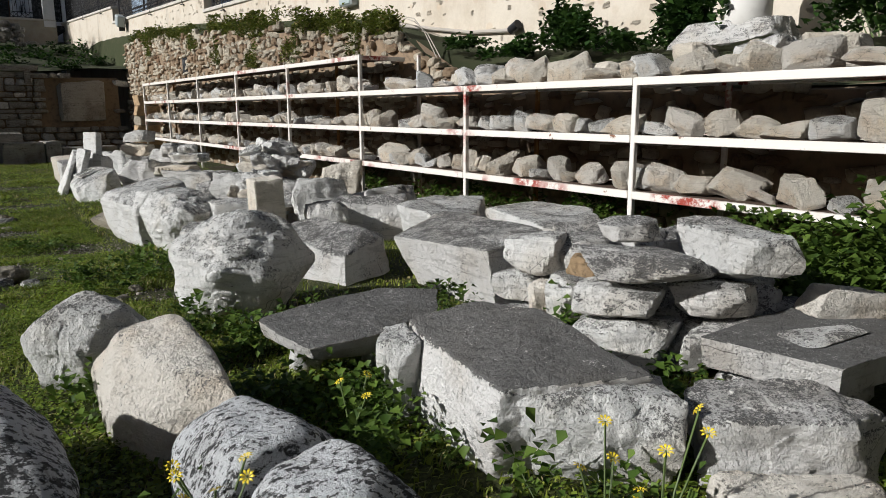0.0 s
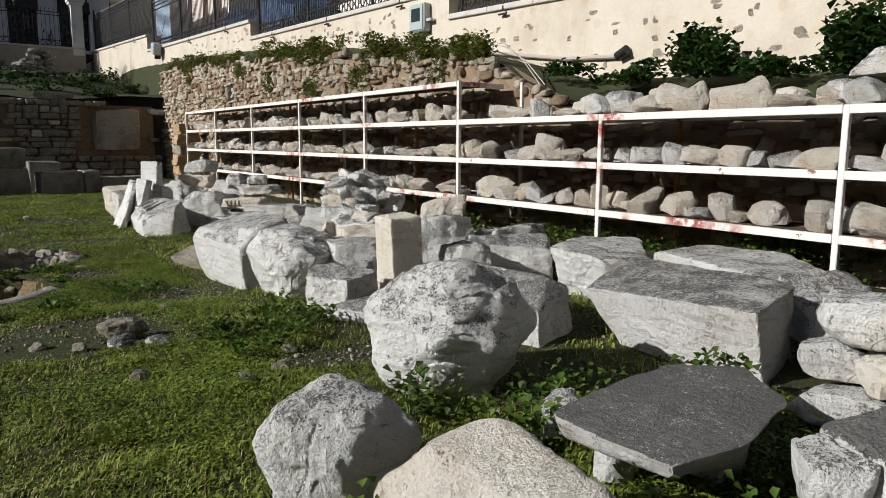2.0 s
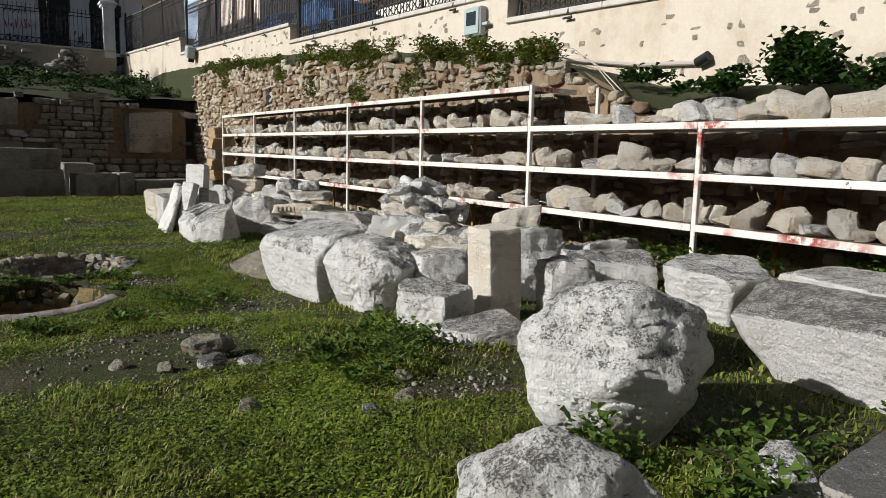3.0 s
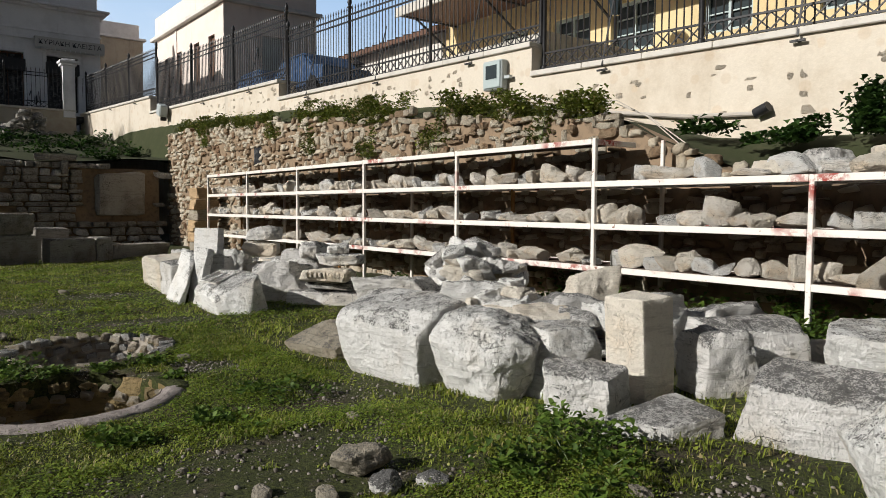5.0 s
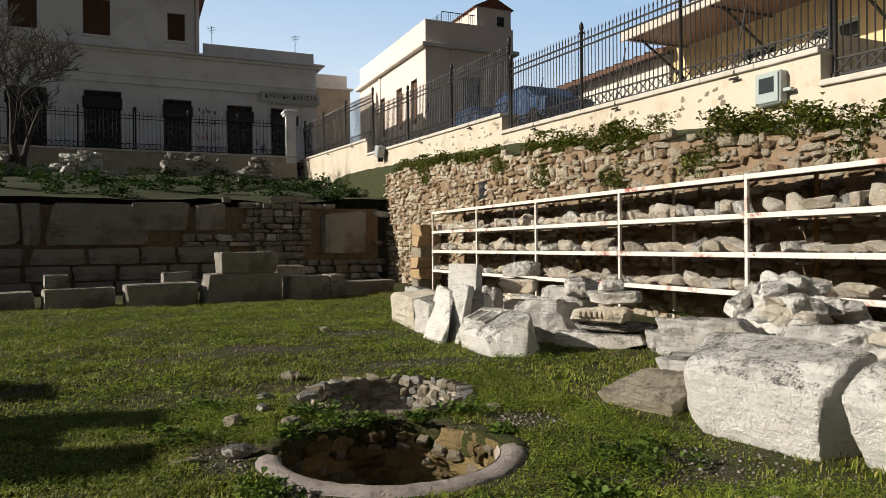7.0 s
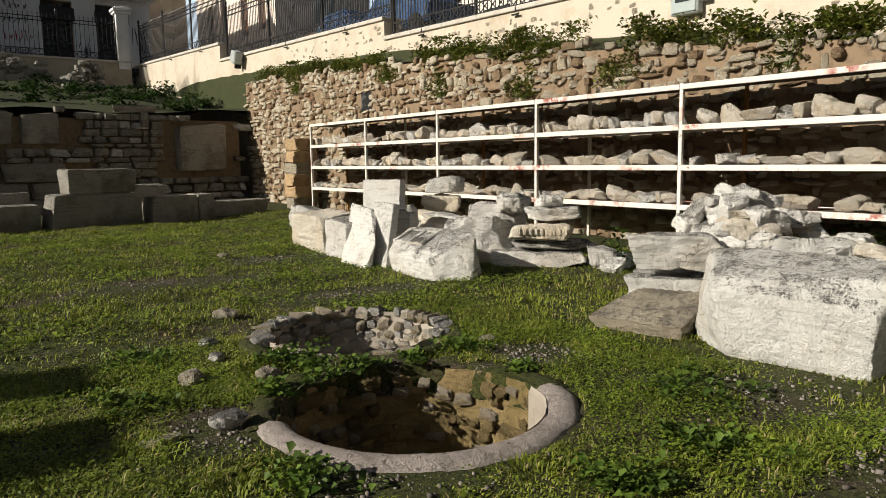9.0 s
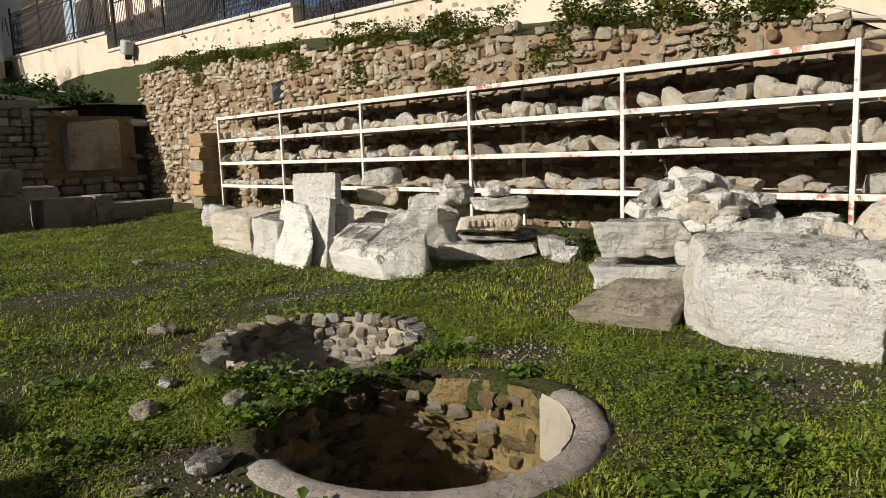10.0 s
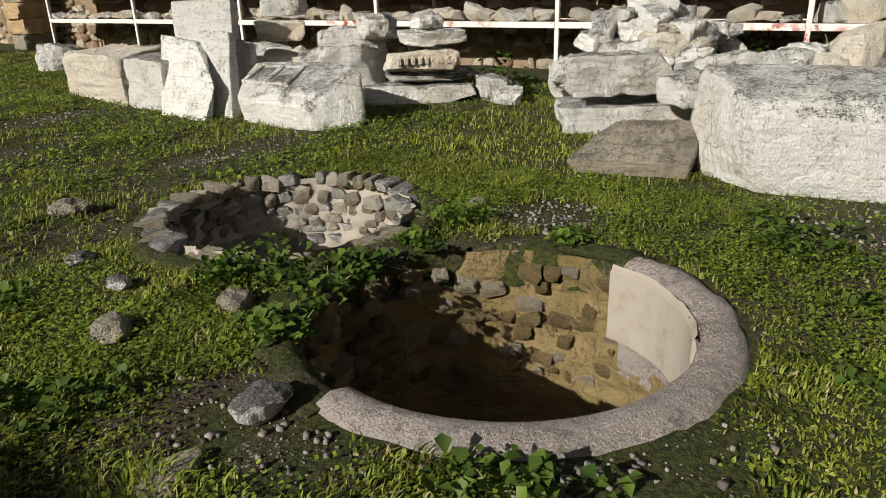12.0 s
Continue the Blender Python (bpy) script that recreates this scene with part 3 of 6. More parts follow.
hewn("marble_slab", "flat dark lichen-covered marble slab lying on small stones", B, MARBLE_DARK, [(2.46, 4.58), (2.5, 4.2), (2.76, 4.14), (3.1, 4.25), (3.3, 4.5), (3.1, 4.62)], [(2.34, 4.68, 0.49), (2.62, 4.71, 0.52), (3.18, 4.74, 0.54), (3.45, 4.5, 0.54), (3.2, 4.13, 0.53), (2.74, 4.02, 0.50), (2.38, 4.1, 0.47)], [(2.36, 4.62, 0.40), (2.42, 4.12, 0.40), (3.36, 4.48, 0.42)], z=0.35, seed=41, edge=70, rough=0.014, chips=3)
hewn("tilted_slab", "thick tilted marble slab, white sides, dark lichen on top", B, MARBLE_TOP, [(2.72, 3.6), (2.66, 2.98), (3.1, 2.8), (3.2, 3.5)], [(2.80, 3.84, 0.64), (3.1, 3.65, 0.70), (3.24, 3.34, 0.71), (3.24, 2.66, 0.59), (2.63, 2.89, 0.60), (2.72, 3.54, 0.62)], [(2.7, 3.62, 0.36), (2.6, 2.92, 0.42)], seed=61, res=44, edge=70, rough=0.016, chips=3)
hewn("broken_corner", "white corner broken off the tilted slab", B, MARBLE, [(2.66, 3.66), (2.72, 3.6), (2.82, 3.75), (2.74, 3.8)], [(2.55, 3.70, 0.58), (2.68, 3.85, 0.61), (2.76, 3.8, 0.62), (2.71, 3.56, 0.61)], [(2.58, 3.57, 0.46), (2.56, 3.7, 0.46)], seed=63, res=18, edge=60)
hewn("marble_block", "rough white marble block with a split end", B, MARBLE, [(2.74, 3.04), (3.16, 2.5), (3.4, 2.7), (2.98, 3.2)], [(2.66, 2.91, 0.56), (3.22, 2.5, 0.56), (3.36, 2.75, 0.54), (2.9, 3.1, 0.5)], [(2.62, 2.94, 0.44), (2.95, 2.62, 0.42), (3.14, 2.42, 0.42)], seed=62, res=40, edge=50, rough=0.035)
hewn("weathered_rock", "brown and grey weathered marble rock", "boulder", MARBLE_GREY, [(3.24, 2.45), (3.72, 2.02), (4.0, 2.2), (3.6, 2.7)], [(3.32, 2.62, 0.49), (3.6, 2.75, 0.50), (3.85, 2.4, 0.53), (3.98, 2.12, 0.48), (3.62, 2.1, 0.49), (3.24, 2.42, 0.48)], seed=66, edge=30, rough=0.045)
hewn("weathered_rock", "tan weathered stone low in the weeds", "boulder", MARBLE_TAN, [(3.2, 2.42), (3.7, 2.0), (3.5, 1.75), (2.95, 2.1)], ring_of(0.33, (3.18, 2.4), (3.66, 2.0), (3.45, 1.82), (3.02, 2.16)), seed=68, res=24, edge=24, rough=0.04)
INSCRIBED = hewn("inscribed_slab", "flat square grey slab with a pale patch painted as sunlight on top", B, MARBLE_DARK, [(3.9, 2.92), (4.01, 2.33), (4.95, 2.26), (4.8, 2.94)], ring_of(0.56, (3.88, 2.93), (4.0, 2.31), (4.97, 2.24), (4.82, 2.96)), z=0.41, seed=71, res=30, edge=200, rough=0.004, chips=0)
for a, b, s in ((4.1, 2.8, 0.3), (4.2, 2.48, 0.3), (4.7, 2.6, 0.34)):
    stone("support_stone", "dark stone under the square slab", "stone", MARBLE_GREY, a, b, (s, s * 0.8, 0.3), 40 * a, seed=int(60 * a), res=8, sink=0.05)
hewn("large_boulder", "big white marble boulder with grey lichen on top", "boulder", MARBLE, [(-0.28, -0.13), (0.13, -0.16), (0.17, 0.22), (-0.22, 0.22)], [(-0.31, 0.05, 0.90), (0.0, -0.16, 0.93), (0.17, 0.32, 0.92), (0.41, 0.0, 0.84)], [(-0.56, 0.0, 0.62), (-0.47, -0.13, 0.32), (-0.11, -0.43, 0.6), (0.31, -0.32, 0.5), (0.56, 0.05, 0.6), (0.34, 0.45, 0.55), (-0.34, 0.45, 0.6)], x=2.70, y=5.88, yaw=-30, seed=83, res=52, edge=70, rough=0.034, chips=16)
hewn("marble_block", "long pale marble block behind the big boulder", B, MARBLE_GREY, [(3.69, 6.18), (4.32, 6.45), (4.2, 7.6), (3.4, 7.4)], [(3.68, 6.2, 0.42), (4.3, 6.47, 0.5), (4.06, 6.55, 0.6), (3.95, 7.4, 0.63), (3.5, 7.3, 0.5), (4.2, 7.5, 0.5)], seed=90, edge=50, rough=0.022)
BLOCK_B = hewn("socketed_block", "heavy grained marble block with three sockets in its top", B, MARBLE_GREY, [(4.25, 5.95), (4.22, 4.84), (5.0, 5.1), (4.95, 6.2)], [(4.2, 6.3, 0.54), (4.13, 4.86, 0.64), (4.9, 5.02, 0.72), (4.88, 6.5, 0.70)], [(4.36, 6.3, 0.36)], seed=95, res=48, edge=90, rough=0.012, layers=0.014, chips=3)
# solid near-black lumps stand in for the shade inside the sockets
for a, b, s in ((0.02, 0.36, 1.0), (-0.02, -0.02, 1.0), (-0.05, -0.36, 0.8)):
    part("socket", clad(stone_mesh("socket", (0.15 * s, 0.09 * s, 0.05), 300, DARK, res=5, boulder=True), DARK), BLOCK_B, "black plug painted as the shade in a cut socket", pose(a, b, 0.415 + 0.10 * a, 0, 0, 30))
hewn("marble_block", "white marble block with broken top in the second row", B, MARBLE, [(5.05, 7.35), (5.1, 6.9), (5.5, 6.75), (6.2, 7.4), (5.6, 7.8)], [(4.94, 7.45, 0.64), (5.5, 7.7, 0.68), (6.2, 7.5, 0.66), (5.5, 6.7, 0.6), (5.0, 6.8, 0.6)], seed=101, edge=50, rough=0.03)
HOLED = hewn("marble_block", "long low white marble block with a round hole", B, MARBLE, [(5.28, 5.5), (5.65, 4.97), (6.4, 5.9), (6.35, 6.8), (5.75, 6.95)], [(5.7, 6.85, 0.62), (6.3, 6.7, 0.68), (6.38, 6.0, 0.68), (5.65, 5.05, 0.62), (5.3, 5.5, 0.62)], seed=104, edge=50, rough=0.018)
# a near-black plug gives the drill hole its shade
part("hole", tube("hole", [(-0.60, -0.30, 0.33), (-0.45, -0.18, 0.33)], 0.045, DARK, 14), HOLED, "black plug painted as the shade in a drilled hole")
# thin pale piece that paints a patch of sunlight onto the slab
patch = part("worn_patch", clad(stone_mesh("worn_patch", (0.46, 0.2, 0.016), 74, MARBLE, res=9, chips=8, tilt=0.25, rough=0.02), MARBLE), INSCRIBED, "pale patch painted as sunlight", pose(-0.02, -0.02, 0.145, 0, 0, -12))
stone("pillar_stub", "upright square marble pillar stub with a rough dark side", B, MARBLE_CREAM, 3.9, 8.4, (0.32, 0.44, 0.90), -10, seed=107, res=27, chips=2, tilt=0.03, round_edge=40, rough=0.012, low=0.9, roll=-2)
hewn("marble_block", "small weathered marble block with lichen", B, MARBLE_GREY, [(2.95, 8.52), (3.15, 8.12), (3.55, 8.2), (3.35, 8.75)], [(2.96, 8.54, 0.41), (3.12, 8.7, 0.46), (3.4, 8.66, 0.48), (3.56, 8.25, 0.43), (3.18, 8.12, 0.4)], seed=110, edge=40, rough=0.04)
hewn("marble_block", "low squared marble block in the grass", B, MARBLE_GREY, [(2.87, 7.94), (3.0, 7.55), (3.4, 7.38), (3.55, 7.75)], [(2.86, 7.95, 0.25), (3.55, 7.86, 0.33), (3.43, 7.4, 0.29), (3.02, 7.54, 0.25)], seed=111, edge=60, rough=0.02)
hewn("split_stone", "huge white split marble stone, smooth bedded top", B, MARBLE, [(2.78, 10.9), (2.9, 9.95), (3.6, 9.9), (3.7, 11.2), (3.2, 11.5)], [(2.68, 10.96, 0.61), (3.4, 11.45, 0.72), (3.65, 10.7, 0.76), (3.35, 9.86, 0.76), (3.0, 9.82, 0.71)], [(2.62, 10.95, 0.55), (2.67, 10.9, 0.2), (2.82, 9.88, 0.5)], seed=121, res=48, edge=60, rough=0.02, layers=0.006)
hewn("split_stone", "broken end of the huge white split marble stone", B, MARBLE, [(3.0, 9.65), (3.03, 9.15), (3.3, 9.1), (3.7, 9.7)], [(3.0, 9.74, 0.72), (3.4, 9.77, 0.74), (3.2, 9.1, 0.66), (3.1, 8.97, 0.6), (3.6, 9.3, 0.66)], [(2.83, 9.76, 0.5), (2.9, 9.3, 0.36), (3.24, 8.9, 0.5), (3.75, 9.2, 0.5)], seed=124, res=44, edge=60, rough=0.035)
hewn("marble_block", "long white marble block leaning behind the split stone", B, MARBLE, [(3.35, 9.4), (3.42, 8.85), (4.05, 8.8), (4.3, 9.3)], [(3.4, 9.5, 0.64), (3.5, 9.0, 0.62), (3.95, 8.85, 0.56), (4.2, 9.3, 0.6)], seed=126, edge=50, rough=0.02)
hewn("flat_stone", "flat brown-grey stone slab broken at one corner", B, BROWN, [(2.76, 12.12), (2.9, 11.38), (3.35, 11.4), (3.2, 12.02)], [(2.68, 12.2, 0.11), (2.85, 11.33, 0.14), (3.36, 11.36, 0.35), (3.1, 11.98, 0.36)], seed=130, res=28, edge=60, rough=0.02)
# near group
for i, (x, y, s) in enumerate(((2.57, 4.51, 0.17), (2.99, 4.34, 0.26), (3.32, 4.82, 0.24), (2.75, 5.01, 0.22))):
    stone("support_stone", "small pale stone under the dark slab", "stone", MARBLE, x, y, (s * 1.2, s, 0.25), 20 * i, seed=50 + i, res=7, sink=0.02)
stone("marble_block", "pale marble block resting on the square slab", B, MARBLE_TAN, 4.96, 2.69, (0.75, 0.3, 0.16), -30, z=0.55, seed=72, res=21, chips=5, roll=7)
stone("weathered_rock", "grey rock in the nettles beside the square slab", "boulder", MARBLE_GREY, 4.86, 3.15, (0.65, 0.45, 0.40), -20, seed=73, res=12, chips=8)

# dry-stone heap
HEAP = [
    # x, y, z, length, depth, height, yaw, material
    (4.03, 4.23, 0.62, 0.42, 0.34, 0.28, -70, MARBLE), (4.01, 4.37, 0.42, 0.34, 0.3, 0.22, -65, MARBLE), (3.99, 4.09, 0.42, 0.24, 0.3, 0.19, -50, MARBLE_TAN),
    (3.97, 3.89, 0.42, 0.22, 0.3, 0.24, -80, MARBLE), (4.03, 3.81, 0.67, 0.20, 0.2, 0.14, -60, OCHRE), (3.95, 4.21, 0.22, 0.46, 0.4, 0.20, -70, MARBLE),
    (3.95, 3.49, 0.24, 0.56, 0.42, 0.30, -64, MARBLE), (3.97, 3.51, 0.53, 0.50, 0.4, 0.18, -72, MARBLE), (4.08, 3.44, 0.73, 0.66, 0.42, 0.15, -66, MARBLE_GREY),
    (4.21, 4.05, 0.62, 0.36, 0.36, 0.26, -20, MARBLE_GREY), (4.39, 3.24, 0.24, 0.5, 0.5, 0.30, -30, MARBLE_GREY), (4.35, 3.18, 0.52, 0.44, 0.4, 0.22, -50, MARBLE_GREY),
    (4.44, 3.08, 0.72, 0.34, 0.5, 0.34, -25, MARBLE), (4.67, 3.4, 0.70, 0.4, 0.4, 0.3, 10, MARBLE_GREY), (4.74, 3.24, 0.26, 0.46, 0.46, 0.40, 15, MARBLE_GREY),
    (4.53, 3.81, 0.24, 0.6, 0.6, 0.42, 15, MARBLE_GREY), (4.58, 3.9, 0.64, 0.5, 0.42, 0.24, 30, MARBLE), (4.86, 3.77, 0.62, 0.42, 0.4, 0.25, -35, MARBLE_GREY),
    (4.25, 3.68, 0.88, 0.34, 0.28, 0.12, -20, MARBLE_GREY), (5.05, 3.49, 0.25, 0.4, 0.4, 0.45, -10, MARBLE_GREY), (4.49, 4.3, 0.3, 0.55, 0.5, 0.4, -25, MARBLE_GREY),
]
for i, (x, y, z, l, w, h, yaw, mat) in enumerate(HEAP):
    name = {OCHRE: "ochre_stone", MARBLE_TAN: "tan_stone"}.get(mat, "heap_stone")
    label = {OCHRE: "rounded ochre stone wedged in the dry-stone heap", MARBLE_TAN: "tan stone wedged in the dry-stone heap"}.get(mat, "rough white marble stone in a dry-stone heap")
    tagged(stone(name, label, "stone", mat, x, y, (l, w, h), yaw, z=z, seed=200 + i, res=10, chips=8, tilt=0.16, rough=0.035, sink=0.0), group="dry-stone heap")

# middle group
stone("marble_block", "squared marble block standing by the pillar stub", B, MARBLE_GREY, 4.47, 8.1, (0.55, 0.5, 0.60), -30, seed=114, res=21, chips=9, tilt=0.05, low=0.72)
stone("marble_block", "dark squared marble block in the second row", B, MARBLE_GREY, 5.08, 8.2, (0.9, 0.6, 0.58), -36, seed=116, res=21, chips=9, tilt=0.05, low=0.72)
stone("weathered_rock", "layered white marble rock before the rack", "boulder", MARBLE_GREY, 5.6, 8.84, (1.0, 0.7, 0.62), -30, seed=118, res=24, chips=8, layers=0.03)
stone("weathered_rock", "layered white marble rock before the rack", "boulder", MARBLE, 4.84, 9.09, (0.8, 0.6, 0.78), -30, seed=119, res=24, chips=8, layers=0.03)

# the long split stone

# group by the flat stone
stone("base_slab", "long white marble slab under other blocks", B, MARBLE, 4.59, 12.39, (1.5, 0.8, 0.28), -56, seed=131, res=24, chips=3, tilt=0.04, low=0.85)
stone("marble_block", "grey marble block with moulded edge on a slab", B, MARBLE_GREY, 4.45, 12.49, (0.98, 0.68, 0.38), -52, z=0.30, seed=132, res=27, chips=4, tilt=0.08, layers=0.02, sink=0)
stone("small_boulder", "rounded grey stone sitting on a marble slab", "boulder", MARBLE_GREY, 4.31, 11.74, (0.58, 0.45, 0.40), -52, z=0.26, seed=133, res=21, boulder=True, sink=0)
stone("weathered_rock", "broad layered marble rock behind the split stone", "boulder", MARBLE, 4.81, 11.24, (1.25, 0.8, 0.72), -52, seed=134, res=27, chips=8, layers=0.02)
stone("weathered_rock", "layered marble rock behind the split stone", "boulder", MARBLE_GREY, 5.17, 10.14, (1.1, 0.8, 0.75), -40, seed=135, res=24, chips=8, layers=0.03)
stone("weathered_rock", "upright pale rock before the rack", "boulder", MARBLE_CREAM, 5.93, 10.64, (0.7, 0.55, 0.85), -35, seed=136, res=21, chips=8)
stone("weathered_rock", "squared cream marble rock in the row", "boulder", MARBLE_CREAM, 4.45, 9.99, (0.6, 0.5, 0.66), -35, seed=137, res=21, chips=6)


def pile(x, y, rx, ry, height, count, seed, size, group):
    """Broken stones thrown on a heap: large ones low, smaller ones over them."""
    rng = np.random.default_rng(seed)
    for i in range(count):
        t = i / count
        a, r = rng.uniform(0, 2 * math.pi), math.sqrt(rng.random()) * (1.0 - 0.55 * t)
        s = size * rng.uniform(0.75, 1.3) * (1.2 - 0.5 * t)
        px, py = x + rx * r * math.cos(a), y + ry * r * math.sin(a)
        z = gz(min(px, 7.4), py) + max(0, (height - 0.55 * size) * (1 - r ** 1.4) * min(1, 0.1 + 1.25 * t))
        mat = (MARBLE, MARBLE_GREY, MARBLE, MARBLE_CREAM)[int(rng.integers(4))]
        ob = stone("heap_stone", "angular broken marble stone on a heap", "stone", mat, px, py, (s * rng.uniform(1.1, 1.7), s, s * rng.uniform(0.5, 0.8)), rng.uniform(0, 180), z=z, pitch=rng.normal(0, 14), roll=rng.normal(0, 14), seed=seed + i, res=10, chips=12, tilt=0.22, layers=0.03, sink=0.03)
        tagged(ob, group=group)


pile(5.57, 12.44, 0.85, 1.25, 1.25, 58, 400, 0.36, "heap before the rack")
pile(4.9, 11.1, 0.6, 0.75, 0.85, 26, 420, 0.34, "stones behind the split stone")
pile(4.9, 9.7, 0.7, 0.7, 0.7, 18, 440, 0.36, "stones behind the split stone")
pile(5.74, 9.84, 0.5, 1.3, 0.45, 12, 450, 0.4, "stones before the rack")
pile(5.94, 7.55, 0.4, 1.2, 0.3, 10, 480, 0.38, "stones before the rack")
pile(5.56, 4.56, 0.5, 0.9, 0.35, 12, 500, 0.42, "stones before the rack")

# far group with the leaning slabs
stone("marble_block", "dark upright marble piece behind the slabs", B, MARBLE_GREY, 3.71, 16.53, (0.25, 0.4, 0.78), -60, seed=145, res=12, chips=5)
hewn("weathered_rock", "squared layered marble rock at the end of the row", "boulder", MARBLE_CREAM, [(3.08, 17.95), (3.12, 19.2), (3.8, 19.2), (3.75, 17.95)], [(3.02, 17.95, 0.64), (3.04, 19.15, 0.64), (3.8, 19.1, 0.7), (3.75, 18.0, 0.7)], seed=140, res=28, edge=50, layers=0.03)
hewn("marble_block", "short squared marble block at the end of the row", B, MARBLE_GREY, [(3.02, 17.1), (3.05, 17.85), (3.5, 17.8), (3.45, 17.1)], [(2.98, 17.1, 0.62), (3.0, 17.85, 0.64), (3.5, 17.8, 0.66), (3.45, 17.1, 0.64)], seed=141, res=24, edge=60)
hewn("standing_slab", "tall plain white marble slab standing upright", B, MARBLE, [(3.44, 17.4), (3.5, 16.52), (3.66, 16.54), (3.6, 17.42)], [(3.5, 17.43, 1.21), (3.58, 16.55, 1.23), (3.7, 16.57, 1.2), (3.62, 17.44, 1.19)], seed=144, res=26, edge=120, rough=0.006, chips=2)
hewn("leaning_slab", "thin white marble slab leaning on its neighbour", B, MARBLE, [(2.85, 17.03), (2.82, 16.3), (2.95, 16.3), (2.97, 17.03)], [(3.28, 17.4, 0.88), (3.2, 16.75, 0.84), (3.3, 16.72, 0.82), (3.38, 17.4, 0.85)], [(2.98, 16.24, 0.4)], seed=142, res=26, edge=120, rough=0.008, chips=2)
hewn("leaning_slab", "thin white marble slab with a broken edge, leaning", B, MARBLE, [(3.06, 16.5), (3.05, 16.12), (3.18, 16.12), (3.2, 16.5)], [(3.26, 16.72, 0.93), (3.36, 16.36, 0.9), (3.47, 16.38, 0.88), (3.38, 16.74, 0.9)], seed=143, res=26, edge=120, rough=0.012, chips=3)
COFFER = hewn("carved_block", "tilted marble coffer block with carved rectangular panels", B, MARBLE, [(3.02, 15.88), (2.96, 14.85), (3.3, 14.52), (3.75, 14.9), (3.62, 16.1)], [(3.44, 16.1, 0.60), (3.62, 15.0, 0.61), (3.42, 14.62, 0.56), (3.06, 15.9, 0.43), (2.99, 15.0, 0.38)], [(2.96, 15.9, 0.3), (2.9, 14.9, 0.26)], seed=146, res=36, edge=50, rough=0.02, chips=3)
tilted = Matrix.Translation(-COFFER.matrix_basis.translation) @ pose(3.25, 15.55, 0.495, 22, 0, -85)
for k in range(3):
    part("panel_rib", boxes("panel_rib", [(-0.36 + 0.27 * k, -0.31 + 0.27 * k, -0.19, 0.17, -0.06, 0.035)], MARBLE, 0.008), COFFER, "raised panel border", tilted)
for k in range(2):
    part("panel", boxes("panel", [(-0.30 + 0.27 * k, -0.10 + 0.27 * k, -0.15, 0.14, -0.06, 0.012)], MARBLE_GREY, 0.004), COFFER, "sunk carved panel", tilted)
    for low_y, high_y in ((0.142, 0.175), (-0.19, -0.152)):
        part("panel_rib", boxes("panel_rib", [(-0.30 + 0.27 * k, -0.10 + 0.27 * k, low_y, high_y, -0.06, 0.033)], MARBLE, 0.006), COFFER, "raised panel border", tilted)
stone("marble_block", "long low marble block under a frieze piece", B, MARBLE_GREY, 4.76, 14.93, (1.25, 0.6, 0.24), -50, seed=147, res=21, chips=4)
FRIEZE = stone("frieze_block", "pale marble frieze block with a row of dentils", B, MARBLE_CREAM, 4.68, 14.78, (0.86, 0.5, 0.24), -50, z=0.42, seed=148, res=14, chips=3, tilt=0.06, sink=0)
for i in range(8):
    part("dentil", boxes("dentil", [(-0.30 + 0.075 * i, -0.255 + 0.075 * i, -0.275, -0.2, 0.09, 0.17)], MARBLE_CREAM, 0.008), FRIEZE)
stone("marble_block", "dark slab wedged under the frieze block", B, MARBLE_DARK, 4.85, 14.83, (1.0, 0.6, 0.18), -50, z=0.30, seed=149, res=10, sink=0.02)
stone("weathered_rock", "grey layered rock in the far row", "boulder", MARBLE_GREY, 4.31, 15.68, (0.98, 0.6, 0.72), -50, seed=150, res=21, chips=7, layers=0.02)
stone("marble_block", "cream squared block in the far row", B, MARBLE_CREAM, 4.39, 16.63, (0.66, 0.5, 0.58), -50, seed=151, res=12, chips=4)
stone("marble_block", "cream squared block set on another", B, MARBLE_CREAM, 4.39, 16.63, (0.62, 0.48, 0.30), -44, z=0.72, seed=152, res=12, chips=5, sink=0)
stone("marble_block", "wedge-shaped white stone on top of a stack", B, MARBLE, 4.44, 16.58, (0.55, 0.42, 0.24), -40, z=1.0, seed=153, res=12, chips=7, sink=0)
stone("marble_block", "grey squared block in the far row", B, MARBLE_GREY, 4.79, 15.93, (0.85, 0.5, 0.86), -50, seed=154, res=12, chips=4)
stone("marble_block", "dark grey block on the far row", B, MARBLE_GREY, 4.75, 15.48, (0.42, 0.4, 0.30), -50, z=0.72, seed=155, res=10, sink=0)
stone("marble_block", "flat white block with a cut edge", B, MARBLE, 4.85, 14.78, (0.80, 0.5, 0.20), -50, z=0.66, seed=156, res=12, sink=0)
stone("marble_block", "small pale stone on a flat block", B, MARBLE, 4.85, 14.83, (0.36, 0.3, 0.16), -30, z=0.85, seed=157, res=8, sink=0)
stone("marble_block", "small squared block at the end of the far row", B, MARBLE_GREY, 5.19, 14.18, (0.40, 0.36, 0.34), -48, seed=158, res=10)
stone("marble_block", "white block carved with a panel", B, MARBLE, 4.33, 17.83, (0.7, 0.45, 0.75), -62, seed=159, res=12, chips=3)
stone("weathered_rock", "low grey rock in the far row", "boulder", MARBLE_GREY, 4.13, 18.93, (0.9, 0.6, 0.55), -50, seed=160, res=12)
stone("weathered_rock", "grey rock near the brick pier", "boulder", MARBLE_GREY, 4.97, 22.53, (0.75, 0.55, 0.5), -52, seed=161, res=12)
pile(5.33, 14.23, 0.5, 0.5, 0.15, 8, 520, 0.24, "small stones by the far row")
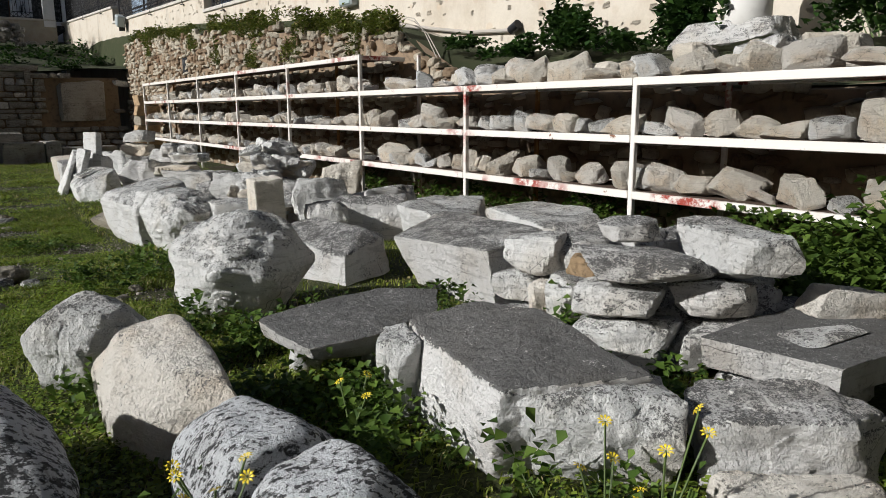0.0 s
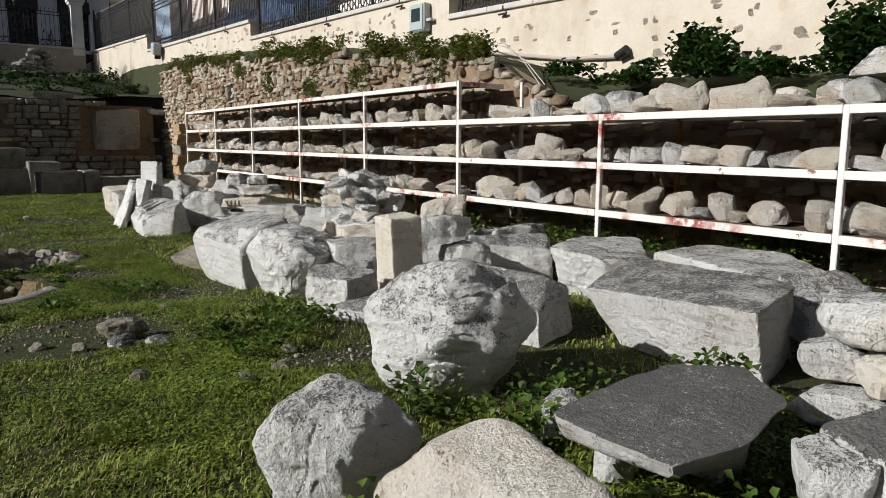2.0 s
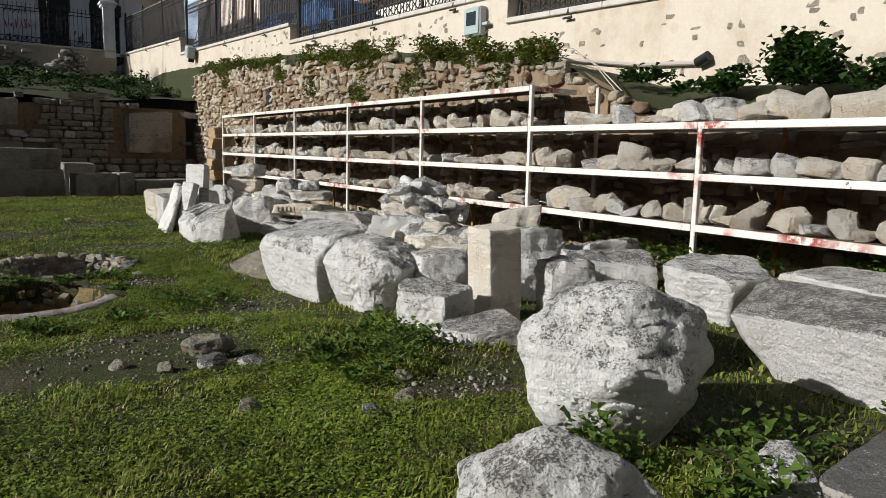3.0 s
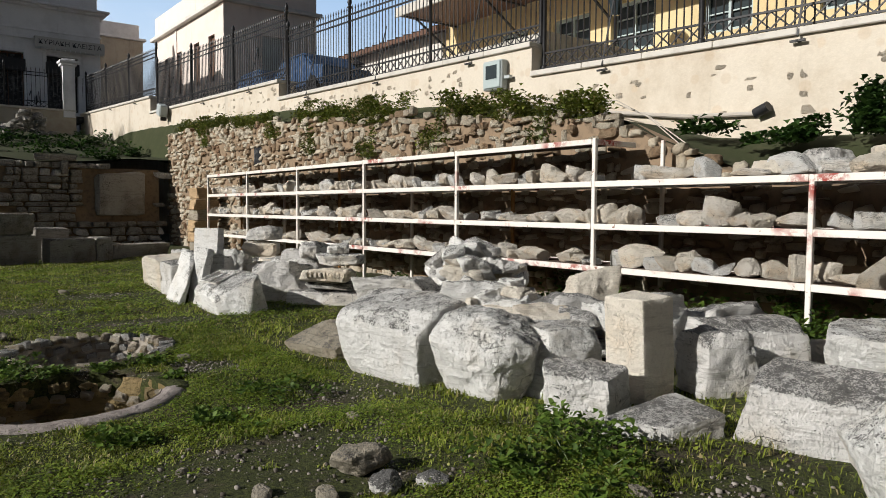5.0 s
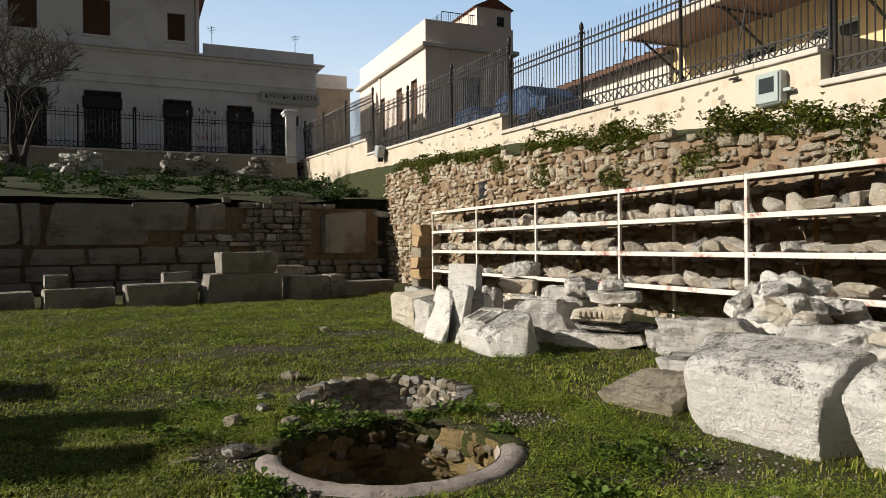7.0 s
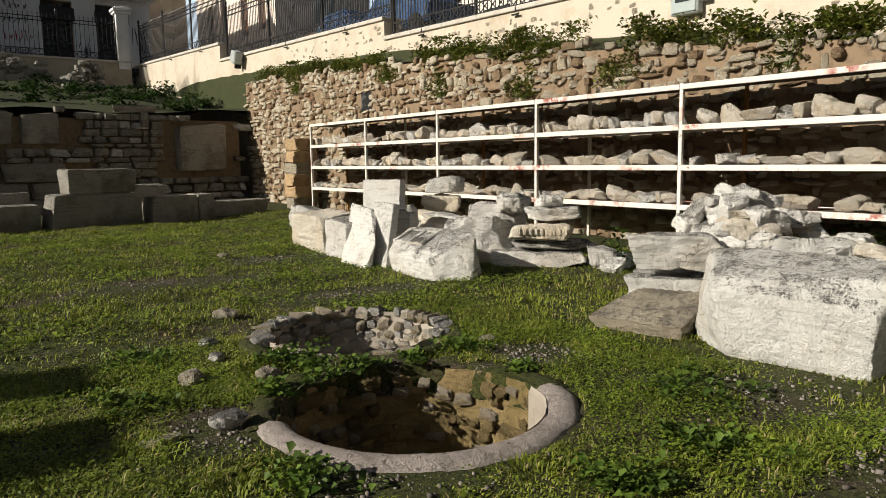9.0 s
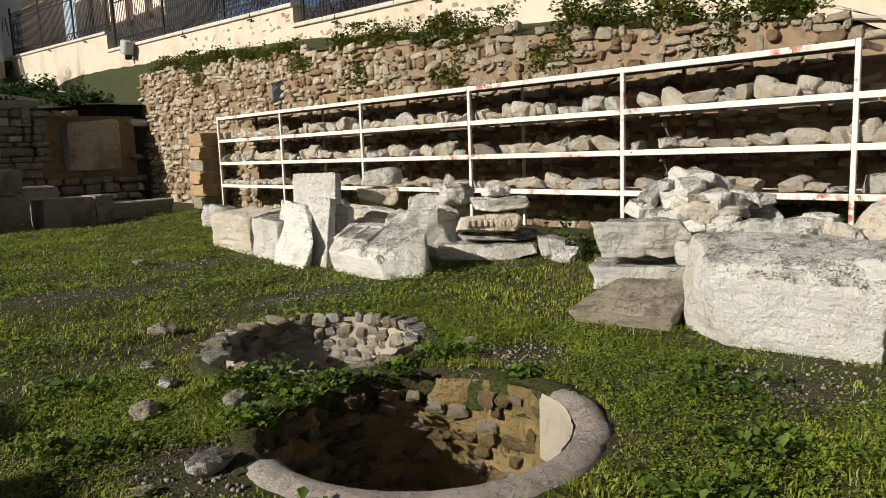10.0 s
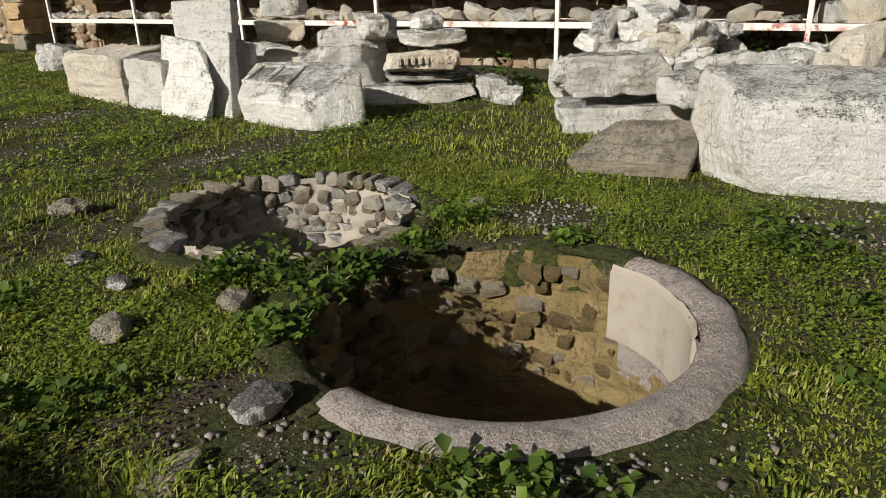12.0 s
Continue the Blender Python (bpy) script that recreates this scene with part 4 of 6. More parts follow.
pile(5.22, 17.63, 0.6, 1.3, 0.5, 16, 540, 0.4, "stones of the far row")
pile(5.41, 20.43, 0.5, 1.2, 0.3, 10, 570, 0.4, "stones of the far row")

# small stones in the grass
for i, (x, y, s) in enumerate(((1.40, 8.42, 0.32), (1.32, 8.06, 0.19), (0.82, 8.46, 0.13), (1.06, 8.2, 0.13), (1.55, 7.96, 0.15), (1.24, 7.1, 0.13), (2.05, 6.8, 0.16), (1.76, 6.7, 0.13), (2.22, 7.15, 0.12), (1.58, 18.23, 0.16), (-0.67, 11.79, 0.2), (-0.14, 12.49, 0.19), (-0.58, 12.74, 0.18), (-0.28, 13.14, 0.13), (0.24, 14.43, 0.2), (1.66, 12.34, 0.12), (-0.17, 13.64, 0.14), (0.62, 9.14, 0.08), (1.94, 9.44, 0.1))):
    stone("field_stone", "small weathered stone half sunk in the grass", "stone", (BROWN, MARBLE_DARK, BROWN)[i % 3], x, y, (s * 1.15, s * 0.85, s * 0.62), 35 * i, seed=600 + i, res=9, boulder=True, chips=9, sink=0.02)
stone("tile_sherd", "broken red-brown tile lying flat in the soil", "tile", BROWN, -1.06, 11.76, (0.22, 0.14, 0.03), 20, seed=640, res=9, chips=4, low=0.7, sink=0.0)


# ---- the two round pits ----
def ring_mesh(name, centre, r0, r1, a0, a1, top, bottom, seed, steps, material, wobble=0.02):
    """A curved kerb between two angles, with an uneven top."""
    prof = [(r0, bottom), (r0, top - 0.02), (r0 + 0.025, top), ((r0 + r1) / 2, top + 0.012), (r1 - 0.03, top - 0.005), (r1, top - 0.03), (r1 + 0.01, top - 0.16)]
    verts, faces = [], []
    for i in range(steps + 1):
        a = radians(a0 + (a1 - a0) * i / steps)
        for r, z in prof:
            p = np.array([[math.cos(a) * 3, math.sin(a) * 3, r * 6 + z]])
            n = float(fbm(p * 2.5, seed, 4)[0])
            rr = r + wobble * 2 * n
            verts.append((centre[0] + rr * math.cos(a), centre[1] + rr * math.sin(a), z + wobble * 1.6 * n if z > bottom else z))
    k = len(prof)
    for i in range(steps):
        for j in range(k - 1):
            faces.append((i * k + j, (i + 1) * k + j, (i + 1) * k + j + 1, i * k + j + 1))
    faces += [tuple(range(k)), tuple(range(steps * k + k - 1, steps * k - 1, -1))]
    return clad(mesh_of(name, verts, faces, True, 50), material)


def shaft_mesh(name, centre, r_top, r_low, top, bottom, seed, material):
    """The inside of a pit: a rough round wall and its floor."""
    rings, steps = 26, 110
    verts, faces = [], []
    a = 2 * np.pi * np.arange(steps) / steps
    for i in range(rings + 1):
        t = i / rings
        r = r_top + (r_low - r_top) * t + 0.16 * fbm(np.stack([np.cos(a) * 6, np.sin(a) * 6, 0 * a + t * 9], -1), seed, 5)
        verts += np.stack([centre[0] + r * np.cos(a), centre[1] + r * np.sin(a), 0 * a + top + (bottom - top) * t], -1).tolist()
    for i in range(rings):
        for s in range(steps):
            j, b = i * steps + s, i * steps + (s + 1) % steps
            faces.append((j, j + steps, b + steps, b))
    verts.append([centre[0], centre[1], bottom + 0.05])
    c = len(verts) - 1
    for s in range(steps):
        faces.append((rings * steps + s, c, rings * steps + (s + 1) % steps))
    return clad(mesh_of(name, verts, faces, True, 60), material)


def pit_stones(parent, centre, r, top, rows, seed, a0, a1, depth, size, proud=0.05, full=0.9, mats=None):
    """Rough facing stones in courses round the inside of a pit."""
    rng = np.random.default_rng(seed)
    kinds = [stone_mesh("wall_stone", (1, 1, 1), seed + i, (mats or (PIT_STONE, MARBLE_GREY, PIT_STONE))[i % 3], res=4, chips=6, tilt=0.15, rough=0.04) for i in range(6)]
    z = top
    for row in range(rows):
        h = size * rng.uniform(0.75, 1.1)
        a = a0
        while a < a1:
            w = size * rng.uniform(0.7, 1.8)
            step = math.degrees(w / r)
            mid = radians(a + step / 2)
            if rng.random() < full:
                part("wall_stone", kinds[int(rng.integers(6))], parent, m=pose(centre[0] + (r + 0.05) * math.cos(mid), centre[1] + (r + 0.05) * math.sin(mid), z - h * rng.uniform(0.8, 1.15), rng.normal(0, 8), rng.normal(0, 9), math.degrees(mid) + 90 + rng.normal(0, 7)) @ Matrix.Diagonal((w * 0.93, 0.16 + proud * rng.random(), h * 0.92, 1)))
            a += step
        z -= h
        if z < top - depth:
            break


pit = thing("round_pit", "round masonry pit with a pale lime-concrete rim", "pit", kind="structure")
part("shaft", shaft_mesh("shaft", PIT, PIT_R + 0.03, PIT_R - 0.04, 0.0, -1.05, 4, MOSSY), pit, "mossy brown rubble shaft")
part("rim", ring_mesh("rim", PIT, PIT_R - 0.02, PIT_R + 0.17, 168, 340, 0.045, -0.55, 8, 90, RING), pit, "pale lime-concrete rim")
part("plaster_lining", ring_mesh("plaster_lining", PIT, PIT_R - 0.045, PIT_R - 0.005, 285, 344, 0.02, -0.36, 9, 40, LINING, 0.012), pit, "pale plaster lining")
pit_stones(pit, PIT, PIT_R + 0.005, -0.05, 8, 20, -18, 200, 0.95, 0.10, 0.03, 0.6, (PIT_STONE, MOSSY, MOSSY))
part("earth_lip", ring_mesh("earth_lip", PIT, PIT_R + 0.02, PIT_R + 0.22, -22, 170, 0.03, -0.2, 12, 70, EARTH, 0.05), pit, "grassy earth edge")
for i in range(14):
    rng_i = np.random.default_rng(700 + i)
    a, r = rng_i.uniform(0, 6.28), 0.6 * math.sqrt(rng_i.random())
    stone("fallen_stone", "grey stone fallen on the floor of the pit", "stone", MARBLE_GREY, PIT[0] + r * math.cos(a), PIT[1] + r * math.sin(a), (0.24, 0.2, 0.13), 40 * i, z=-1.02, seed=720 + i, res=7, chips=8)

pit2 = thing("round_pit", "small round pit lined with pale rubble stones", "pit", kind="structure")
part("shaft", shaft_mesh("shaft", PIT2, PIT2_R + 0.045, PIT2_R + 0.02, 0.06, -0.7, 5, LINING), pit2, "shaded rubble shaft")
pit_stones(pit2, PIT2, PIT2_R + 0.035, 0.10, 7, 40, -30, 175, 0.62, 0.10, 0.03, 0.96, (MARBLE_GREY, PIT_STONE, MARBLE_CREAM))
pit_stones(pit2, PIT2, PIT2_R, 0.05, 3, 60, 175, 330, 0.3, 0.14, 0.03)
part("earth_lip", ring_mesh("earth_lip", PIT2, PIT2_R + 0.1, PIT2_R + 0.26, 0, 360, 0.05, -0.2, 14, 80, EARTH, 0.05), pit2, "grassy earth edge")


# ---- upper wall, coping and fence ----
def wall_x(y):
    """The line of the upper wall's face."""
    return 8.85 - 0.045 * (y - 14.8)


LINE = math.degrees(math.atan2(0.045, 1.0))
SEGMENTS = [(-6.0, 4.95, 3.72, 3.80), (4.95, 14.64, 3.92, 4.12), (14.64, 24.58, 4.67, 4.78), (24.58, 35.7, 5.30, 5.47), (35.7, 46.6, 6.11, 6.42)]
upper = thing("wall_upper", "cream rubble street wall with marble coping", "wall", kind="structure")
for i, (y0, y1, z0, z1) in enumerate(SEGMENTS):
    bm = bmesh.new()
    n = 12
    cols = []
    for k in range(n + 1):
        y = y0 + (y1 - y0) * k / n
        z = z0 + (z1 - z0) * k / n - 0.1
        x = wall_x(y)
        cols.append([bm.verts.new(c) for c in ((x, y, 0.5), (x, y, z), (x + 0.55, y, z), (x + 0.55, y, 0.5))])
    for a, b in zip(cols, cols[1:]):
        for j in range(3):
            bm.faces.new((a[j], b[j], b[j + 1], a[j + 1]))
    bm.faces.new(cols[0]), bm.faces.new(cols[-1][::-1])
    bmesh.ops.recalc_face_normals(bm, faces=bm.faces[:])
    me = bpy.data.meshes.new("wall_body")
    bm.to_mesh(me), bm.free()
    body = part("wall_body", clad(me, RENDER_CREAM), upper)
    slabs = 8
    for k in range(slabs):
        ya, yb = y0 + (y1 - y0) * k / slabs, y0 + (y1 - y0) * (k + 1) / slabs
        ym, zm = (ya + yb) / 2, z0 + (z1 - z0) * (k + 0.5) / slabs
        part("coping_slab", boxes("coping_slab", [(-0.06, 0.62, -(yb - ya) / 2 + 0.003, (yb - ya) / 2 - 0.003, -0.1, 0)], COPING, 0.012), body, "pale marble coping slab", pose(wall_x(ym), ym, zm, math.degrees(math.atan2(z1 - z0, y1 - y0)), 0, LINE))


def spear_mesh(name, height, radius, tip):
    n, rings = 6, [(0, radius), (height - tip, radius), (height - tip * 0.7, radius * 1.7), (height, 0.001)]
    v = [(r * math.cos(2 * math.pi * s / n), r * math.sin(2 * math.pi * s / n), z) for z, r in rings for s in range(n)]
    f = [(i * n + s, i * n + (s + 1) % n, (i + 1) * n + (s + 1) % n, (i + 1) * n + s) for i in range(3) for s in range(n)]
    return clad(mesh_of(name, v, f), IRON)


def post_mesh(height):
    n = 10
    rings = [(0, 0.07), (0.12, 0.07), (0.14, 0.042), (height - 0.32, 0.04), (height - 0.3, 0.062), (height - 0.26, 0.062), (height - 0.24, 0.035), (height - 0.16, 0.06), (height - 0.08, 0.05), (height, 0.002)]
    v = [(r * math.cos(2 * math.pi * s / n), r * math.sin(2 * math.pi * s / n), z) for z, r in rings for s in range(n)]
    f = [(i * n + s, i * n + (s + 1) % n, (i + 1) * n + (s + 1) % n, (i + 1) * n + s) for i in range(len(rings) - 1) for s in range(n)]
    return clad(mesh_of("fence_post", v, f, True, 50), IRON)


PICKET, FENCE_POST = spear_mesh("picket", 1.95, 0.0125, 0.14), post_mesh(2.25)


def bar(a, b, w, h, name="bar"):
    """A square bar between two points."""
    a, b = Vector(a), Vector(b)
    d = b - a
    me = boxes(name, [(-w / 2, w / 2, 0, d.length, -h / 2, h / 2)], IRON)
    me.transform(Matrix.Translation(a) @ d.to_track_quat("Y", "Z").to_matrix().to_4x4())
    return me


def iron_fence(label, m, length, posts, rise=0.0, step=0.13, stays=True):
    """A run of iron fence along its own y axis: posts, spear pickets, rails and a lattice band."""
    f = thing("iron_fence", label, "fence", "iron fences on the street wall", m=m)
    up = lambda y: rise * y / length
    for k in range(posts + 1):
        y = length * k / posts
        part("fence_post", FENCE_POST, f, m=pose(0, y, up(y)))
        if stays and k < posts:
            y += length / posts * 0.5
            stay = part("stay", bar((-0.36, y, up(y) - 0.12), (-0.02, y, up(y) + 1.2), 0.03, 0.012, "stay"), f, "slanting iron stay")
            part("foot", boxes("foot", [(-0.37, -0.33, y - 0.1, y + 0.1, up(y) - 0.2, up(y) - 0.17), (-0.37, -0.05, y - 0.015, y + 0.015, up(y) - 0.2, up(y) - 0.17)], IRON), stay)
    count = int(length / step)
    for k in range(1, count):
        y = length * k / count
        part("picket", PICKET, f, m=pose(0, y, up(y) + 0.07))
    for z, h in ((0.10, 0.03), (0.36, 0.03), (1.62, 0.035), (1.78, 0.035)):
        part("rail", bar((0, 0, z), (0, length, z + rise), 0.035, h, "rail"), f)
    rows, band = [], bmesh.new()
    n = int(length / 0.26)
    for k in range(n):
        ya, yb = length * k / n, length * (k + 1) / n
        for za, zb in ((0.11, 0.35), (0.35, 0.11)):
            tmp = bar((0.012 if za < zb else -0.012, ya, za + up(ya)), (0.012 if za < zb else -0.012, yb, zb + up(yb)), 0.01, 0.022)
            band.from_mesh(tmp)
            bpy.data.meshes.remove(tmp)
    me = bpy.data.meshes.new("lattice")
    band.to_mesh(me), band.free()
    part("lattice", clad(me, IRON), f, "band of crossed iron bars")
    return f


for y0, y1, z0, z1 in SEGMENTS[1:]:
    iron_fence("tall black iron fence with spear tips on the street wall", pose(wall_x(y0) + 0.28, y0 + 0.04, z0, 0, 0, LINE), y1 - y0 - 0.08, 3, z1 - z0)

# meter box, pipe and cables on the upper wall
meter = thing("meter_box", "grey-green electric meter box on the street wall", "meter box", m=pose(wall_x(15.5) - 0.09, 15.5, 4.15, 0, 0, LINE))
part("box_body", boxes("box_body", [(-0.09, 0.09, -0.26, 0.26, -0.28, 0.28)], PLASTIC, 0.02), meter)
part("door", boxes("door", [(-0.115, -0.092, -0.23, 0.23, -0.25, 0.25)], TEAL, 0.01), meter, "grey-green door")
part("window", boxes("window", [(-0.121, -0.116, -0.15, 0.15, -0.08, 0.18)], GLASS), meter)
part("side_bracket", boxes("side_bracket", [(-0.04, 0.05, -0.42, -0.262, -0.1, -0.04)], PLASTIC, 0.006), meter)
pipe = thing("wall_pipe", "thin grey pipe along the wall with a dark open end", "pipe")
part("tube", tube("tube", [(wall_x(y) - 0.06, y, z) for y, z in ((14.9, 3.55), (14.0, 3.36), (12.6, 3.15), (11.4, 2.98), (10.3, 2.92))], 0.035, PIPE), pipe)
part("open_end", tube("open_end", [(8.98, 10.32, 2.92), (8.96, 10.12, 3.0)], 0.075, IRON, 12), pipe, "dark flared pipe end")
cable = thing("wall_cables", "bundle of grey cables hanging down over the wall", "cable")
for i in range(2):
    part("cable", tube("cable", [(8.78, 14.9 - 0.1 * i, 3.62), (8.6, 13.4, 3.46), (8.3, 12.2, 3.25 - 0.05 * i), (8.0 + 0.05 * i, 11.4, 2.9), (7.75, 10.7 - 0.1 * i, 2.45)], 0.008, PIPE, 6), cable)
spot = thing("flood_light", "small dark floodlight on the street wall", "lamp", m=pose(wall_x(33.6) - 0.25, 33.6, 5.28, 20, 0, LINE))
part("housing", boxes("housing", [(-0.16, 0.16, -0.2, 0.2, -0.22, 0.22)], PLASTIC, 0.04), spot)
part("arm", boxes("arm", [(-0.03, 0.2, -0.03, 0.03, -0.4, -0.2)], IRON), spot)


# ---- terrace behind the racks ----
RUB_X = 7.56


def rubble_top(y):
    """The top of the rubble wall."""
    return float(np.interp(y, [0, 9.2, 10.2, 11.5, 12.5, 16, 23, 32.2], [1.85, 1.95, 2.25, 2.85, 3.05, 3.38, 3.9, 4.3]))


def terrace():
    ys = np.linspace(-6, 46, 105)
    xs = np.linspace(0, 1, 7)
    v = []
    for y in ys:
        x1 = wall_x(y) + 0.05
        lo = rubble_top(min(max(y, 0), 32.2)) if y < 32.4 else 3.2 + (y - 32.4) * 0.16
        hi = float(np.interp(y, [0, 10.7, 14.8, 24.6, 34.9, 46], [2.3, 2.66, 3.6, 4.45, 4.9, 5.4]))
        for t in xs:
            x = RUB_X + 0.1 + (x1 - RUB_X - 0.1) * t
            v.append((x, y, lo - 0.06 + (max(hi, lo) - lo) * soft(t) + 0.12 * float(fbm(np.array([[x * 2, y * 2, 0]]), 3, 4)[0])))
    n = len(xs)
    i = (np.arange(len(ys) - 1)[:, None] * n + np.arange(n - 1)).ravel()
    me = clad(fast_mesh("terrace", np.array(v), np.stack([i, i + 1, i + 1 + n, i + n], -1), True), BANK)
    thing("terrace", "overgrown earth terrace below the street wall", "ground", kind="structure", me=me)


terrace()


def back_terrace():
    xs, ys = np.linspace(-40, 8.6, 70), np.linspace(32.1, 46, 24)
    gx, gy = np.meshgrid(xs, ys)
    z = 3.15 + (gy - 32.1) * 0.155 + 0.5 * fbm(np.stack([gx * 0.5, gy * 0.5, 0 * gx], -1).reshape(-1, 3), 8, 5).reshape(gx.shape)
    w = len(xs)
    i = (np.arange(len(ys) - 1)[:, None] * w + np.arange(w - 1)).ravel()
    me = clad(fast_mesh("back_terrace", np.stack([gx, gy, z], -1).reshape(-1, 3), np.stack([i, i + 1, i + 1 + w, i + w], -1), True), BANK)
    thing("back_terrace", "shaded grassy bank rising to the street", "ground", kind="structure", me=me)
    return xs


back_terrace()
# hazy sky low over the roofs, far beyond the houses
sky_me = mesh_of("backdrop", [(-60, 170, 0), (150, 170, 0), (150, 170, 75), (-60, 170, 75)], [(0, 1, 2, 3)])
haze = Nodes("pale_sky", 1.0).world_co()
lift = haze.n.new("ShaderNodeSeparateXYZ")
haze.l.new(haze.co, lift.inputs[0])
tone = haze.mix(haze.ramp(lift.outputs["Z"], 15, 75), (0.62, 0.74, 0.86), (0.30, 0.46, 0.70))
tone = haze.mix(haze.math("MULTIPLY", haze.ramp(haze.noise(0.02, 5, 0.6, haze.squeeze((1, 1, 2.5))), 0.45, 0.7), 0.5), tone, (0.74, 0.80, 0.86))
glow = haze.n.new("ShaderNodeEmission")
glow.inputs["Strength"].default_value = 1.1
haze.link(tone, glow.inputs["Color"])
haze.l.new(glow.outputs[0], haze.n["Material Output"].inputs["Surface"])
thing("backdrop", "pale blue hazy evening sky", "sky", kind="structure", me=clad(sky_me, haze.mat))
street = thing("street", "asphalt street behind the fences", "road", kind="structure", me=boxes("street", [(-60, wall_x(46), 46, 110, 5.9, 6.2), (9.4, 80, -10, 45.99, 3.3, 3.5), (8, 80, 45.9, 110, 5.88, 6.19)], ASPHALT))

# unseen plain walls, added to close the place and shape its light
# the uneven top is there for its broken shadow edge on the turf
west = thing("shade_wall_west", "unseen plain rendered wall added as a boundary", "wall", kind="structure", me=boxes("shade_wall_west", [(-9.6, -9.2, -8, 10.6, -0.1, 2.2)] + [(-9.6, -9.2, 10.6 + 0.7 * i, 11.3 + 0.7 * i, -0.1, (3.0, 3.6, 3.9, 3.5, 4.15, 3.8, 4.2, 3.4, 3.7, 3.0)[i]) for i in range(10)] + [(-9.6, -9.2, 17.6, 46, -0.1, 2.2)], PLAIN_WALL))
# two tall added walls, out of view, that cut the ambient skylight
thing("skylight_block_west", "unseen plain wall added to hold back skylight", "wall", kind="structure", me=boxes("skylight_block_west", [(-32, -31, -30, 60, -0.1, 10.5)], PLAIN_WALL))
thing("skylight_block_south", "unseen plain wall added to hold back skylight", "wall", kind="structure", me=boxes("skylight_block_south", [(-31, 30, -16, -15, -0.1, 12)], PLAIN_WALL))
south = thing("wall_south", "unseen plain rendered wall added as a boundary", "wall", kind="structure", me=boxes("wall_south", [(-9.2, 9.5, -8.4, -8.0, -0.1, 2.6)], PLAIN_WALL))


# ---- street front at the far end ----
def pierced(name, x0, x1, z0, z1, thick, holes, material):
    """A wall in the xz plane (front at y = 0), pierced by holes (x0, x1, z0, z1)."""
    xs = sorted({x0, x1, *[h[0] for h in holes], *[h[1] for h in holes]})
    zs = sorted({z0, z1, *[h[2] for h in holes], *[h[3] for h in holes]})
    nx, nz = len(xs) - 1, len(zs) - 1

    def solid(i, j):
        if not (0 <= i < nx and 0 <= j < nz):
            return False
        x, z = (xs[i] + xs[i + 1]) / 2, (zs[j] + zs[j + 1]) / 2
        return not any(h[0] <= x <= h[1] and h[2] <= z <= h[3] for h in holes)

    verts, faces = {}, []
    at = lambda i, y, j: verts.setdefault((xs[i], y, zs[j]), len(verts))
    for i in range(nx):
        for j in range(nz):
            if solid(i, j):
                faces.append((at(i, 0, j), at(i + 1, 0, j), at(i + 1, 0, j + 1), at(i, 0, j + 1)))
                faces.append((at(i, thick, j + 1), at(i + 1, thick, j + 1), at(i + 1, thick, j), at(i, thick, j)))
                for di, dj, p, q in ((-1, 0, (i, j + 1), (i, j)), (1, 0, (i + 1, j), (i + 1, j + 1)), (0, -1, (i, j), (i + 1, j)), (0, 1, (i + 1, j + 1), (i, j + 1))):
                    if not solid(i + di, j + dj):
                        faces.append((at(q[0], 0, q[1]), at(p[0], 0, p[1]), at(p[0], thick, p[1]), at(q[0], thick, q[1])))
    return clad(mesh_of(name, list(verts), faces), material)


def window_part(parent, x0, x1, z0, z1, y, frame_mat, fill, bars=1, name="window"):
    w = part(name, boxes(name, [(x0, x0 + 0.07, y, y + 0.06, z0, z1), (x1 - 0.07, x1, y, y + 0.06, z0, z1), (x0 + 0.07, x1 - 0.07, y, y + 0.06, z0, z0 + 0.07), (x0 + 0.07, x1 - 0.07, y, y + 0.06, z1 - 0.07, z1)] + [(x0 + (x1 - x0) * (i + 1) / (bars + 1) - 0.03, x0 + (x1 - x0) * (i + 1) / (bars + 1) + 0.03, y, y + 0.06, z0 + 0.07, z1 - 0.07) for i in range(bars)], frame_mat), parent)
    part("pane", boxes("pane", [(x0 + 0.02, x1 - 0.02, y + 0.07, y + 0.09, z0 + 0.02, z1 - 0.02)], fill), w)
    return w


street_wall = thing("wall_street", "low rubble wall carrying the street fence", "wall", kind="structure", me=boxes("wall_street", [(-40, 7.0, 45.5, 45.95, 3.5, 6.35)], PLAIN_WALL))
part("coping_slab", boxes("coping_slab", [(-40, 7.0, 45.42, 46.0, 6.352, 6.45)], COPING, 0.01), street_wall)
for i in range(3):
    iron_fence("black iron fence along the far street", pose(6.4 - 7.6 * i, 45.7, 6.42, 0, 0, 90), 7.5, 3, 0, 0.19, stays=False)
gate = thing("gate_post", "pale stucco gate post with a moulded cap", "gate post", m=pose(6.69, 45.7, 6.05))
part("shaft", boxes("shaft", [(-0.28, 0.28, -0.28, 0.28, 0, 2.6)], GREY_PLASTER, 0.01), gate)
part("cap", boxes("cap", [(-0.36, 0.36, -0.36, 0.36, 2.602, 2.72), (-0.42, 0.42, -0.42, 0.42, 2.722, 2.86), (-0.3, 0.3, -0.3, 0.3, 2.862, 2.95)], GREY_PLASTER, 0.015), gate, "moulded cap")

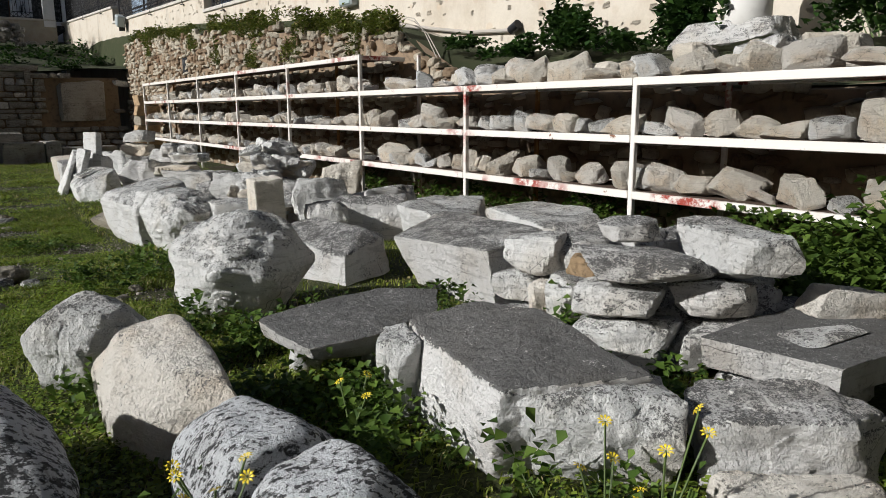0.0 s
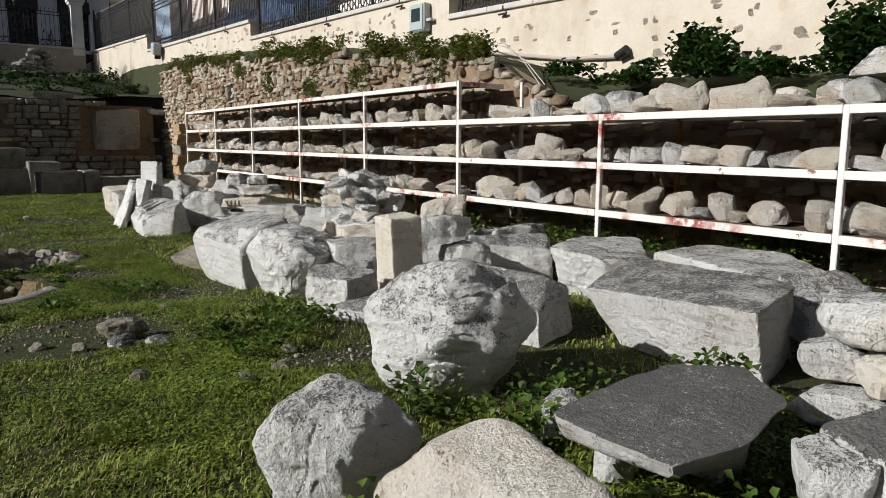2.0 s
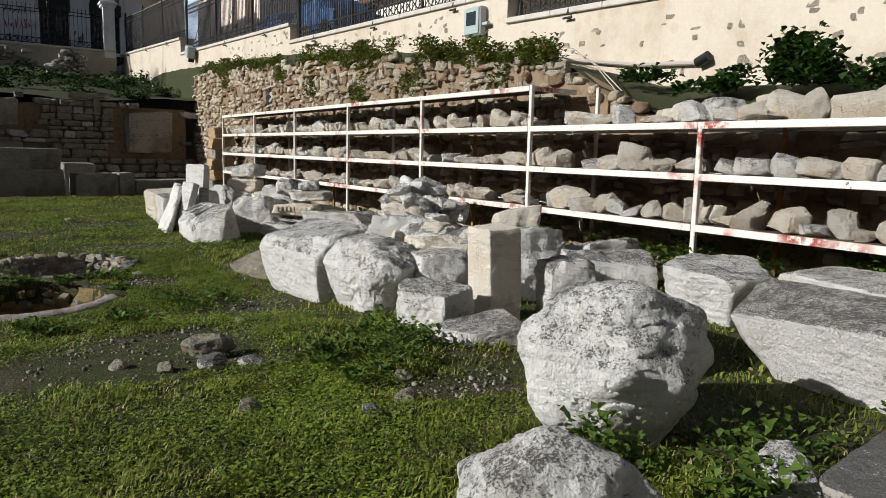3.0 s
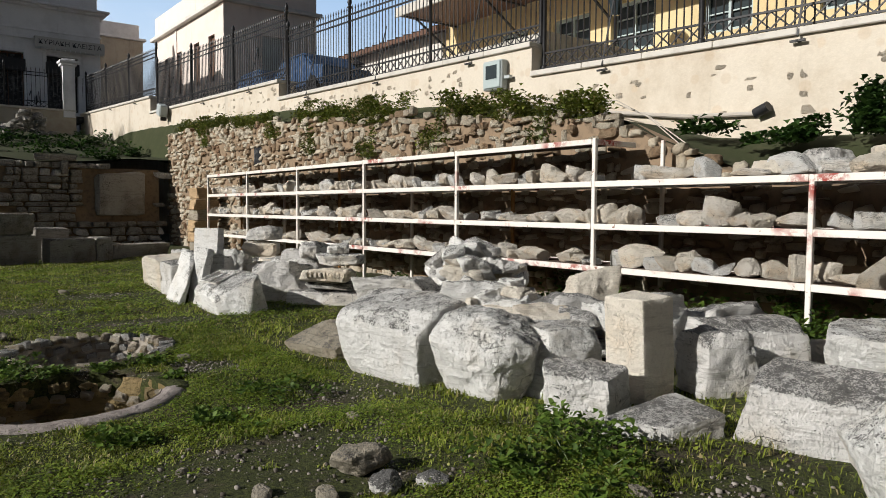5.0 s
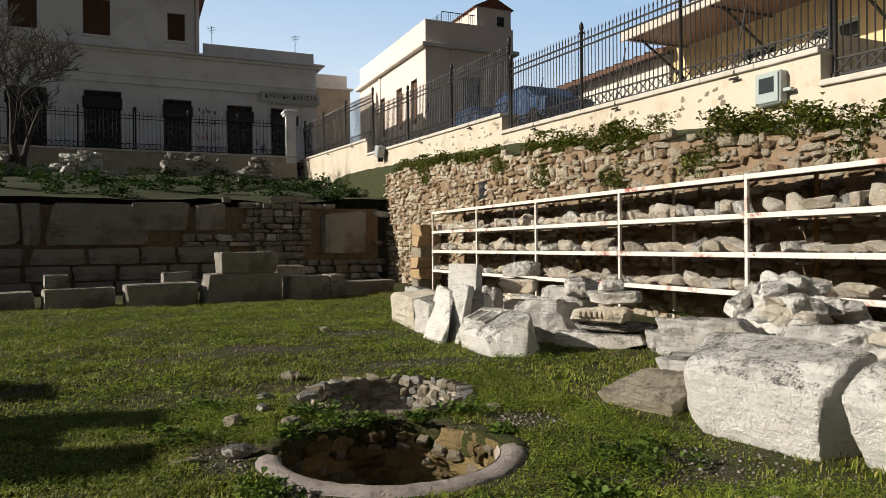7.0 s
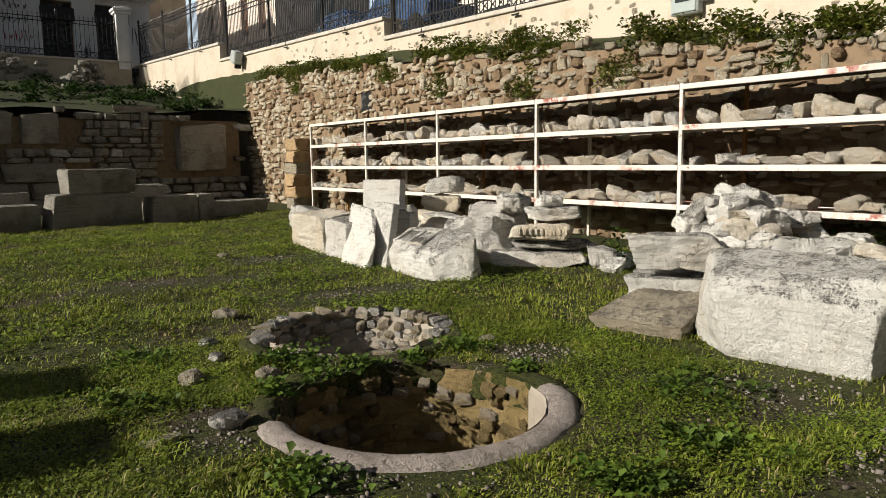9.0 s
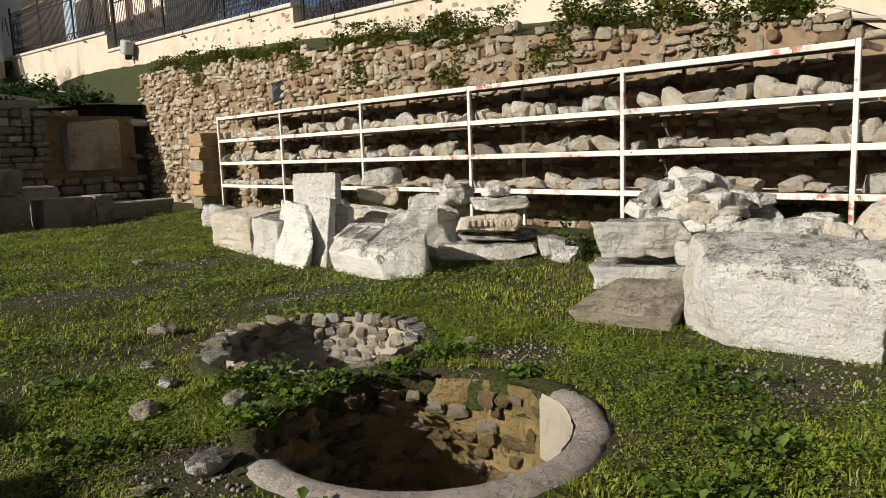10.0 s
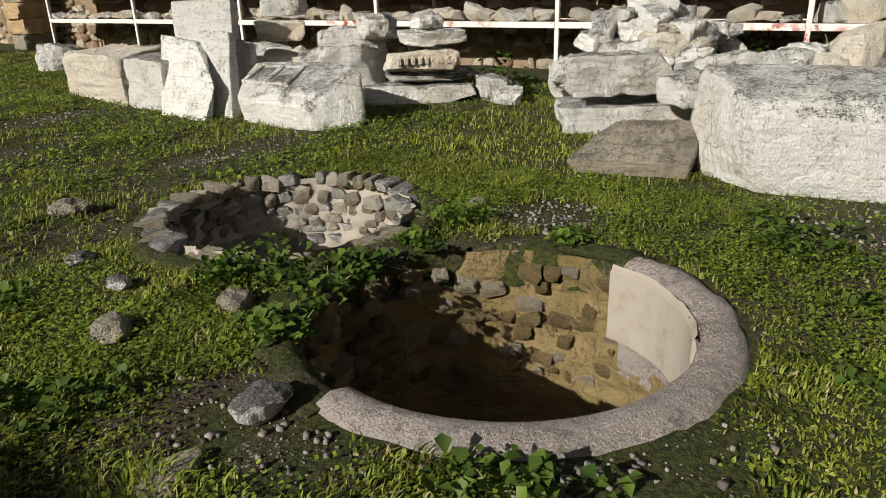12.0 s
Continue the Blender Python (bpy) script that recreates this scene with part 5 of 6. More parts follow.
HX = 9.75
house = thing("old_house", "old grey stucco house with shuttered shops", "house", m=pose(-0.96, 50, -0.41) @ Matrix.Diagonal((1.04, 1, 1.05, 1)))
holes = [(1.3, 2.75, 6.9, 9.9), (4.65, 6.05, 6.9, 9.8), (7.1, 8.6, 6.9, 9.8), (-2.6, -0.8, 6.9, 10.1), (-6.1, -4.3, 6.9, 10.1), (-9.5, -7.7, 6.9, 10.1), (-13.0, -11.2, 6.9, 10.1)]
part("wall", pierced("wall", -24, HX, 5.8, 12.2, 0.5, holes, GREY_PLASTER), house)
for i, (a, b, c, d) in enumerate(holes):
    w = window_part(house, a + 0.002, b - 0.002, c, d - 0.002, 0.25, SHUTTER if i % 2 else IRON, DARK, 1, "shop_door")
    part("awning_box", boxes("awning_box", [(a - 0.05, b + 0.05, -0.25, -0.004, d - 0.95, d - 0.35)], IRON, 0.02), w, "dark roller awning")
    part("surround", boxes("surround", [(a - 0.2, a, -0.06, -0.003, c, d + 0.2), (b, b + 0.2, -0.06, -0.003, c, d + 0.2), (a, b, -0.06, -0.003, d, d + 0.2)], GREY_PLASTER, 0.01), w)
part("side_wall", boxes("side_wall", [(HX - 0.5, HX, 0.502, 10, 5.8, 12.2)], GREY_PLASTER), house)
part("string_course", boxes("string_course", [(-24, HX + 0.1, -0.12, -0.002, 10.55, 10.7), (-24, HX + 0.06, -0.08, -0.002, 11.0, 11.1)], GREY_PLASTER, 0.02), house)
part("cornice", boxes("cornice", [(-24, HX + 0.25, -0.25, 10, 12.202, 12.34), (-24, HX + 0.45, -0.45, 10, 12.342, 12.46)], GREY_PLASTER, 0.03), house, "moulded cornice")
part("parapet", boxes("parapet", [(3.4, HX - 0.1, 0.05, 0.35, 12.462, 13.15), (HX - 0.4, HX - 0.1, 0.352, 10, 12.462, 13.15)], GREY_PLASTER, 0.02), house)
part("flat_roof", boxes("flat_roof", [(-24, HX - 0.5, 0.5, 10, 12.1, 12.2)], ROOF), house)
up_holes = [(1.55, 2.45, 13.1, 14.6), (-2.6, -1.3, 13.0, 14.9), (-6.0, -4.7, 13.0, 14.9), (-9.6, -8.3, 13.0, 14.9)]
part("upper_wall", pierced("upper_wall", -24, 3.2, 12.464, 15.6, 0.4, up_holes, GREY_PLASTER), house)
part("upper_side", boxes("upper_side", [(2.8, 3.2, 0.402, 8, 12.464, 15.6)], GREY_PLASTER), house)
for a, b, c, d in up_holes:
    w = window_part(house, a + 0.002, b - 0.002, c, d - 0.002, 0.15, SHUTTER, SHUTTER, 1, "shuttered_window")
    for k in range(10):
        z = c + 0.12 + (d - c - 0.24) * k / 10
        part("slat", boxes("slat", [(a + 0.08, b - 0.08, 0.135, 0.149, z, z + 0.05)], SHUTTER), w)
    part("sill", boxes("sill", [(a - 0.15, b + 0.15, -0.12, -0.003, c - 0.12, c)], GREY_PLASTER, 0.01), w)
part("roof", boxes("roof", [(-24, 3.5, -0.35, 8.3, 15.602, 15.75)], ROOF, 0.02), house, "roof edge with brown tiles")
part("gutter", tube("gutter", [(-24, -0.4, 15.6), (3.5, -0.4, 15.6), (3.5, 8, 15.6)], 0.08, IRON, 6), house)
part("downpipe", tube("downpipe", [(3.0, -0.1, 15.5), (3.0, -0.1, 12.5)], 0.05, PIPE, 6), house)
awn = thing("shop_sign", "pale fabric awning lettered with the closing day", "sign", m=pose(7.46, 49.55, 10.51))
part("board", boxes("board", [(-1.65, 1.85, -0.05, 0.0, -0.28, 0.28)], SIGN, 0.01), awn)
for k in range(14):
    part("scallop", boxes("scallop", [(-1.65 + 0.25 * k, -1.42 + 0.25 * k, -0.045, -0.005, -0.40, -0.282)], SIGN, 0.02), awn)
part("canopy", boxes("canopy", [(-1.65, 1.85, 0.004, 0.44, 0.24, 0.28)], SIGN), awn)


def lettering(name, text, size, parent, m, material):
    cu = bpy.data.curves.new(name, "FONT")
    cu.body, cu.size, cu.align_x, cu.extrude = text, size, "CENTER", 0.004
    tmp = new("tmp_text", cu)
    bpy.context.view_layer.update()
    me = bpy.data.meshes.new_from_object(tmp.evaluated_get(bpy.context.evaluated_depsgraph_get()))
    bpy.data.objects.remove(tmp)
    me.name = name
    me.materials.clear()
    return part(name, clad(me, material), parent, "dark lettering", m)


lettering("lettering", "ΚΥΡΙΑΚΗ ΚΛΕΙΣΤΑ", 0.36, awn, pose(0.1, -0.065, -0.12, 90, 0, 0), LETTER)


def scrawl(name, x, z, w, h, seed, material):
    """Sprayed strokes on the shop front."""
    rng = random.Random(seed)
    g = thing("graffiti", "unreadable sprayed graffiti on the shop front", "graffiti", m=pose(1.04 * x - 0.96, 49.985, 1.05 * z - 0.41))
    for k in range(int(w / 0.22)):
        pts = [(0.22 * k + rng.uniform(0, 0.2), 0, rng.uniform(0, h)) for _ in range(4)]
        part("stroke", tube("stroke", pts, 0.022, material, 5), g)
    return g


scrawl("graffiti", 3.05, 9.2, 1.3, 0.45, 1, LETTER)
scrawl("graffiti", 3.0, 8.5, 1.2, 0.4, 2, LETTER)
scrawl("graffiti", 3.0, 7.7, 1.5, 0.6, 3, RED_PAINT)
scrawl("graffiti", 3.0, 7.0, 1.4, 0.5, 4, LETTER)
scrawl("graffiti", 6.2, 7.1, 0.8, 0.9, 5, LETTER)
scrawl("graffiti", 8.7, 7.1, 0.9, 2.2, 6, LETTER)
for x, z in ((2.2, 13.15), (6.9, 13.15)):
    a = thing("roof_antenna", "thin television antenna on a roof", "antenna", m=pose(1.04 * (x + 1.7) - 0.96, 50.3, 1.05 * z - 0.42))
    part("mast", tube("mast", [(0, 0, 0), (0, 0, 1.1)], 0.02, IRON, 6), a)
    for k in range(4):
        part("rod", tube("rod", [(-0.3 + 0.05 * k, 0, 1.05 - 0.09 * k), (0.3 - 0.05 * k, 0, 1.05 - 0.09 * k)], 0.01, IRON, 5), a)

# low house between
low = thing("low_house", "low weathered stone house beside the lane", "house", m=pose(11.1, 58, 5.9))
part("wall", boxes("wall", [(-1.4, 2.6, 0, 5, 0, 7.2)], PLAIN_WALL), low)
part("parapet", boxes("parapet", [(-1.6, 2.8, -0.2, 5.2, 7.202, 7.35), (-1.2, 2.4, 0.1, 0.4, 7.352, 8.3)], GREY_PLASTER, 0.02), low)

# pink house
pink = thing("pink_house", "pale pink two-storey house with a roof terrace", "house", m=pose(15.7, 48, 5.75) @ Matrix.Diagonal((1.05, 1, 1.035, 1)))
side = pierced("wall", -14, -0.4, 0, 8.0, 0.4, [(-2.6, -1.5, 3.6, 6.4), (-5.4, -4.3, 3.6, 6.4), (-9.0, -7.9, 3.6, 6.4), (-11.6, -10.5, 3.6, 6.4)], PINK_PLASTER)
side.transform(pose(0, 0, 0, 0, 0, -90))
part("wall", side, pink)
for a, b in ((-2.6, -1.5), (-5.4, -4.3), (-9.0, -7.9), (-11.6, -10.5)):
    w = part("window", boxes("window", [(0.2, 0.26, -b + 0.02, -a - 0.02, 3.62, 6.38)], SHUTTER), pink, "brown shuttered window")
    for k in range(9):
        part("slat", boxes("slat", [(0.17, 0.199, -b + 0.06, -a - 0.06, 3.75 + 0.29 * k, 3.9 + 0.29 * k)], SHUTTER), w)
part("front_wall", pierced("front_wall", 0, 6.0, 0, 8.0, 0.4, [(2.4, 3.8, 3.8, 6.4)], PINK_PLASTER), pink)
window_part(pink, 2.402, 3.798, 3.802, 6.398, 0.2, PLASTIC, PLASTIC, 1)
part("cornice", boxes("cornice", [(-0.3, 6.3, -0.3, 14.3, 8.002, 8.25)], WHITE_PLASTER, 0.03), pink, "white cornice")
part("parapet", boxes("parapet", [(0, 0.25, 0, 14, 8.252, 9.7), (0.252, 6, 0, 0.25, 8.252, 9.7)], PINK_PLASTER, 0.02), pink)
part("corner_pilaster", boxes("corner_pilaster", [(-0.06, -0.003, 8.8, 9.1, 0, 8.0)], PINK_PLASTER), pink)
hut = part("roof_hut", boxes("roof_hut", [(3.6, 6.0, 0.3, 4.5, 8.252, 11.0)], PINK_PLASTER), pink)
gab = bmesh.new()
vs = [gab.verts.new(c) for c in ((3.4, 0.2, 11.0), (6.2, 0.2, 11.0), (4.8, 0.2, 11.7), (3.4, 4.7, 11.0), (6.2, 4.7, 11.0), (4.8, 4.7, 11.7))]
for f in ((0, 1, 2), (5, 4, 3), (0, 2, 5, 3), (2, 1, 4, 5), (1, 0, 3, 4)):
    gab.faces.new([vs[i] for i in f])
gme = bpy.data.meshes.new("gable_roof")
gab.to_mesh(gme), gab.free()
part("gable_roof", clad(gme, ROOF), hut)
part("hut_window", boxes("hut_window", [(5.0, 5.5, 0.27, 0.298, 9.9, 10.5)], DARK), hut)
part("terrace_rail", boxes("terrace_rail", [(1.2 + 0.15 * k, 1.22 + 0.15 * k, 0.3, 0.32, 9.702, 10.35) for k in range(16)] + [(1.2, 3.5, 0.3, 0.33, 10.352, 10.4)] + [(1.2, 1.22, 0.35 + 0.2 * k, 0.37 + 0.2 * k, 9.702, 10.35) for k in range(16)], IRON), pink, "grey roof-terrace railing")

# yellow house and its white wing, seen over the wall
yel = thing("yellow_house", "yellow stucco house with a metal canopy", "house", m=pose(14, -0.4, 3.5))
y_holes = [(13.6, 14.8, 2.0, 3.25), (16.1, 17.4, 2.0, 3.25), (18.1, 19.4, 2.0, 3.25), (20.4, 21.6, 2.0, 3.25), (10.8, 12.2, 2.0, 3.25), (8.2, 9.4, 2.0, 3.25)]
front = pierced("wall", -24.2, -2, 0, 5.2, 0.4, [(-b, -a, c, d) for a, b, c, d in y_holes], YELLOW_PLASTER)
front.transform(pose(0, 0, 0, 0, 0, -90))
part("wall", front, yel)
for a, b, c, d in y_holes:
    w = part("window", boxes("window", [(0.12, 0.2, a + 0.003, a + 0.09, c, d), (0.12, 0.2, b - 0.09, b - 0.003, c, d), (0.12, 0.2, a + 0.09, b - 0.09, c, c + 0.08), (0.12, 0.2, a + 0.09, b - 0.09, d - 0.08, d), (0.13, 0.19, (a + b) / 2 - 0.035, (a + b) / 2 + 0.035, c + 0.08, d - 0.08)] + [(0.14, 0.18, a + 0.09, b - 0.09, c + (d - c) * t, c + (d - c) * t + 0.03) for t in (0.35, 0.66)], TEAL), yel, "grey-green casement")
    part("pane", boxes("pane", [(0.2, 0.22, a + 0.02, b - 0.02, c + 0.02, d - 0.02)], GLASS), w)
part("canopy", boxes("canopy", [(-2.2, 0.0, 2, 23.9, 3.95, 4.02)], SHEET), yel, "brown metal canopy")
part("fascia", boxes("fascia", [(-2.26, -2.2, 2, 23.9, 3.88, 4.16)], COPING, 0.01), yel, "pale fretted fascia board")
for k in range(7):
    y = 5 + 3.1 * k
    br = part("bracket", bar((-0.02, y, 2.9), (-1.7, y, 3.92), 0.05, 0.05, "bracket"), yel, "slanting iron bracket")
    part("tie", bar((-0.02, y, 3.9), (-2.1, y, 3.9), 0.04, 0.04, "tie"), br)
roof = bmesh.new()
for k in range(46):
    y = 1.6 + 0.5 * k
    bmesh.ops.create_cube(roof, size=1, matrix=pose(2.6, y, 6.25, 0, -24, 0) @ Matrix.Diagonal((6.2, 0.36, 0.14, 1)))
bmesh.ops.create_cube(roof, size=1, matrix=pose(2.6, 13, 6.18, 0, -24, 0) @ Matrix.Diagonal((6.2, 23.4, 0.1, 1)))
rme = bpy.data.meshes.new("roof")
roof.to_mesh(rme), roof.free()
part("roof", clad(rme, ROOF), yel, "red tiled roof")
wing = thing("white_wing", "low white house with a brown sheet roof", "house", m=pose(14, 24.0, 3.5))
part("wall", boxes("wall", [(0, 5, 0, 16, 0, 3.9)], WHITE_PLASTER), wing)
wing_roof = part("roof", boxes("roof", [(-0.5, 5.4, -0.3, 16.3, 0, 0.14)], SHEET), wing, "brown ribbed sheet roof", pose(0, 0, 3.95, 0, -14, 0))
for k in range(33):
    part("rib", boxes("rib", [(-0.5, 5.4, 0.5 * k, 0.5 * k + 0.05, 0.141, 0.19)], SHEET), wing_roof)
for k in range(4):
    y = 1.8 + 3.8 * k
    w = part("window", boxes("window", [(-0.05, -0.003, y, y + 1.3, 1.6, 3.0)], IRON, 0.005), wing)
    part("pane", boxes("pane", [(-0.06, -0.052, y + 0.1, y + 1.2, 1.7, 2.9)], GLASS), w)
for y in (15.4, 26.5):
    lan = thing("wall_lantern", "black lantern on an iron post", "lamp", m=pose(12.2, y, 3.5))
    part("pole", tube("pole", [(0, 0, 0), (0, 0, 2.35)], 0.035, IRON, 8), lan)
    part("cap", tube("cap", [(0, 0, 2.95), (0, 0, 3.02), (0, 0, 3.12)], [0.28, 0.24, 0.04], IRON, 12), lan)
    part("glass", tube("glass", [(0, 0, 2.36), (0, 0, 2.94)], [0.09, 0.19], GLASS, 6), lan)
for i, (y, w) in enumerate(((26.3, 3.2), (29.8, 2.4))):
    c = thing("parked_car", "dark blue parked car behind the fence", "car", m=pose(10.6, y, 3.5))
    bmc = bmesh.new()
    prof = [(-2.0, 0.35), (-2.0, 0.85), (-1.2, 1.0), (-0.6, 1.45), (0.9, 1.45), (1.5, 1.0), (2.05, 0.85), (2.05, 0.35)]
    rows = [[bmc.verts.new((x, py, z + 1.5)) for py, z in prof] for x in (-0.85, 0.85)]
    for k in range(len(prof)):
        j = (k + 1) % len(prof)
        bmc.faces.new((rows[0][k], rows[0][j], rows[1][j], rows[1][k]))
    bmc.faces.new(rows[0][::-1]), bmc.faces.new(rows[1])
    bmesh.ops.recalc_face_normals(bmc, faces=bmc.faces[:])
    bmesh.ops.bevel(bmc, geom=bmc.edges[:], offset=0.06, segments=2, affect="EDGES")
    cme = bpy.data.meshes.new("body")
    bmc.to_mesh(cme), bmc.free()
    part("body", clad(cme, BLUE), c)
    for sx in (-0.8, 0.8):
        for sy in (-1.25, 1.3):
            part("wheel", tube("wheel", [(sx - 0.1, sy, 1.82), (sx + 0.1, sy, 1.82)], 0.32, IRON, 14), c)
kerb = thing("pavement", "paved strip behind the fence", "pavement", kind="structure", me=boxes("pavement", [(9.45, 13.99, 14.85, 45.4, 3.52, 5.0)], COPING))


# ---- bare tree on the bank ----
def bare_tree(x, y, z, height, seed):
    rng = random.Random(seed)
    t = thing("bare_tree", "leafless many-stemmed tree with grey twigs", "tree", m=pose(x, y, z))
    trunk, twigs = ([], []), ([], [])

    def limb(p, way, length, r, depth):
        pts, rad = [p], [r]
        for k in range(4):
            way = (way + Vector((rng.uniform(-1, 1), rng.uniform(-1, 1), rng.uniform(-0.3, 0.6))) * 0.16).normalized()
            pts.append(pts[-1] + way * length / 4)
            rad.append(r * (1 - 0.14 * (k + 1)))
        me_n = 6 if depth < 2 else 4
        verts, faces = trunk if depth == 0 else twigs
        base = len(verts)
        for i, q in enumerate(pts):
            w = (pts[min(i + 1, 4)] - pts[max(i - 1, 0)]).normalized()
            s = w.cross(Vector((0.3, 0.9, 0.1))).normalized()
            u = s.cross(w)
            for k in range(me_n):
                a = 2 * math.pi * k / me_n
                verts.append(q + rad[i] * (math.cos(a) * s + math.sin(a) * u))
        for i in range(4):
            for k in range(me_n):
                a, b = base + i * me_n + k, base + i * me_n + (k + 1) % me_n
                faces.append((a, b, b + me_n, a + me_n))
        if depth < 5:
            for k in range(3 if depth < 3 else 4):
                q = pts[rng.randint(2, 4)]
                out = (way + Vector((rng.uniform(-1, 1), rng.uniform(-1, 1), rng.uniform(-0.25, 0.6))) * 1.2).normalized()
                limb(q, out, length * rng.uniform(0.55, 0.8), max(0.02, rad[-1] * rng.uniform(0.6, 0.85)), depth + 1)

    limb(Vector((0, 0, -0.3)), Vector((0.1, 0, 1)), height * 0.36, 0.2, 0)
    limb(Vector((0.25, 0.1, -0.3)), Vector((0.25, 0, 1)), height * 0.36, 0.16, 0)
    part("trunk", clad(mesh_of("trunk", *trunk, True), BARK), t)
    tagged(part("branches", clad(mesh_of("branches", *twigs, True), BARK), t), kind="stuff")


bare_tree(-5.9, 42.0, 5.0, 8.6, 4)
for i in range(26):
    shrub("bank_weeds", "dark weeds on the shaded bank", "weed", BUSH, -9 + 0.66 * i, 33.0 + (i * 7 % 11) * 0.8, 3.2 + (i * 7 % 11) * 0.125, 0.7, 0.5, 0.5, 260, 0.14, 3000 + i, stems=False)


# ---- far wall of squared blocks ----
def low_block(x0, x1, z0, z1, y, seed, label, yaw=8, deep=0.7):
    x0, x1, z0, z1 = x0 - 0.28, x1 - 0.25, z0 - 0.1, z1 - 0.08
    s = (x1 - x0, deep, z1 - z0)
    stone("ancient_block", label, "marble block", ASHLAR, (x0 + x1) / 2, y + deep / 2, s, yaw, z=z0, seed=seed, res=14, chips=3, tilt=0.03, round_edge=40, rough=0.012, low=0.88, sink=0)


low_block(-4.7, -3.2, 0.08, 0.62, 25.6, 801, "grey squared marble block along the far wall")
low_block(-3.05, -1.45, 0.08, 0.70, 25.6, 802, "stained squared marble block along the far wall")
low_block(-1.3, 0.5, 0.1, 0.74, 25.6, 803, "stained squared marble block along the far wall")
low_block(0.5, 2.55, 0.1, 0.92, 25.7, 804, "broad grey marble block carrying another")
low_block(0.92, 2.5, 0.92, 1.52, 25.8, 805, "tall squared marble block set on another, pale end")
low_block(2.75, 3.95, 0.12, 0.86, 25.9, 806, "squared grey block with moulded end")
low_block(3.97, 4.4, 0.14, 0.84, 26.1, 807, "narrow grey upright block")
low_block(4.4, 6.2, 0.2, 0.62, 26.6, 808, "long low marble beam on the grass", yaw=14, deep=0.4)
low_block(2.6, 3.5, 0.2, 1.1, 26.9, 809, "rough dark block behind the row", deep=0.5)
low_block(-0.4, 0.4, 0.12, 1.05, 26.6, 810, "weathered upright block behind the row", deep=0.4)
low_block(-3.0, -2.5, 0.69, 0.98, 25.8, 811, "small carved block on a larger one", deep=0.4)

pier = thing("brick_pier", "low pier of orange-brown stone at the wall foot", "pier", m=pose(6.95, 26.9, 0.15))
for k in range(6):
    part("pier_block", stone_mesh("pier_block", (0.8, 0.7, 0.36), 830 + k, OCHRE if k % 3 else BROWN, res=13, chips=6, tilt=0.05, low=0.8), pier, m=pose(0.04 * (k % 2), 0, 0.33 * k))

# plants along the racks, the wall tops and between the stones
for i, (x, y, z, rx, ry, rz, n) in enumerate(((8.35, 8.35, 2.45, 0.4, 0.5, 0.55, 1500), (8.35, 9.5, 2.4, 0.3, 0.5, 0.22, 600), (8.4, 6.5, 2.35, 0.45, 0.62, 0.72, 2200), (8.3, 4.2, 2.3, 0.4, 0.7, 0.6, 1600), (8.4, 7.4, 2.35, 0.3, 0.4, 0.22, 400), (8.3, 10.6, 2.6, 0.3, 0.4, 0.2, 300))):
    shrub("fig_shrub", "dense dark green broad-leaved shrub below the wall", "shrub", BUSH, x, y, z, rx, ry, rz, n, 0.10, 900 + i)
for i, (x, y, rx, ry, rz, n) in enumerate(((5.4, 2.4, 0.5, 0.5, 0.55, 1300), (5.7, 3.0, 0.45, 0.5, 0.7, 1300), (5.15, 2.0, 0.4, 0.4, 0.5, 800), (6.1, 2.9, 0.45, 0.6, 0.7, 1200), (5.3, 3.6, 0.4, 0.4, 0.45, 700), (5.9, 3.4, 0.5, 0.6, 0.45, 900), (6.2, 2.2, 0.5, 0.6, 0.6, 900), (5.4, 1.5, 0.45, 0.5, 0.55, 800), (6.6, 4.6, 0.4, 0.8, 0.4, 700), (7.0, 6.5, 0.3, 1.2, 0.35, 700), (7.1, 9.0, 0.3, 1.2, 0.35, 700), (7.1, 11.8, 0.3, 1.0, 0.4, 500), (6.3, 8.2, 0.2, 0.35, 0.35, 260), (5.6, 14.3, 0.25, 0.3, 0.35, 260), (6.2, 13.6, 0.3, 0.3, 0.3, 220))):
    shrub("weed_clump", "green nettle-like weeds under the rack", "weed", WEED, x, y, gz(x, y), rx, ry, rz, n, 0.075, 930 + i)
for i, (y, r) in enumerate(((12.4, 0.35), (14.0, 0.4), (15.3, 0.5), (17.5, 0.55), (18.6, 0.45), (20.4, 0.6), (21.6, 0.5), (24.0, 0.55), (25.8, 0.5), (27.4, 0.7), (28.8, 0.6), (30.5, 0.6))):
    top = rubble_top(y)
    shrub("wall_weeds", "grassy weeds growing on top of the rubble wall", "weed", IVY, 7.72, y, top - 0.15, 0.3, r * 1.5, 0.42, 1500, 0.075, 960 + i)
for i, (y, drop) in enumerate(((13.1, 0.5), (15.9, 0.7), (18.2, 0.9), (21.0, 0.9), (23.2, 0.5), (28.3, 0.6))):
    shrub("wall_weeds", "trailing weeds hanging on the rubble wall", "weed", IVY, 7.53, y, rubble_top(y) - drop, 0.10, 0.4, 0.55, 480, 0.07, 990 + i)
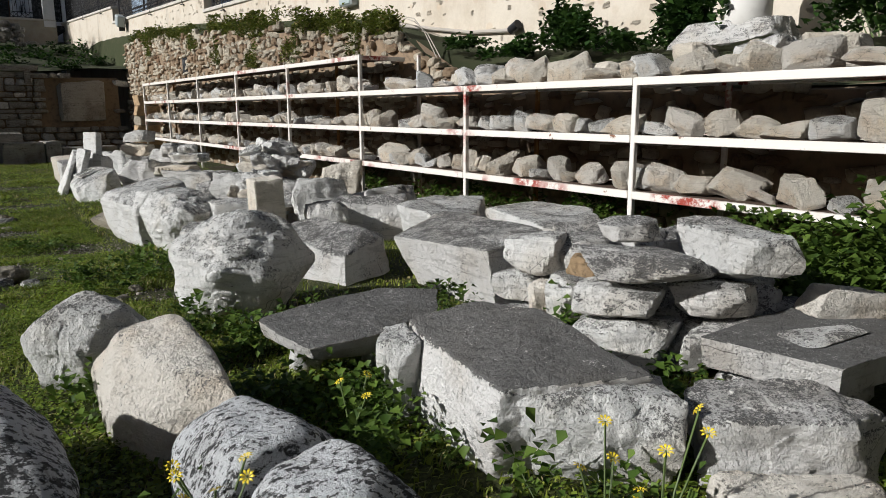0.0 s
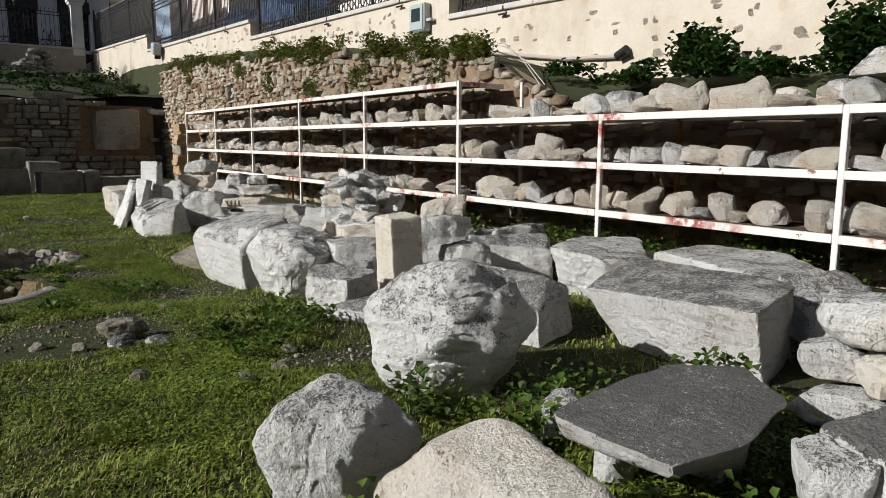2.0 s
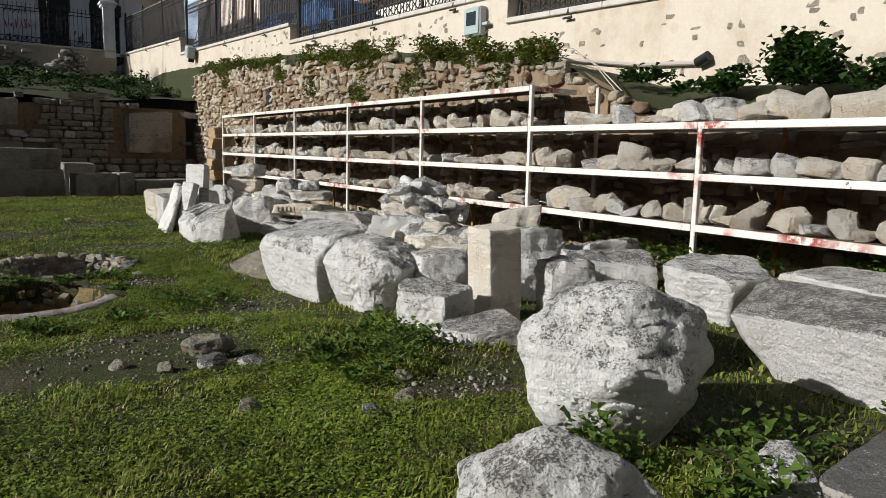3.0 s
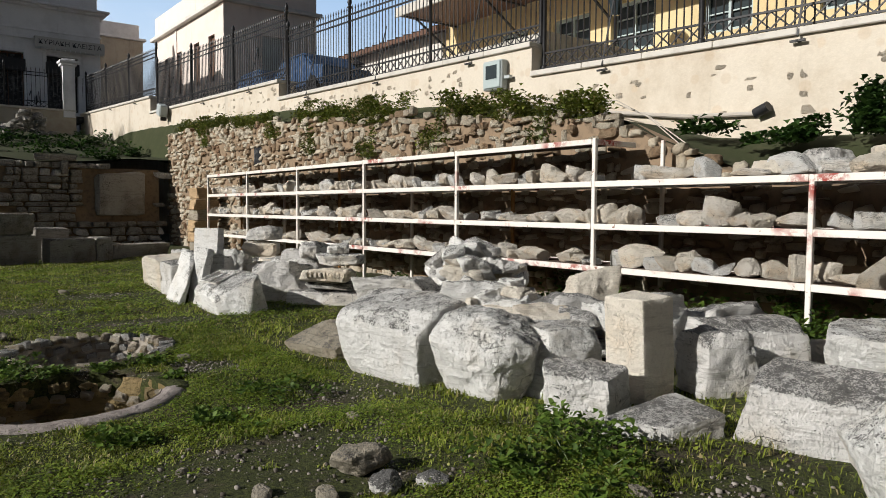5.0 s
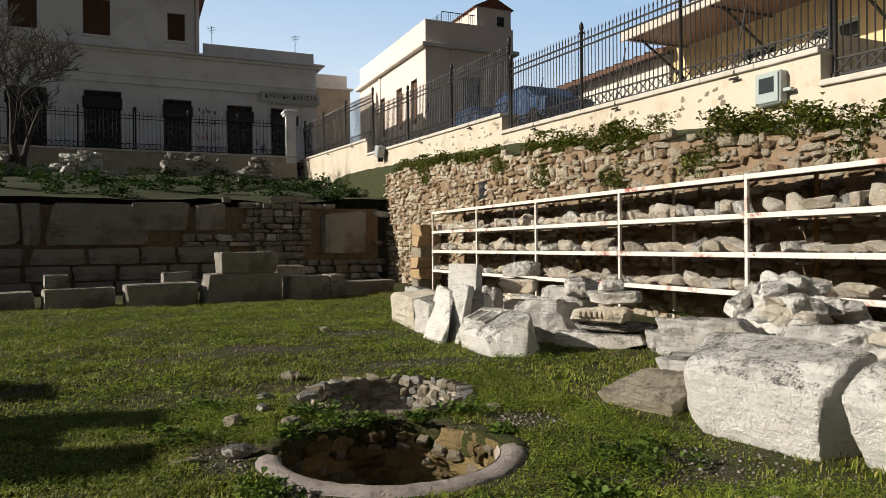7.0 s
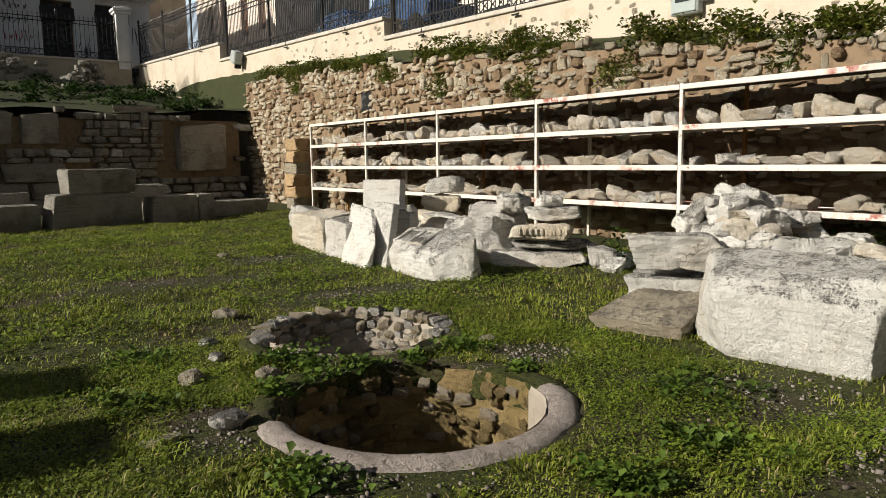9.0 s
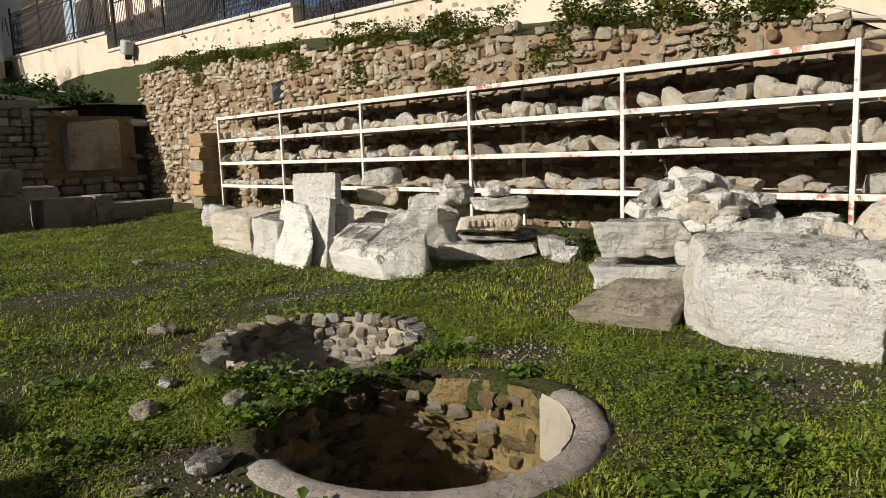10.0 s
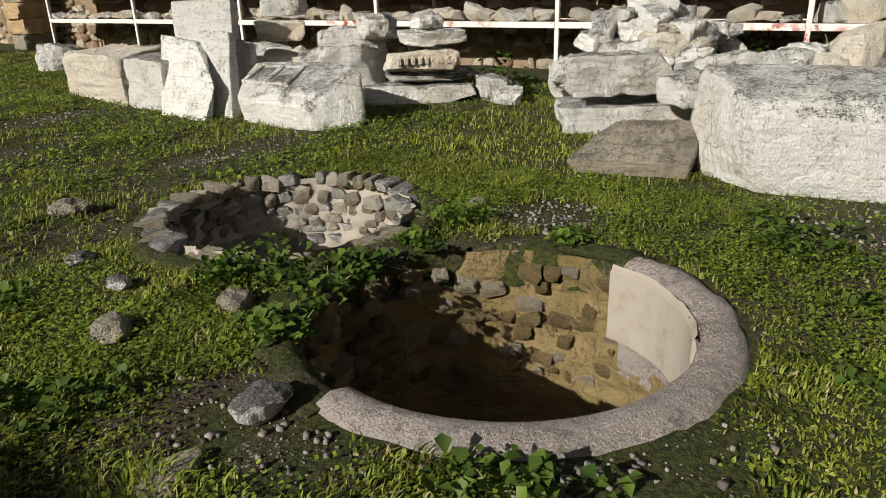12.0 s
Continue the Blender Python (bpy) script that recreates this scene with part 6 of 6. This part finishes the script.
NEAR_WEEDS = ((1.49, 4.51, 0.25, 0.22, 220), (1.4, 2.99, 0.3, 0.28, 300), (1.68, 3.22, 0.2, 0.25, 220), (2.43, 3.77, 0.35, 0.25, 420), (2.52, 3.4, 0.3, 0.28, 380), (2.24, 4.17, 0.3, 0.22, 300), (2.43, 4.87, 0.3, 0.2, 280), (2.61, 2.43, 0.35, 0.32, 420), (2.52, 2.13, 0.3, 0.3, 360), (3.22, 3.99, 0.35, 0.22, 320), (3.6, 3.45, 0.3, 0.22, 280), (3.74, 3.77, 0.2, 0.35, 200), (3.55, 2.76, 0.3, 0.25, 220), (2.99, 5.3, 0.3, 0.2, 260), (2.24, 5.58, 0.25, 0.2, 240), (3.78, 4.82, 0.3, 0.2, 220), (0.93, 3.68, 0.25, 0.22, 200), (2.59, 7.85, 0.3, 0.2, 300), (2.26, 7.55, 0.3, 0.16, 300), (1.98, 7.75, 0.25, 0.16, 240), (-0.19, 12.14, 0.2, 0.08, 154), (0.11, 12.69, 0.25, 0.1, 182), (0.29, 12.34, 0.2, 0.09, 140), (1.36, 11.59, 0.12, 0.06, 98), (0.88, 12.24, 0.16, 0.05, 112), (0.49, 12.34, 0.16, 0.05, 112), (1.32, 12.24, 0.2, 0.08, 112), (0.46, 9.99, 0.25, 0.07, 220), (1.17, 9.99, 0.3, 0.07, 240), (-0.65, 10.84, 0.2, 0.08, 160), (1.86, 10.54, 0.3, 0.08, 260), (-0.71, 13.44, 0.3, 0.06, 182), (-1.02, 12.44, 0.3, 0.05, 168))
for i, (x, y, r, h, n) in enumerate(NEAR_WEEDS):
    shrub("weed_clump", "low green weeds growing between the stones", "weed", WEED, x, y, gz(x, y), r, r, h, n, 0.05, 1100 + i)


def flower(x, y, h, seed):
    """A thin plant with yellow flower heads."""
    rng = random.Random(seed)
    f = thing("yellow_flower", "thin wild plant with small yellow flower heads", "flower", m=pose(x, y, gz(x, y)))
    for k in range(3):
        a, hh = rng.uniform(0, 6.3), h * rng.uniform(0.75, 1.05)
        tip = (0.12 * math.cos(a), 0.12 * math.sin(a), hh)
        part("stem", tube("stem", [(0, 0, -0.02), (tip[0] * 0.4, tip[1] * 0.4, hh * 0.55), tip], 0.004, STEM, 5), f)
        bmf = bmesh.new()
        for p in range(9):
            b = 2 * math.pi * p / 9
            q = [bmf.verts.new((r * math.cos(b + o), r * math.sin(b + o), z)) for r, o, z in ((0.004, 0, 0), (0.018, 0.25, 0.006), (0.026, 0, 0.002), (0.018, -0.25, 0.006))]
            bmf.faces.new(q)
        me = bpy.data.meshes.new("petals")
        bmf.to_mesh(me), bmf.free()
        part("petals", clad(me, YELLOW), f, "yellow petals", Matrix.Translation(tip) @ pose(0, 0, 0, rng.uniform(-40, 40), rng.uniform(-40, 40), 0))


for i, (x, y, h) in enumerate(((1.6, 3.06, 0.42), (2.55, 2.3, 0.5), (2.68, 2.2, 0.55), (2.57, 2.08, 0.4), (2.33, 3.54, 0.35), (1.54, 2.95, 0.4))):
    flower(x, y, h, i)

# a marble drum on the terrace
drum = thing("column_drum", "white marble column drum on a rough plinth", "column", m=pose(8.25, 5.58, 2.26))
part("plinth", stone_mesh("plinth", (0.6, 0.95, 0.3), 850, MARBLE_GREY, res=12, chips=5), drum, "rough grey plinth")
part("drum", tube("drum", [(0, 0, 0.22), (0, 0, 0.26), (0, 0, 0.5), (0, 0, 0.53), (0, 0, 1.0), (0, 0, 1.05)], [0.22, 0.24, 0.24, 0.225, 0.22, 0.2], DRUM, 24), drum)
pile_rng = np.random.default_rng(77)
for i in range(11):
    y = 2.8 + i * 0.62 + pile_rng.uniform(-0.1, 0.1)
    s = pile_rng.uniform(0.32, 0.6)
    stone("ledge_stone", "grey marble block on the top shelf of the low rack", "stone", MARBLE_GREY if i % 2 else MARBLE_CREAM, RACK_X + 0.45, y, (s, 0.4, pile_rng.uniform(0.2, 0.36)), 85 + pile_rng.normal(0, 15), z=1.92, seed=1300 + i, res=10, chips=7, tilt=0.15, layers=0.02, sink=0)

# rubble piles on the far bank
for n, (x, y, z, w) in enumerate(((-3.2, 41.5, 5.0, 1.4), (1.4, 41.8, 5.1, 2.4), (-6.4, 42, 4.9, 1.2), (4.5, 42.2, 5.0, 1.2))):
    rng_p = np.random.default_rng(1400 + n)
    for i in range(34):
        t = i / 34
        s = rng_p.uniform(0.2, 0.42)
        px = x + rng_p.uniform(-w, w) * (1 - 0.6 * t)
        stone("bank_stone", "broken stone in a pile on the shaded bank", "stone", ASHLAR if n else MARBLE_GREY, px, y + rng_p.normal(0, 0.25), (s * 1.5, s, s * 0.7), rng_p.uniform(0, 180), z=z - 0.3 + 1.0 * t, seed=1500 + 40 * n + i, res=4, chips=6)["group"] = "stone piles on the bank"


# ---- pieces of the walls ----
def wall_piece_kinds(seed, mats, res=4):
    return [stone_mesh("wall_stone", (1, 1, 1), seed + i, mats[i % len(mats)], res=res, chips=7, tilt=0.16, round_edge=14, rough=0.05, low=0.6) for i in range(12)]


def joined(name, kinds, mats, poses, parent):
    """The rest of a wall's stones in one mesh."""
    vs, fs, slots, n = [], [], [], 0
    data = []
    for me in kinds:
        co = np.empty(len(me.vertices) * 3, np.float32)
        me.vertices.foreach_get("co", co)
        ix = np.empty(len(me.loops), np.int32)
        me.loops.foreach_get("vertex_index", ix)
        data.append((co.reshape(-1, 3), ix.reshape(-1, 4)))
    for k, m in poses:
        co, ix = data[k]
        a = np.array(m)
        vs.append(co @ a[:3, :3].T + a[:3, 3])
        fs.append(ix + n)
        slots.append(np.full(len(ix), k % len(mats), np.int32))
        n += len(co)
    me = clad(fast_mesh(name, np.concatenate(vs), np.concatenate(fs), True), *mats)
    me.polygons.foreach_set("material_index", np.concatenate(slots))
    ob = part(name, me, parent)
    return tagged(ob, kind="stuff")


RUBBLE_A = marble("rubble_cream", (0.64, 0.57, 0.45), (0.50, 0.39, 0.26), 0.25, layers=0.15, top_bias=0.1)
RENDER_STONE = marble("stones_in_render", (0.58, 0.51, 0.41), (0.52, 0.41, 0.29), -0.6, layers=0.1, top_bias=0.1)
RUBBLE_B = marble("rubble_brown", (0.33, 0.24, 0.15), (0.27, 0.16, 0.09), 0.3, layers=0.15, top_bias=0.1)


def rubble_wall():
    """The terrace wall: stones of uneven size in rough courses, proud of an earthy core."""
    core = bmesh.new()
    prev = None
    for k in range(80):
        y = 32.4 * k / 79
        col = [core.verts.new(c) for c in ((RUB_X + 0.03, y, 0.0), (RUB_X + 0.03, y, rubble_top(y) - 0.1), (RUB_X + 0.3, y, rubble_top(y) - 0.04), (RUB_X + 0.4, y, 0.0))]
        if prev:
            for j in range(3):
                core.faces.new((prev[j], prev[j + 1], col[j + 1], col[j]))
        prev = col
    me = bpy.data.meshes.new("wall_core")
    core.to_mesh(me), core.free()
    wall = thing("wall_rubble", "rough rubble terrace wall behind the racks", "wall", kind="structure")
    body = part("wall_core", clad(me, MORTAR), wall)
    mats = (RUBBLE_A, RUBBLE_B, RUBBLE_A)
    kinds = wall_piece_kinds(2000, mats)
    rng = np.random.default_rng(5)
    near, rest = [], []
    z = 0.12
    while z < 4.4:
        h = rng.uniform(0.09, 0.2)
        y = rng.uniform(0, 0.2)
        while y < 32.2:
            w = rng.uniform(0.08, 0.26) if rng.random() < 0.75 else rng.uniform(0.25, 0.5)
            top = rubble_top(y)
            hole = abs(y - 24.2) < 0.28 and 2.75 < z < 3.25
            if z + h < top + 0.1 and not hole and rng.random() > 0.22:
                hh = h * rng.uniform(0.5, 1.4)
                kind = int(rng.integers(12))
                m = pose(RUB_X + rng.uniform(0.03, 0.085), y + w / 2, z + rng.uniform(-0.03, 0.03), rng.normal(0, 7), rng.normal(0, 5), rng.normal(0, 6)) @ Matrix.Diagonal((0.2, w * 0.96, hh * 0.95, 1))
                (near if 11.3 < y < 20 and z > 2.2 and len(near) < 295 else rest).append((kind, m))
            y += w
        z += h
    for k, m in near:
        part("wall_stone", kinds[k], body, m=m)
    joined("rubble", kinds, mats, rest, wall)
    # flat near-black sheet; its colour stands in for shaded depth
    part("putlog_hole", boxes("putlog_hole", [(RUB_X + 0.02, RUB_X + 0.028, 23.95, 24.45, 2.78, 3.25)], DARK), body, "flat black square painted as the shade of a hole")


rubble_wall()


def upper_wall_stones():
    """Single stones that show through the render of the street wall."""
    mats = (RUBBLE_A, MARBLE_TAN, RUBBLE_B)
    kinds = wall_piece_kinds(2100, (RENDER_STONE,), 5)
    rng = np.random.default_rng(9)
    for i in range(170):
        y = 3 + 27 * rng.random() ** 1.3
        lo = float(np.interp(y, [0, 10.7, 14.8, 24.6, 34.9], [2.3, 2.7, 3.62, 4.5, 4.95]))
        hi = next(z0 for y0, y1, z0, z1 in SEGMENTS if y0 <= y <= y1) - 0.25
        z = rng.uniform(min(lo, hi - 0.1), hi)
        w, h = rng.uniform(0.1, 0.26), rng.uniform(0.07, 0.17)
        part("wall_stone", kinds[int(rng.integers(12))], upper, m=pose(wall_x(y) + 0.03, y, z, 0, 0, LINE) @ Matrix.Diagonal((0.068, w, h, 1)))


upper_wall_stones()


def back_wall():
    """Squared blocks in courses to one side, rough walling to the other."""
    wall = thing("wall_back", "old wall of squared blocks and rubble, in shade", "wall", kind="structure", m=pose(-0.4, 0, -0.1))
    core = part("wall_core", boxes("wall_core", [(-12, 7.55, 32.12, 32.6, 0, 3.0)], MORTAR), wall)
    rng = np.random.default_rng(21)
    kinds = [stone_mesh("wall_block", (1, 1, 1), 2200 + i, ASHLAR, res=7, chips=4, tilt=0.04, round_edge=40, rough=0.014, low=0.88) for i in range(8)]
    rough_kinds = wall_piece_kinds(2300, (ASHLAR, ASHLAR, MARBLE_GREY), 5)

    def block(x0, x1, z0, z1, kinds_, proud=0.0):
        part("wall_block", kinds_[int(rng.integers(len(kinds_)))], core, m=pose((x0 + x1) / 2, 32.08 - proud, z0, rng.normal(0, 0.6), 0, 0) @ Matrix.Diagonal((x1 - x0 - 0.015, 0.3, z1 - z0 - 0.012, 1)))

    split = 0.6
    for z0, z1, step in ((0.2, 0.58, 1.1), (0.58, 1.1, 1.3), (1.1, 1.66, 1.5)):
        x = -12.0 + rng.uniform(0, 0.6)
        while x < split + (2.2 if z0 < 1 else 1.2):
            w = step * rng.uniform(0.75, 1.3)
            block(x, x + w, z0, z1, kinds, rng.uniform(0, 0.04))
            x += w
    x = -12.0
    for w in (2.6, 2.6, 2.7, 0.55, 3.1):
        block(x, x + w, 1.72, 3.12 + rng.uniform(-0.05, 0.05), kinds, 0.03)
        x += w
    block(-0.95, 0.95, 2.2, 3.2, kinds, 0.02), block(0.95, 2.1, 2.2, 3.2, kinds)
    z = 0.2
    while z < 3.2:
        h = rng.uniform(0.14, 0.32)
        x = split if z > 1.66 else split + 2.4
        while x < 7.45:
            w = rng.uniform(0.2, 0.75)
            inside = (x + w > 5.3 and x < 7.15 and z + h > 1.3 and z < 2.95) or (x < 2.1 and z + h > 2.15)
            if not inside and z + h < 3.0 + 0.35 * (4.6 - abs(x - 3.6)) / 4.6:
                block(x, x + w, z, z + h, rough_kinds if rng.random() < 0.6 else kinds, rng.uniform(-0.03, 0.1))
            x += w
        z += h
    block(5.32, 7.12, 1.34, 3.02, kinds, 0.12)
    block(3.5, 4.9, 3.2, 3.42, kinds, 0.05), block(4.3, 4.55, 2.75, 3.22, kinds, 0.1), block(1.9, 2.2, 3.15, 3.35, kinds, 0.1)


back_wall()


# ---- grass ----
BARE = ((0.75, 8.55, 1.7, 0.75), (1.15, 9.2, 1.0, 0.35), (-0.39, 10.64, 0.7, 0.35), (2.3, 10.34, 0.5, 0.5), (1.69, 11.84, 0.5, 0.35), (2.42, 6.85, 0.6, 0.3), (-0.69, 11.74, 0.45, 0.5), (2.04, 14.83, 1.1, 0.4), (0.32, 16.63, 1.6, 0.5), (2.06, 17.83, 1.0, 0.4))


def pebbles():
    """Gravel and crumbs of stone on the bare patches."""
    rng = np.random.default_rng(88)
    base, faces = cube_grid(1)
    n = 4200
    spot = np.array(BARE)[rng.integers(len(BARE), size=n)]
    xy = spot[:, :2] + rng.normal(0, 0.6, (n, 2)) * spot[:, 2:]
    clear = (np.hypot(xy[:, 0] - PIT[0], xy[:, 1] - PIT[1]) > PIT_R + 0.2) & (np.hypot(xy[:, 0] - PIT2[0], xy[:, 1] - PIT2[1]) > PIT2_R + 0.2)
    xy = xy[clear]
    n = len(xy)
    size = 0.003 + 0.010 * rng.random(n) ** 3
    q = base[None] * (size[:, None] * rng.uniform(0.6, 1.4, (n, 3)))[:, None, :] * rng.uniform(0.7, 1.1, (n, 8, 1))
    t = rng.uniform(0, 6.28, n)[:, None]
    q = np.stack([q[..., 0] * np.cos(t) - q[..., 1] * np.sin(t), q[..., 0] * np.sin(t) + q[..., 1] * np.cos(t), q[..., 2]], -1)
    q += np.stack([xy[:, 0], xy[:, 1], ground_z(xy[:, 0], xy[:, 1]) + 0.3 * size], -1)[:, None, :]
    fs = faces[None] + 8 * np.arange(n)[:, None, None]
    m = Nodes("gravel", 0.9)
    me = clad(fast_mesh("gravel", q.reshape(-1, 3), fs.reshape(-1, 4)), m.done(m.mix(m.island(), (0.06, 0.05, 0.04), (0.30, 0.27, 0.24))))
    thing("gravel", "fine grey gravel on the bare soil", "gravel", kind="stuff", me=me)


pebbles()

def grass(name, x0, x1, y0, y1, count, height, seed, label):
    """Blades of turf and clover over a stretch of the ground, thin on the bare patches."""
    rng = np.random.default_rng(seed)
    x, y = rng.uniform(x0, x1, count), rng.uniform(y0, y1, count)
    thick = fbm(np.stack([x * 0.8, y * 0.8, 0 * x], -1), 31, 4) + 0.6 * fbm(np.stack([x * 3, y * 3, 0 * x], -1), 37, 3)
    keep = thick > rng.uniform(-0.34, 0.06, count)
    for bx, by, rx, ry in BARE:
        keep &= np.hypot((x - bx) / rx, (y - by) / ry) + 1.1 * fbm(np.stack([x * 4, y * 4, 0 * x], -1), 71, 3) > rng.uniform(0.6, 1.1, count)
    keep &= (np.hypot(x - PIT[0], y - PIT[1]) > PIT_R + 0.19) | ((np.hypot(x - PIT[0], y - PIT[1]) > PIT_R + 0.06) & (y > 11.9))
    keep &= np.hypot(x - PIT2[0], y - PIT2[1]) > PIT2_R + 0.1
    x, y, thick = x[keep], y[keep], thick[keep]
    n = len(x)
    z = ground_z(x, y) - 0.008
    tuft = np.clip(0.5 + 2.4 * fbm(np.stack([x * 4.5, y * 4.5, 0 * x], -1), 53, 3), 0.15, 1.6)
    h = height * rng.uniform(0.4, 1.2, n) * (0.45 + 1.1 * tuft)
    a = 9 * fbm(np.stack([x * 5, y * 5, 0 * x], -1), 59, 2) + rng.uniform(-1.6, 1.6, n)
    lean = rng.uniform(0.3, 1.3, n)
    w = rng.uniform(0.0018, 0.0048, n) * (height / 0.05) ** 0.5
    broad = rng.random(n) < 0.3
    w, h = np.where(broad, w * 2.8, w), np.where(broad, h * 0.6, h)
    d = np.stack([np.cos(a), np.sin(a)], -1)
    base = np.stack([x, y, z], -1)
    side = np.stack([-d[:, 1], d[:, 0], 0 * x], -1) * w[:, None]
    mid = base + np.stack([d[:, 0] * h * lean * 0.3, d[:, 1] * h * lean * 0.3, h * 0.62], -1)
    tip = base + np.stack([d[:, 0] * h * lean, d[:, 1] * h * lean, h * (1.05 - 0.35 * lean)], -1)
    v = np.stack([base - side * 0.7, base + side * 0.7, mid + side, tip, mid - side], 1).reshape(-1, 3)
    i = np.arange(n)[:, None] * 5
    f = np.concatenate([i + np.array([[0, 1, 2]]), i + np.array([[0, 2, 4]]), i + np.array([[4, 2, 3]])])
    thing(name, label, "grass", kind="stuff", me=clad(fast_mesh(name, v, f), GRASS))


grass("near_grass", -2.6, 2.6, 5.0, 13.8, 330000, 0.045, 1, "short green turf and clover round the pits")
grass("path_grass", -2.0, 4.2, 0.8, 5.0, 80000, 0.06, 2, "green turf between the near stones")
grass("far_grass", -7.0, 6.6, 13.8, 26.5, 190000, 0.06, 3, "short sunlit turf across the dig")
grass("rack_grass", 2.6, 6.6, 5.0, 13.8, 40000, 0.06, 4, "turf between the rows of stones")
grass("west_grass", -7.5, -2.6, 4.0, 13.8, 40000, 0.06, 5, "turf beside the path")


def clover(name, x0, x1, y0, y1, count, size, seed, label):
    """Small round leaves close over the turf, in patches."""
    rng = np.random.default_rng(seed)
    x, y = rng.uniform(x0, x1, count), rng.uniform(y0, y1, count)
    patch = fbm(np.stack([x * 1.6, y * 1.6, 0 * x], -1), 41, 4)
    keep = patch > rng.uniform(-0.12, 0.12, count)
    keep &= np.hypot(x - PIT[0], y - PIT[1]) > PIT_R + 0.2
    keep &= np.hypot(x - PIT2[0], y - PIT2[1]) > PIT2_R + 0.12
    for bx, by, rx, ry in BARE:
        keep &= np.hypot((x - bx) / rx, (y - by) / ry) > rng.uniform(0.5, 1.0, count)
    x, y = x[keep], y[keep]
    c = np.stack([x, y, ground_z(x, y) + rng.uniform(0.01, 0.05, len(x))], -1)
    v, f = leaves(c, size, 0.5, rng, 0.12)
    thing(name, label, "clover", kind="stuff", me=clad(fast_mesh(name, v, f), CLOVER))


clover("clover", -2.4, 2.6, 4.6, 13.8, 230000, 0.018, 7, "patches of bright green clover in the turf")
clover("near_clover", -0.5, 4.0, 1.0, 4.6, 30000, 0.026, 8, "clover and small weeds between the near stones")
clover("far_clover", -5.0, 6.0, 13.8, 24.0, 60000, 0.04, 9, "patches of clover in the far turf")
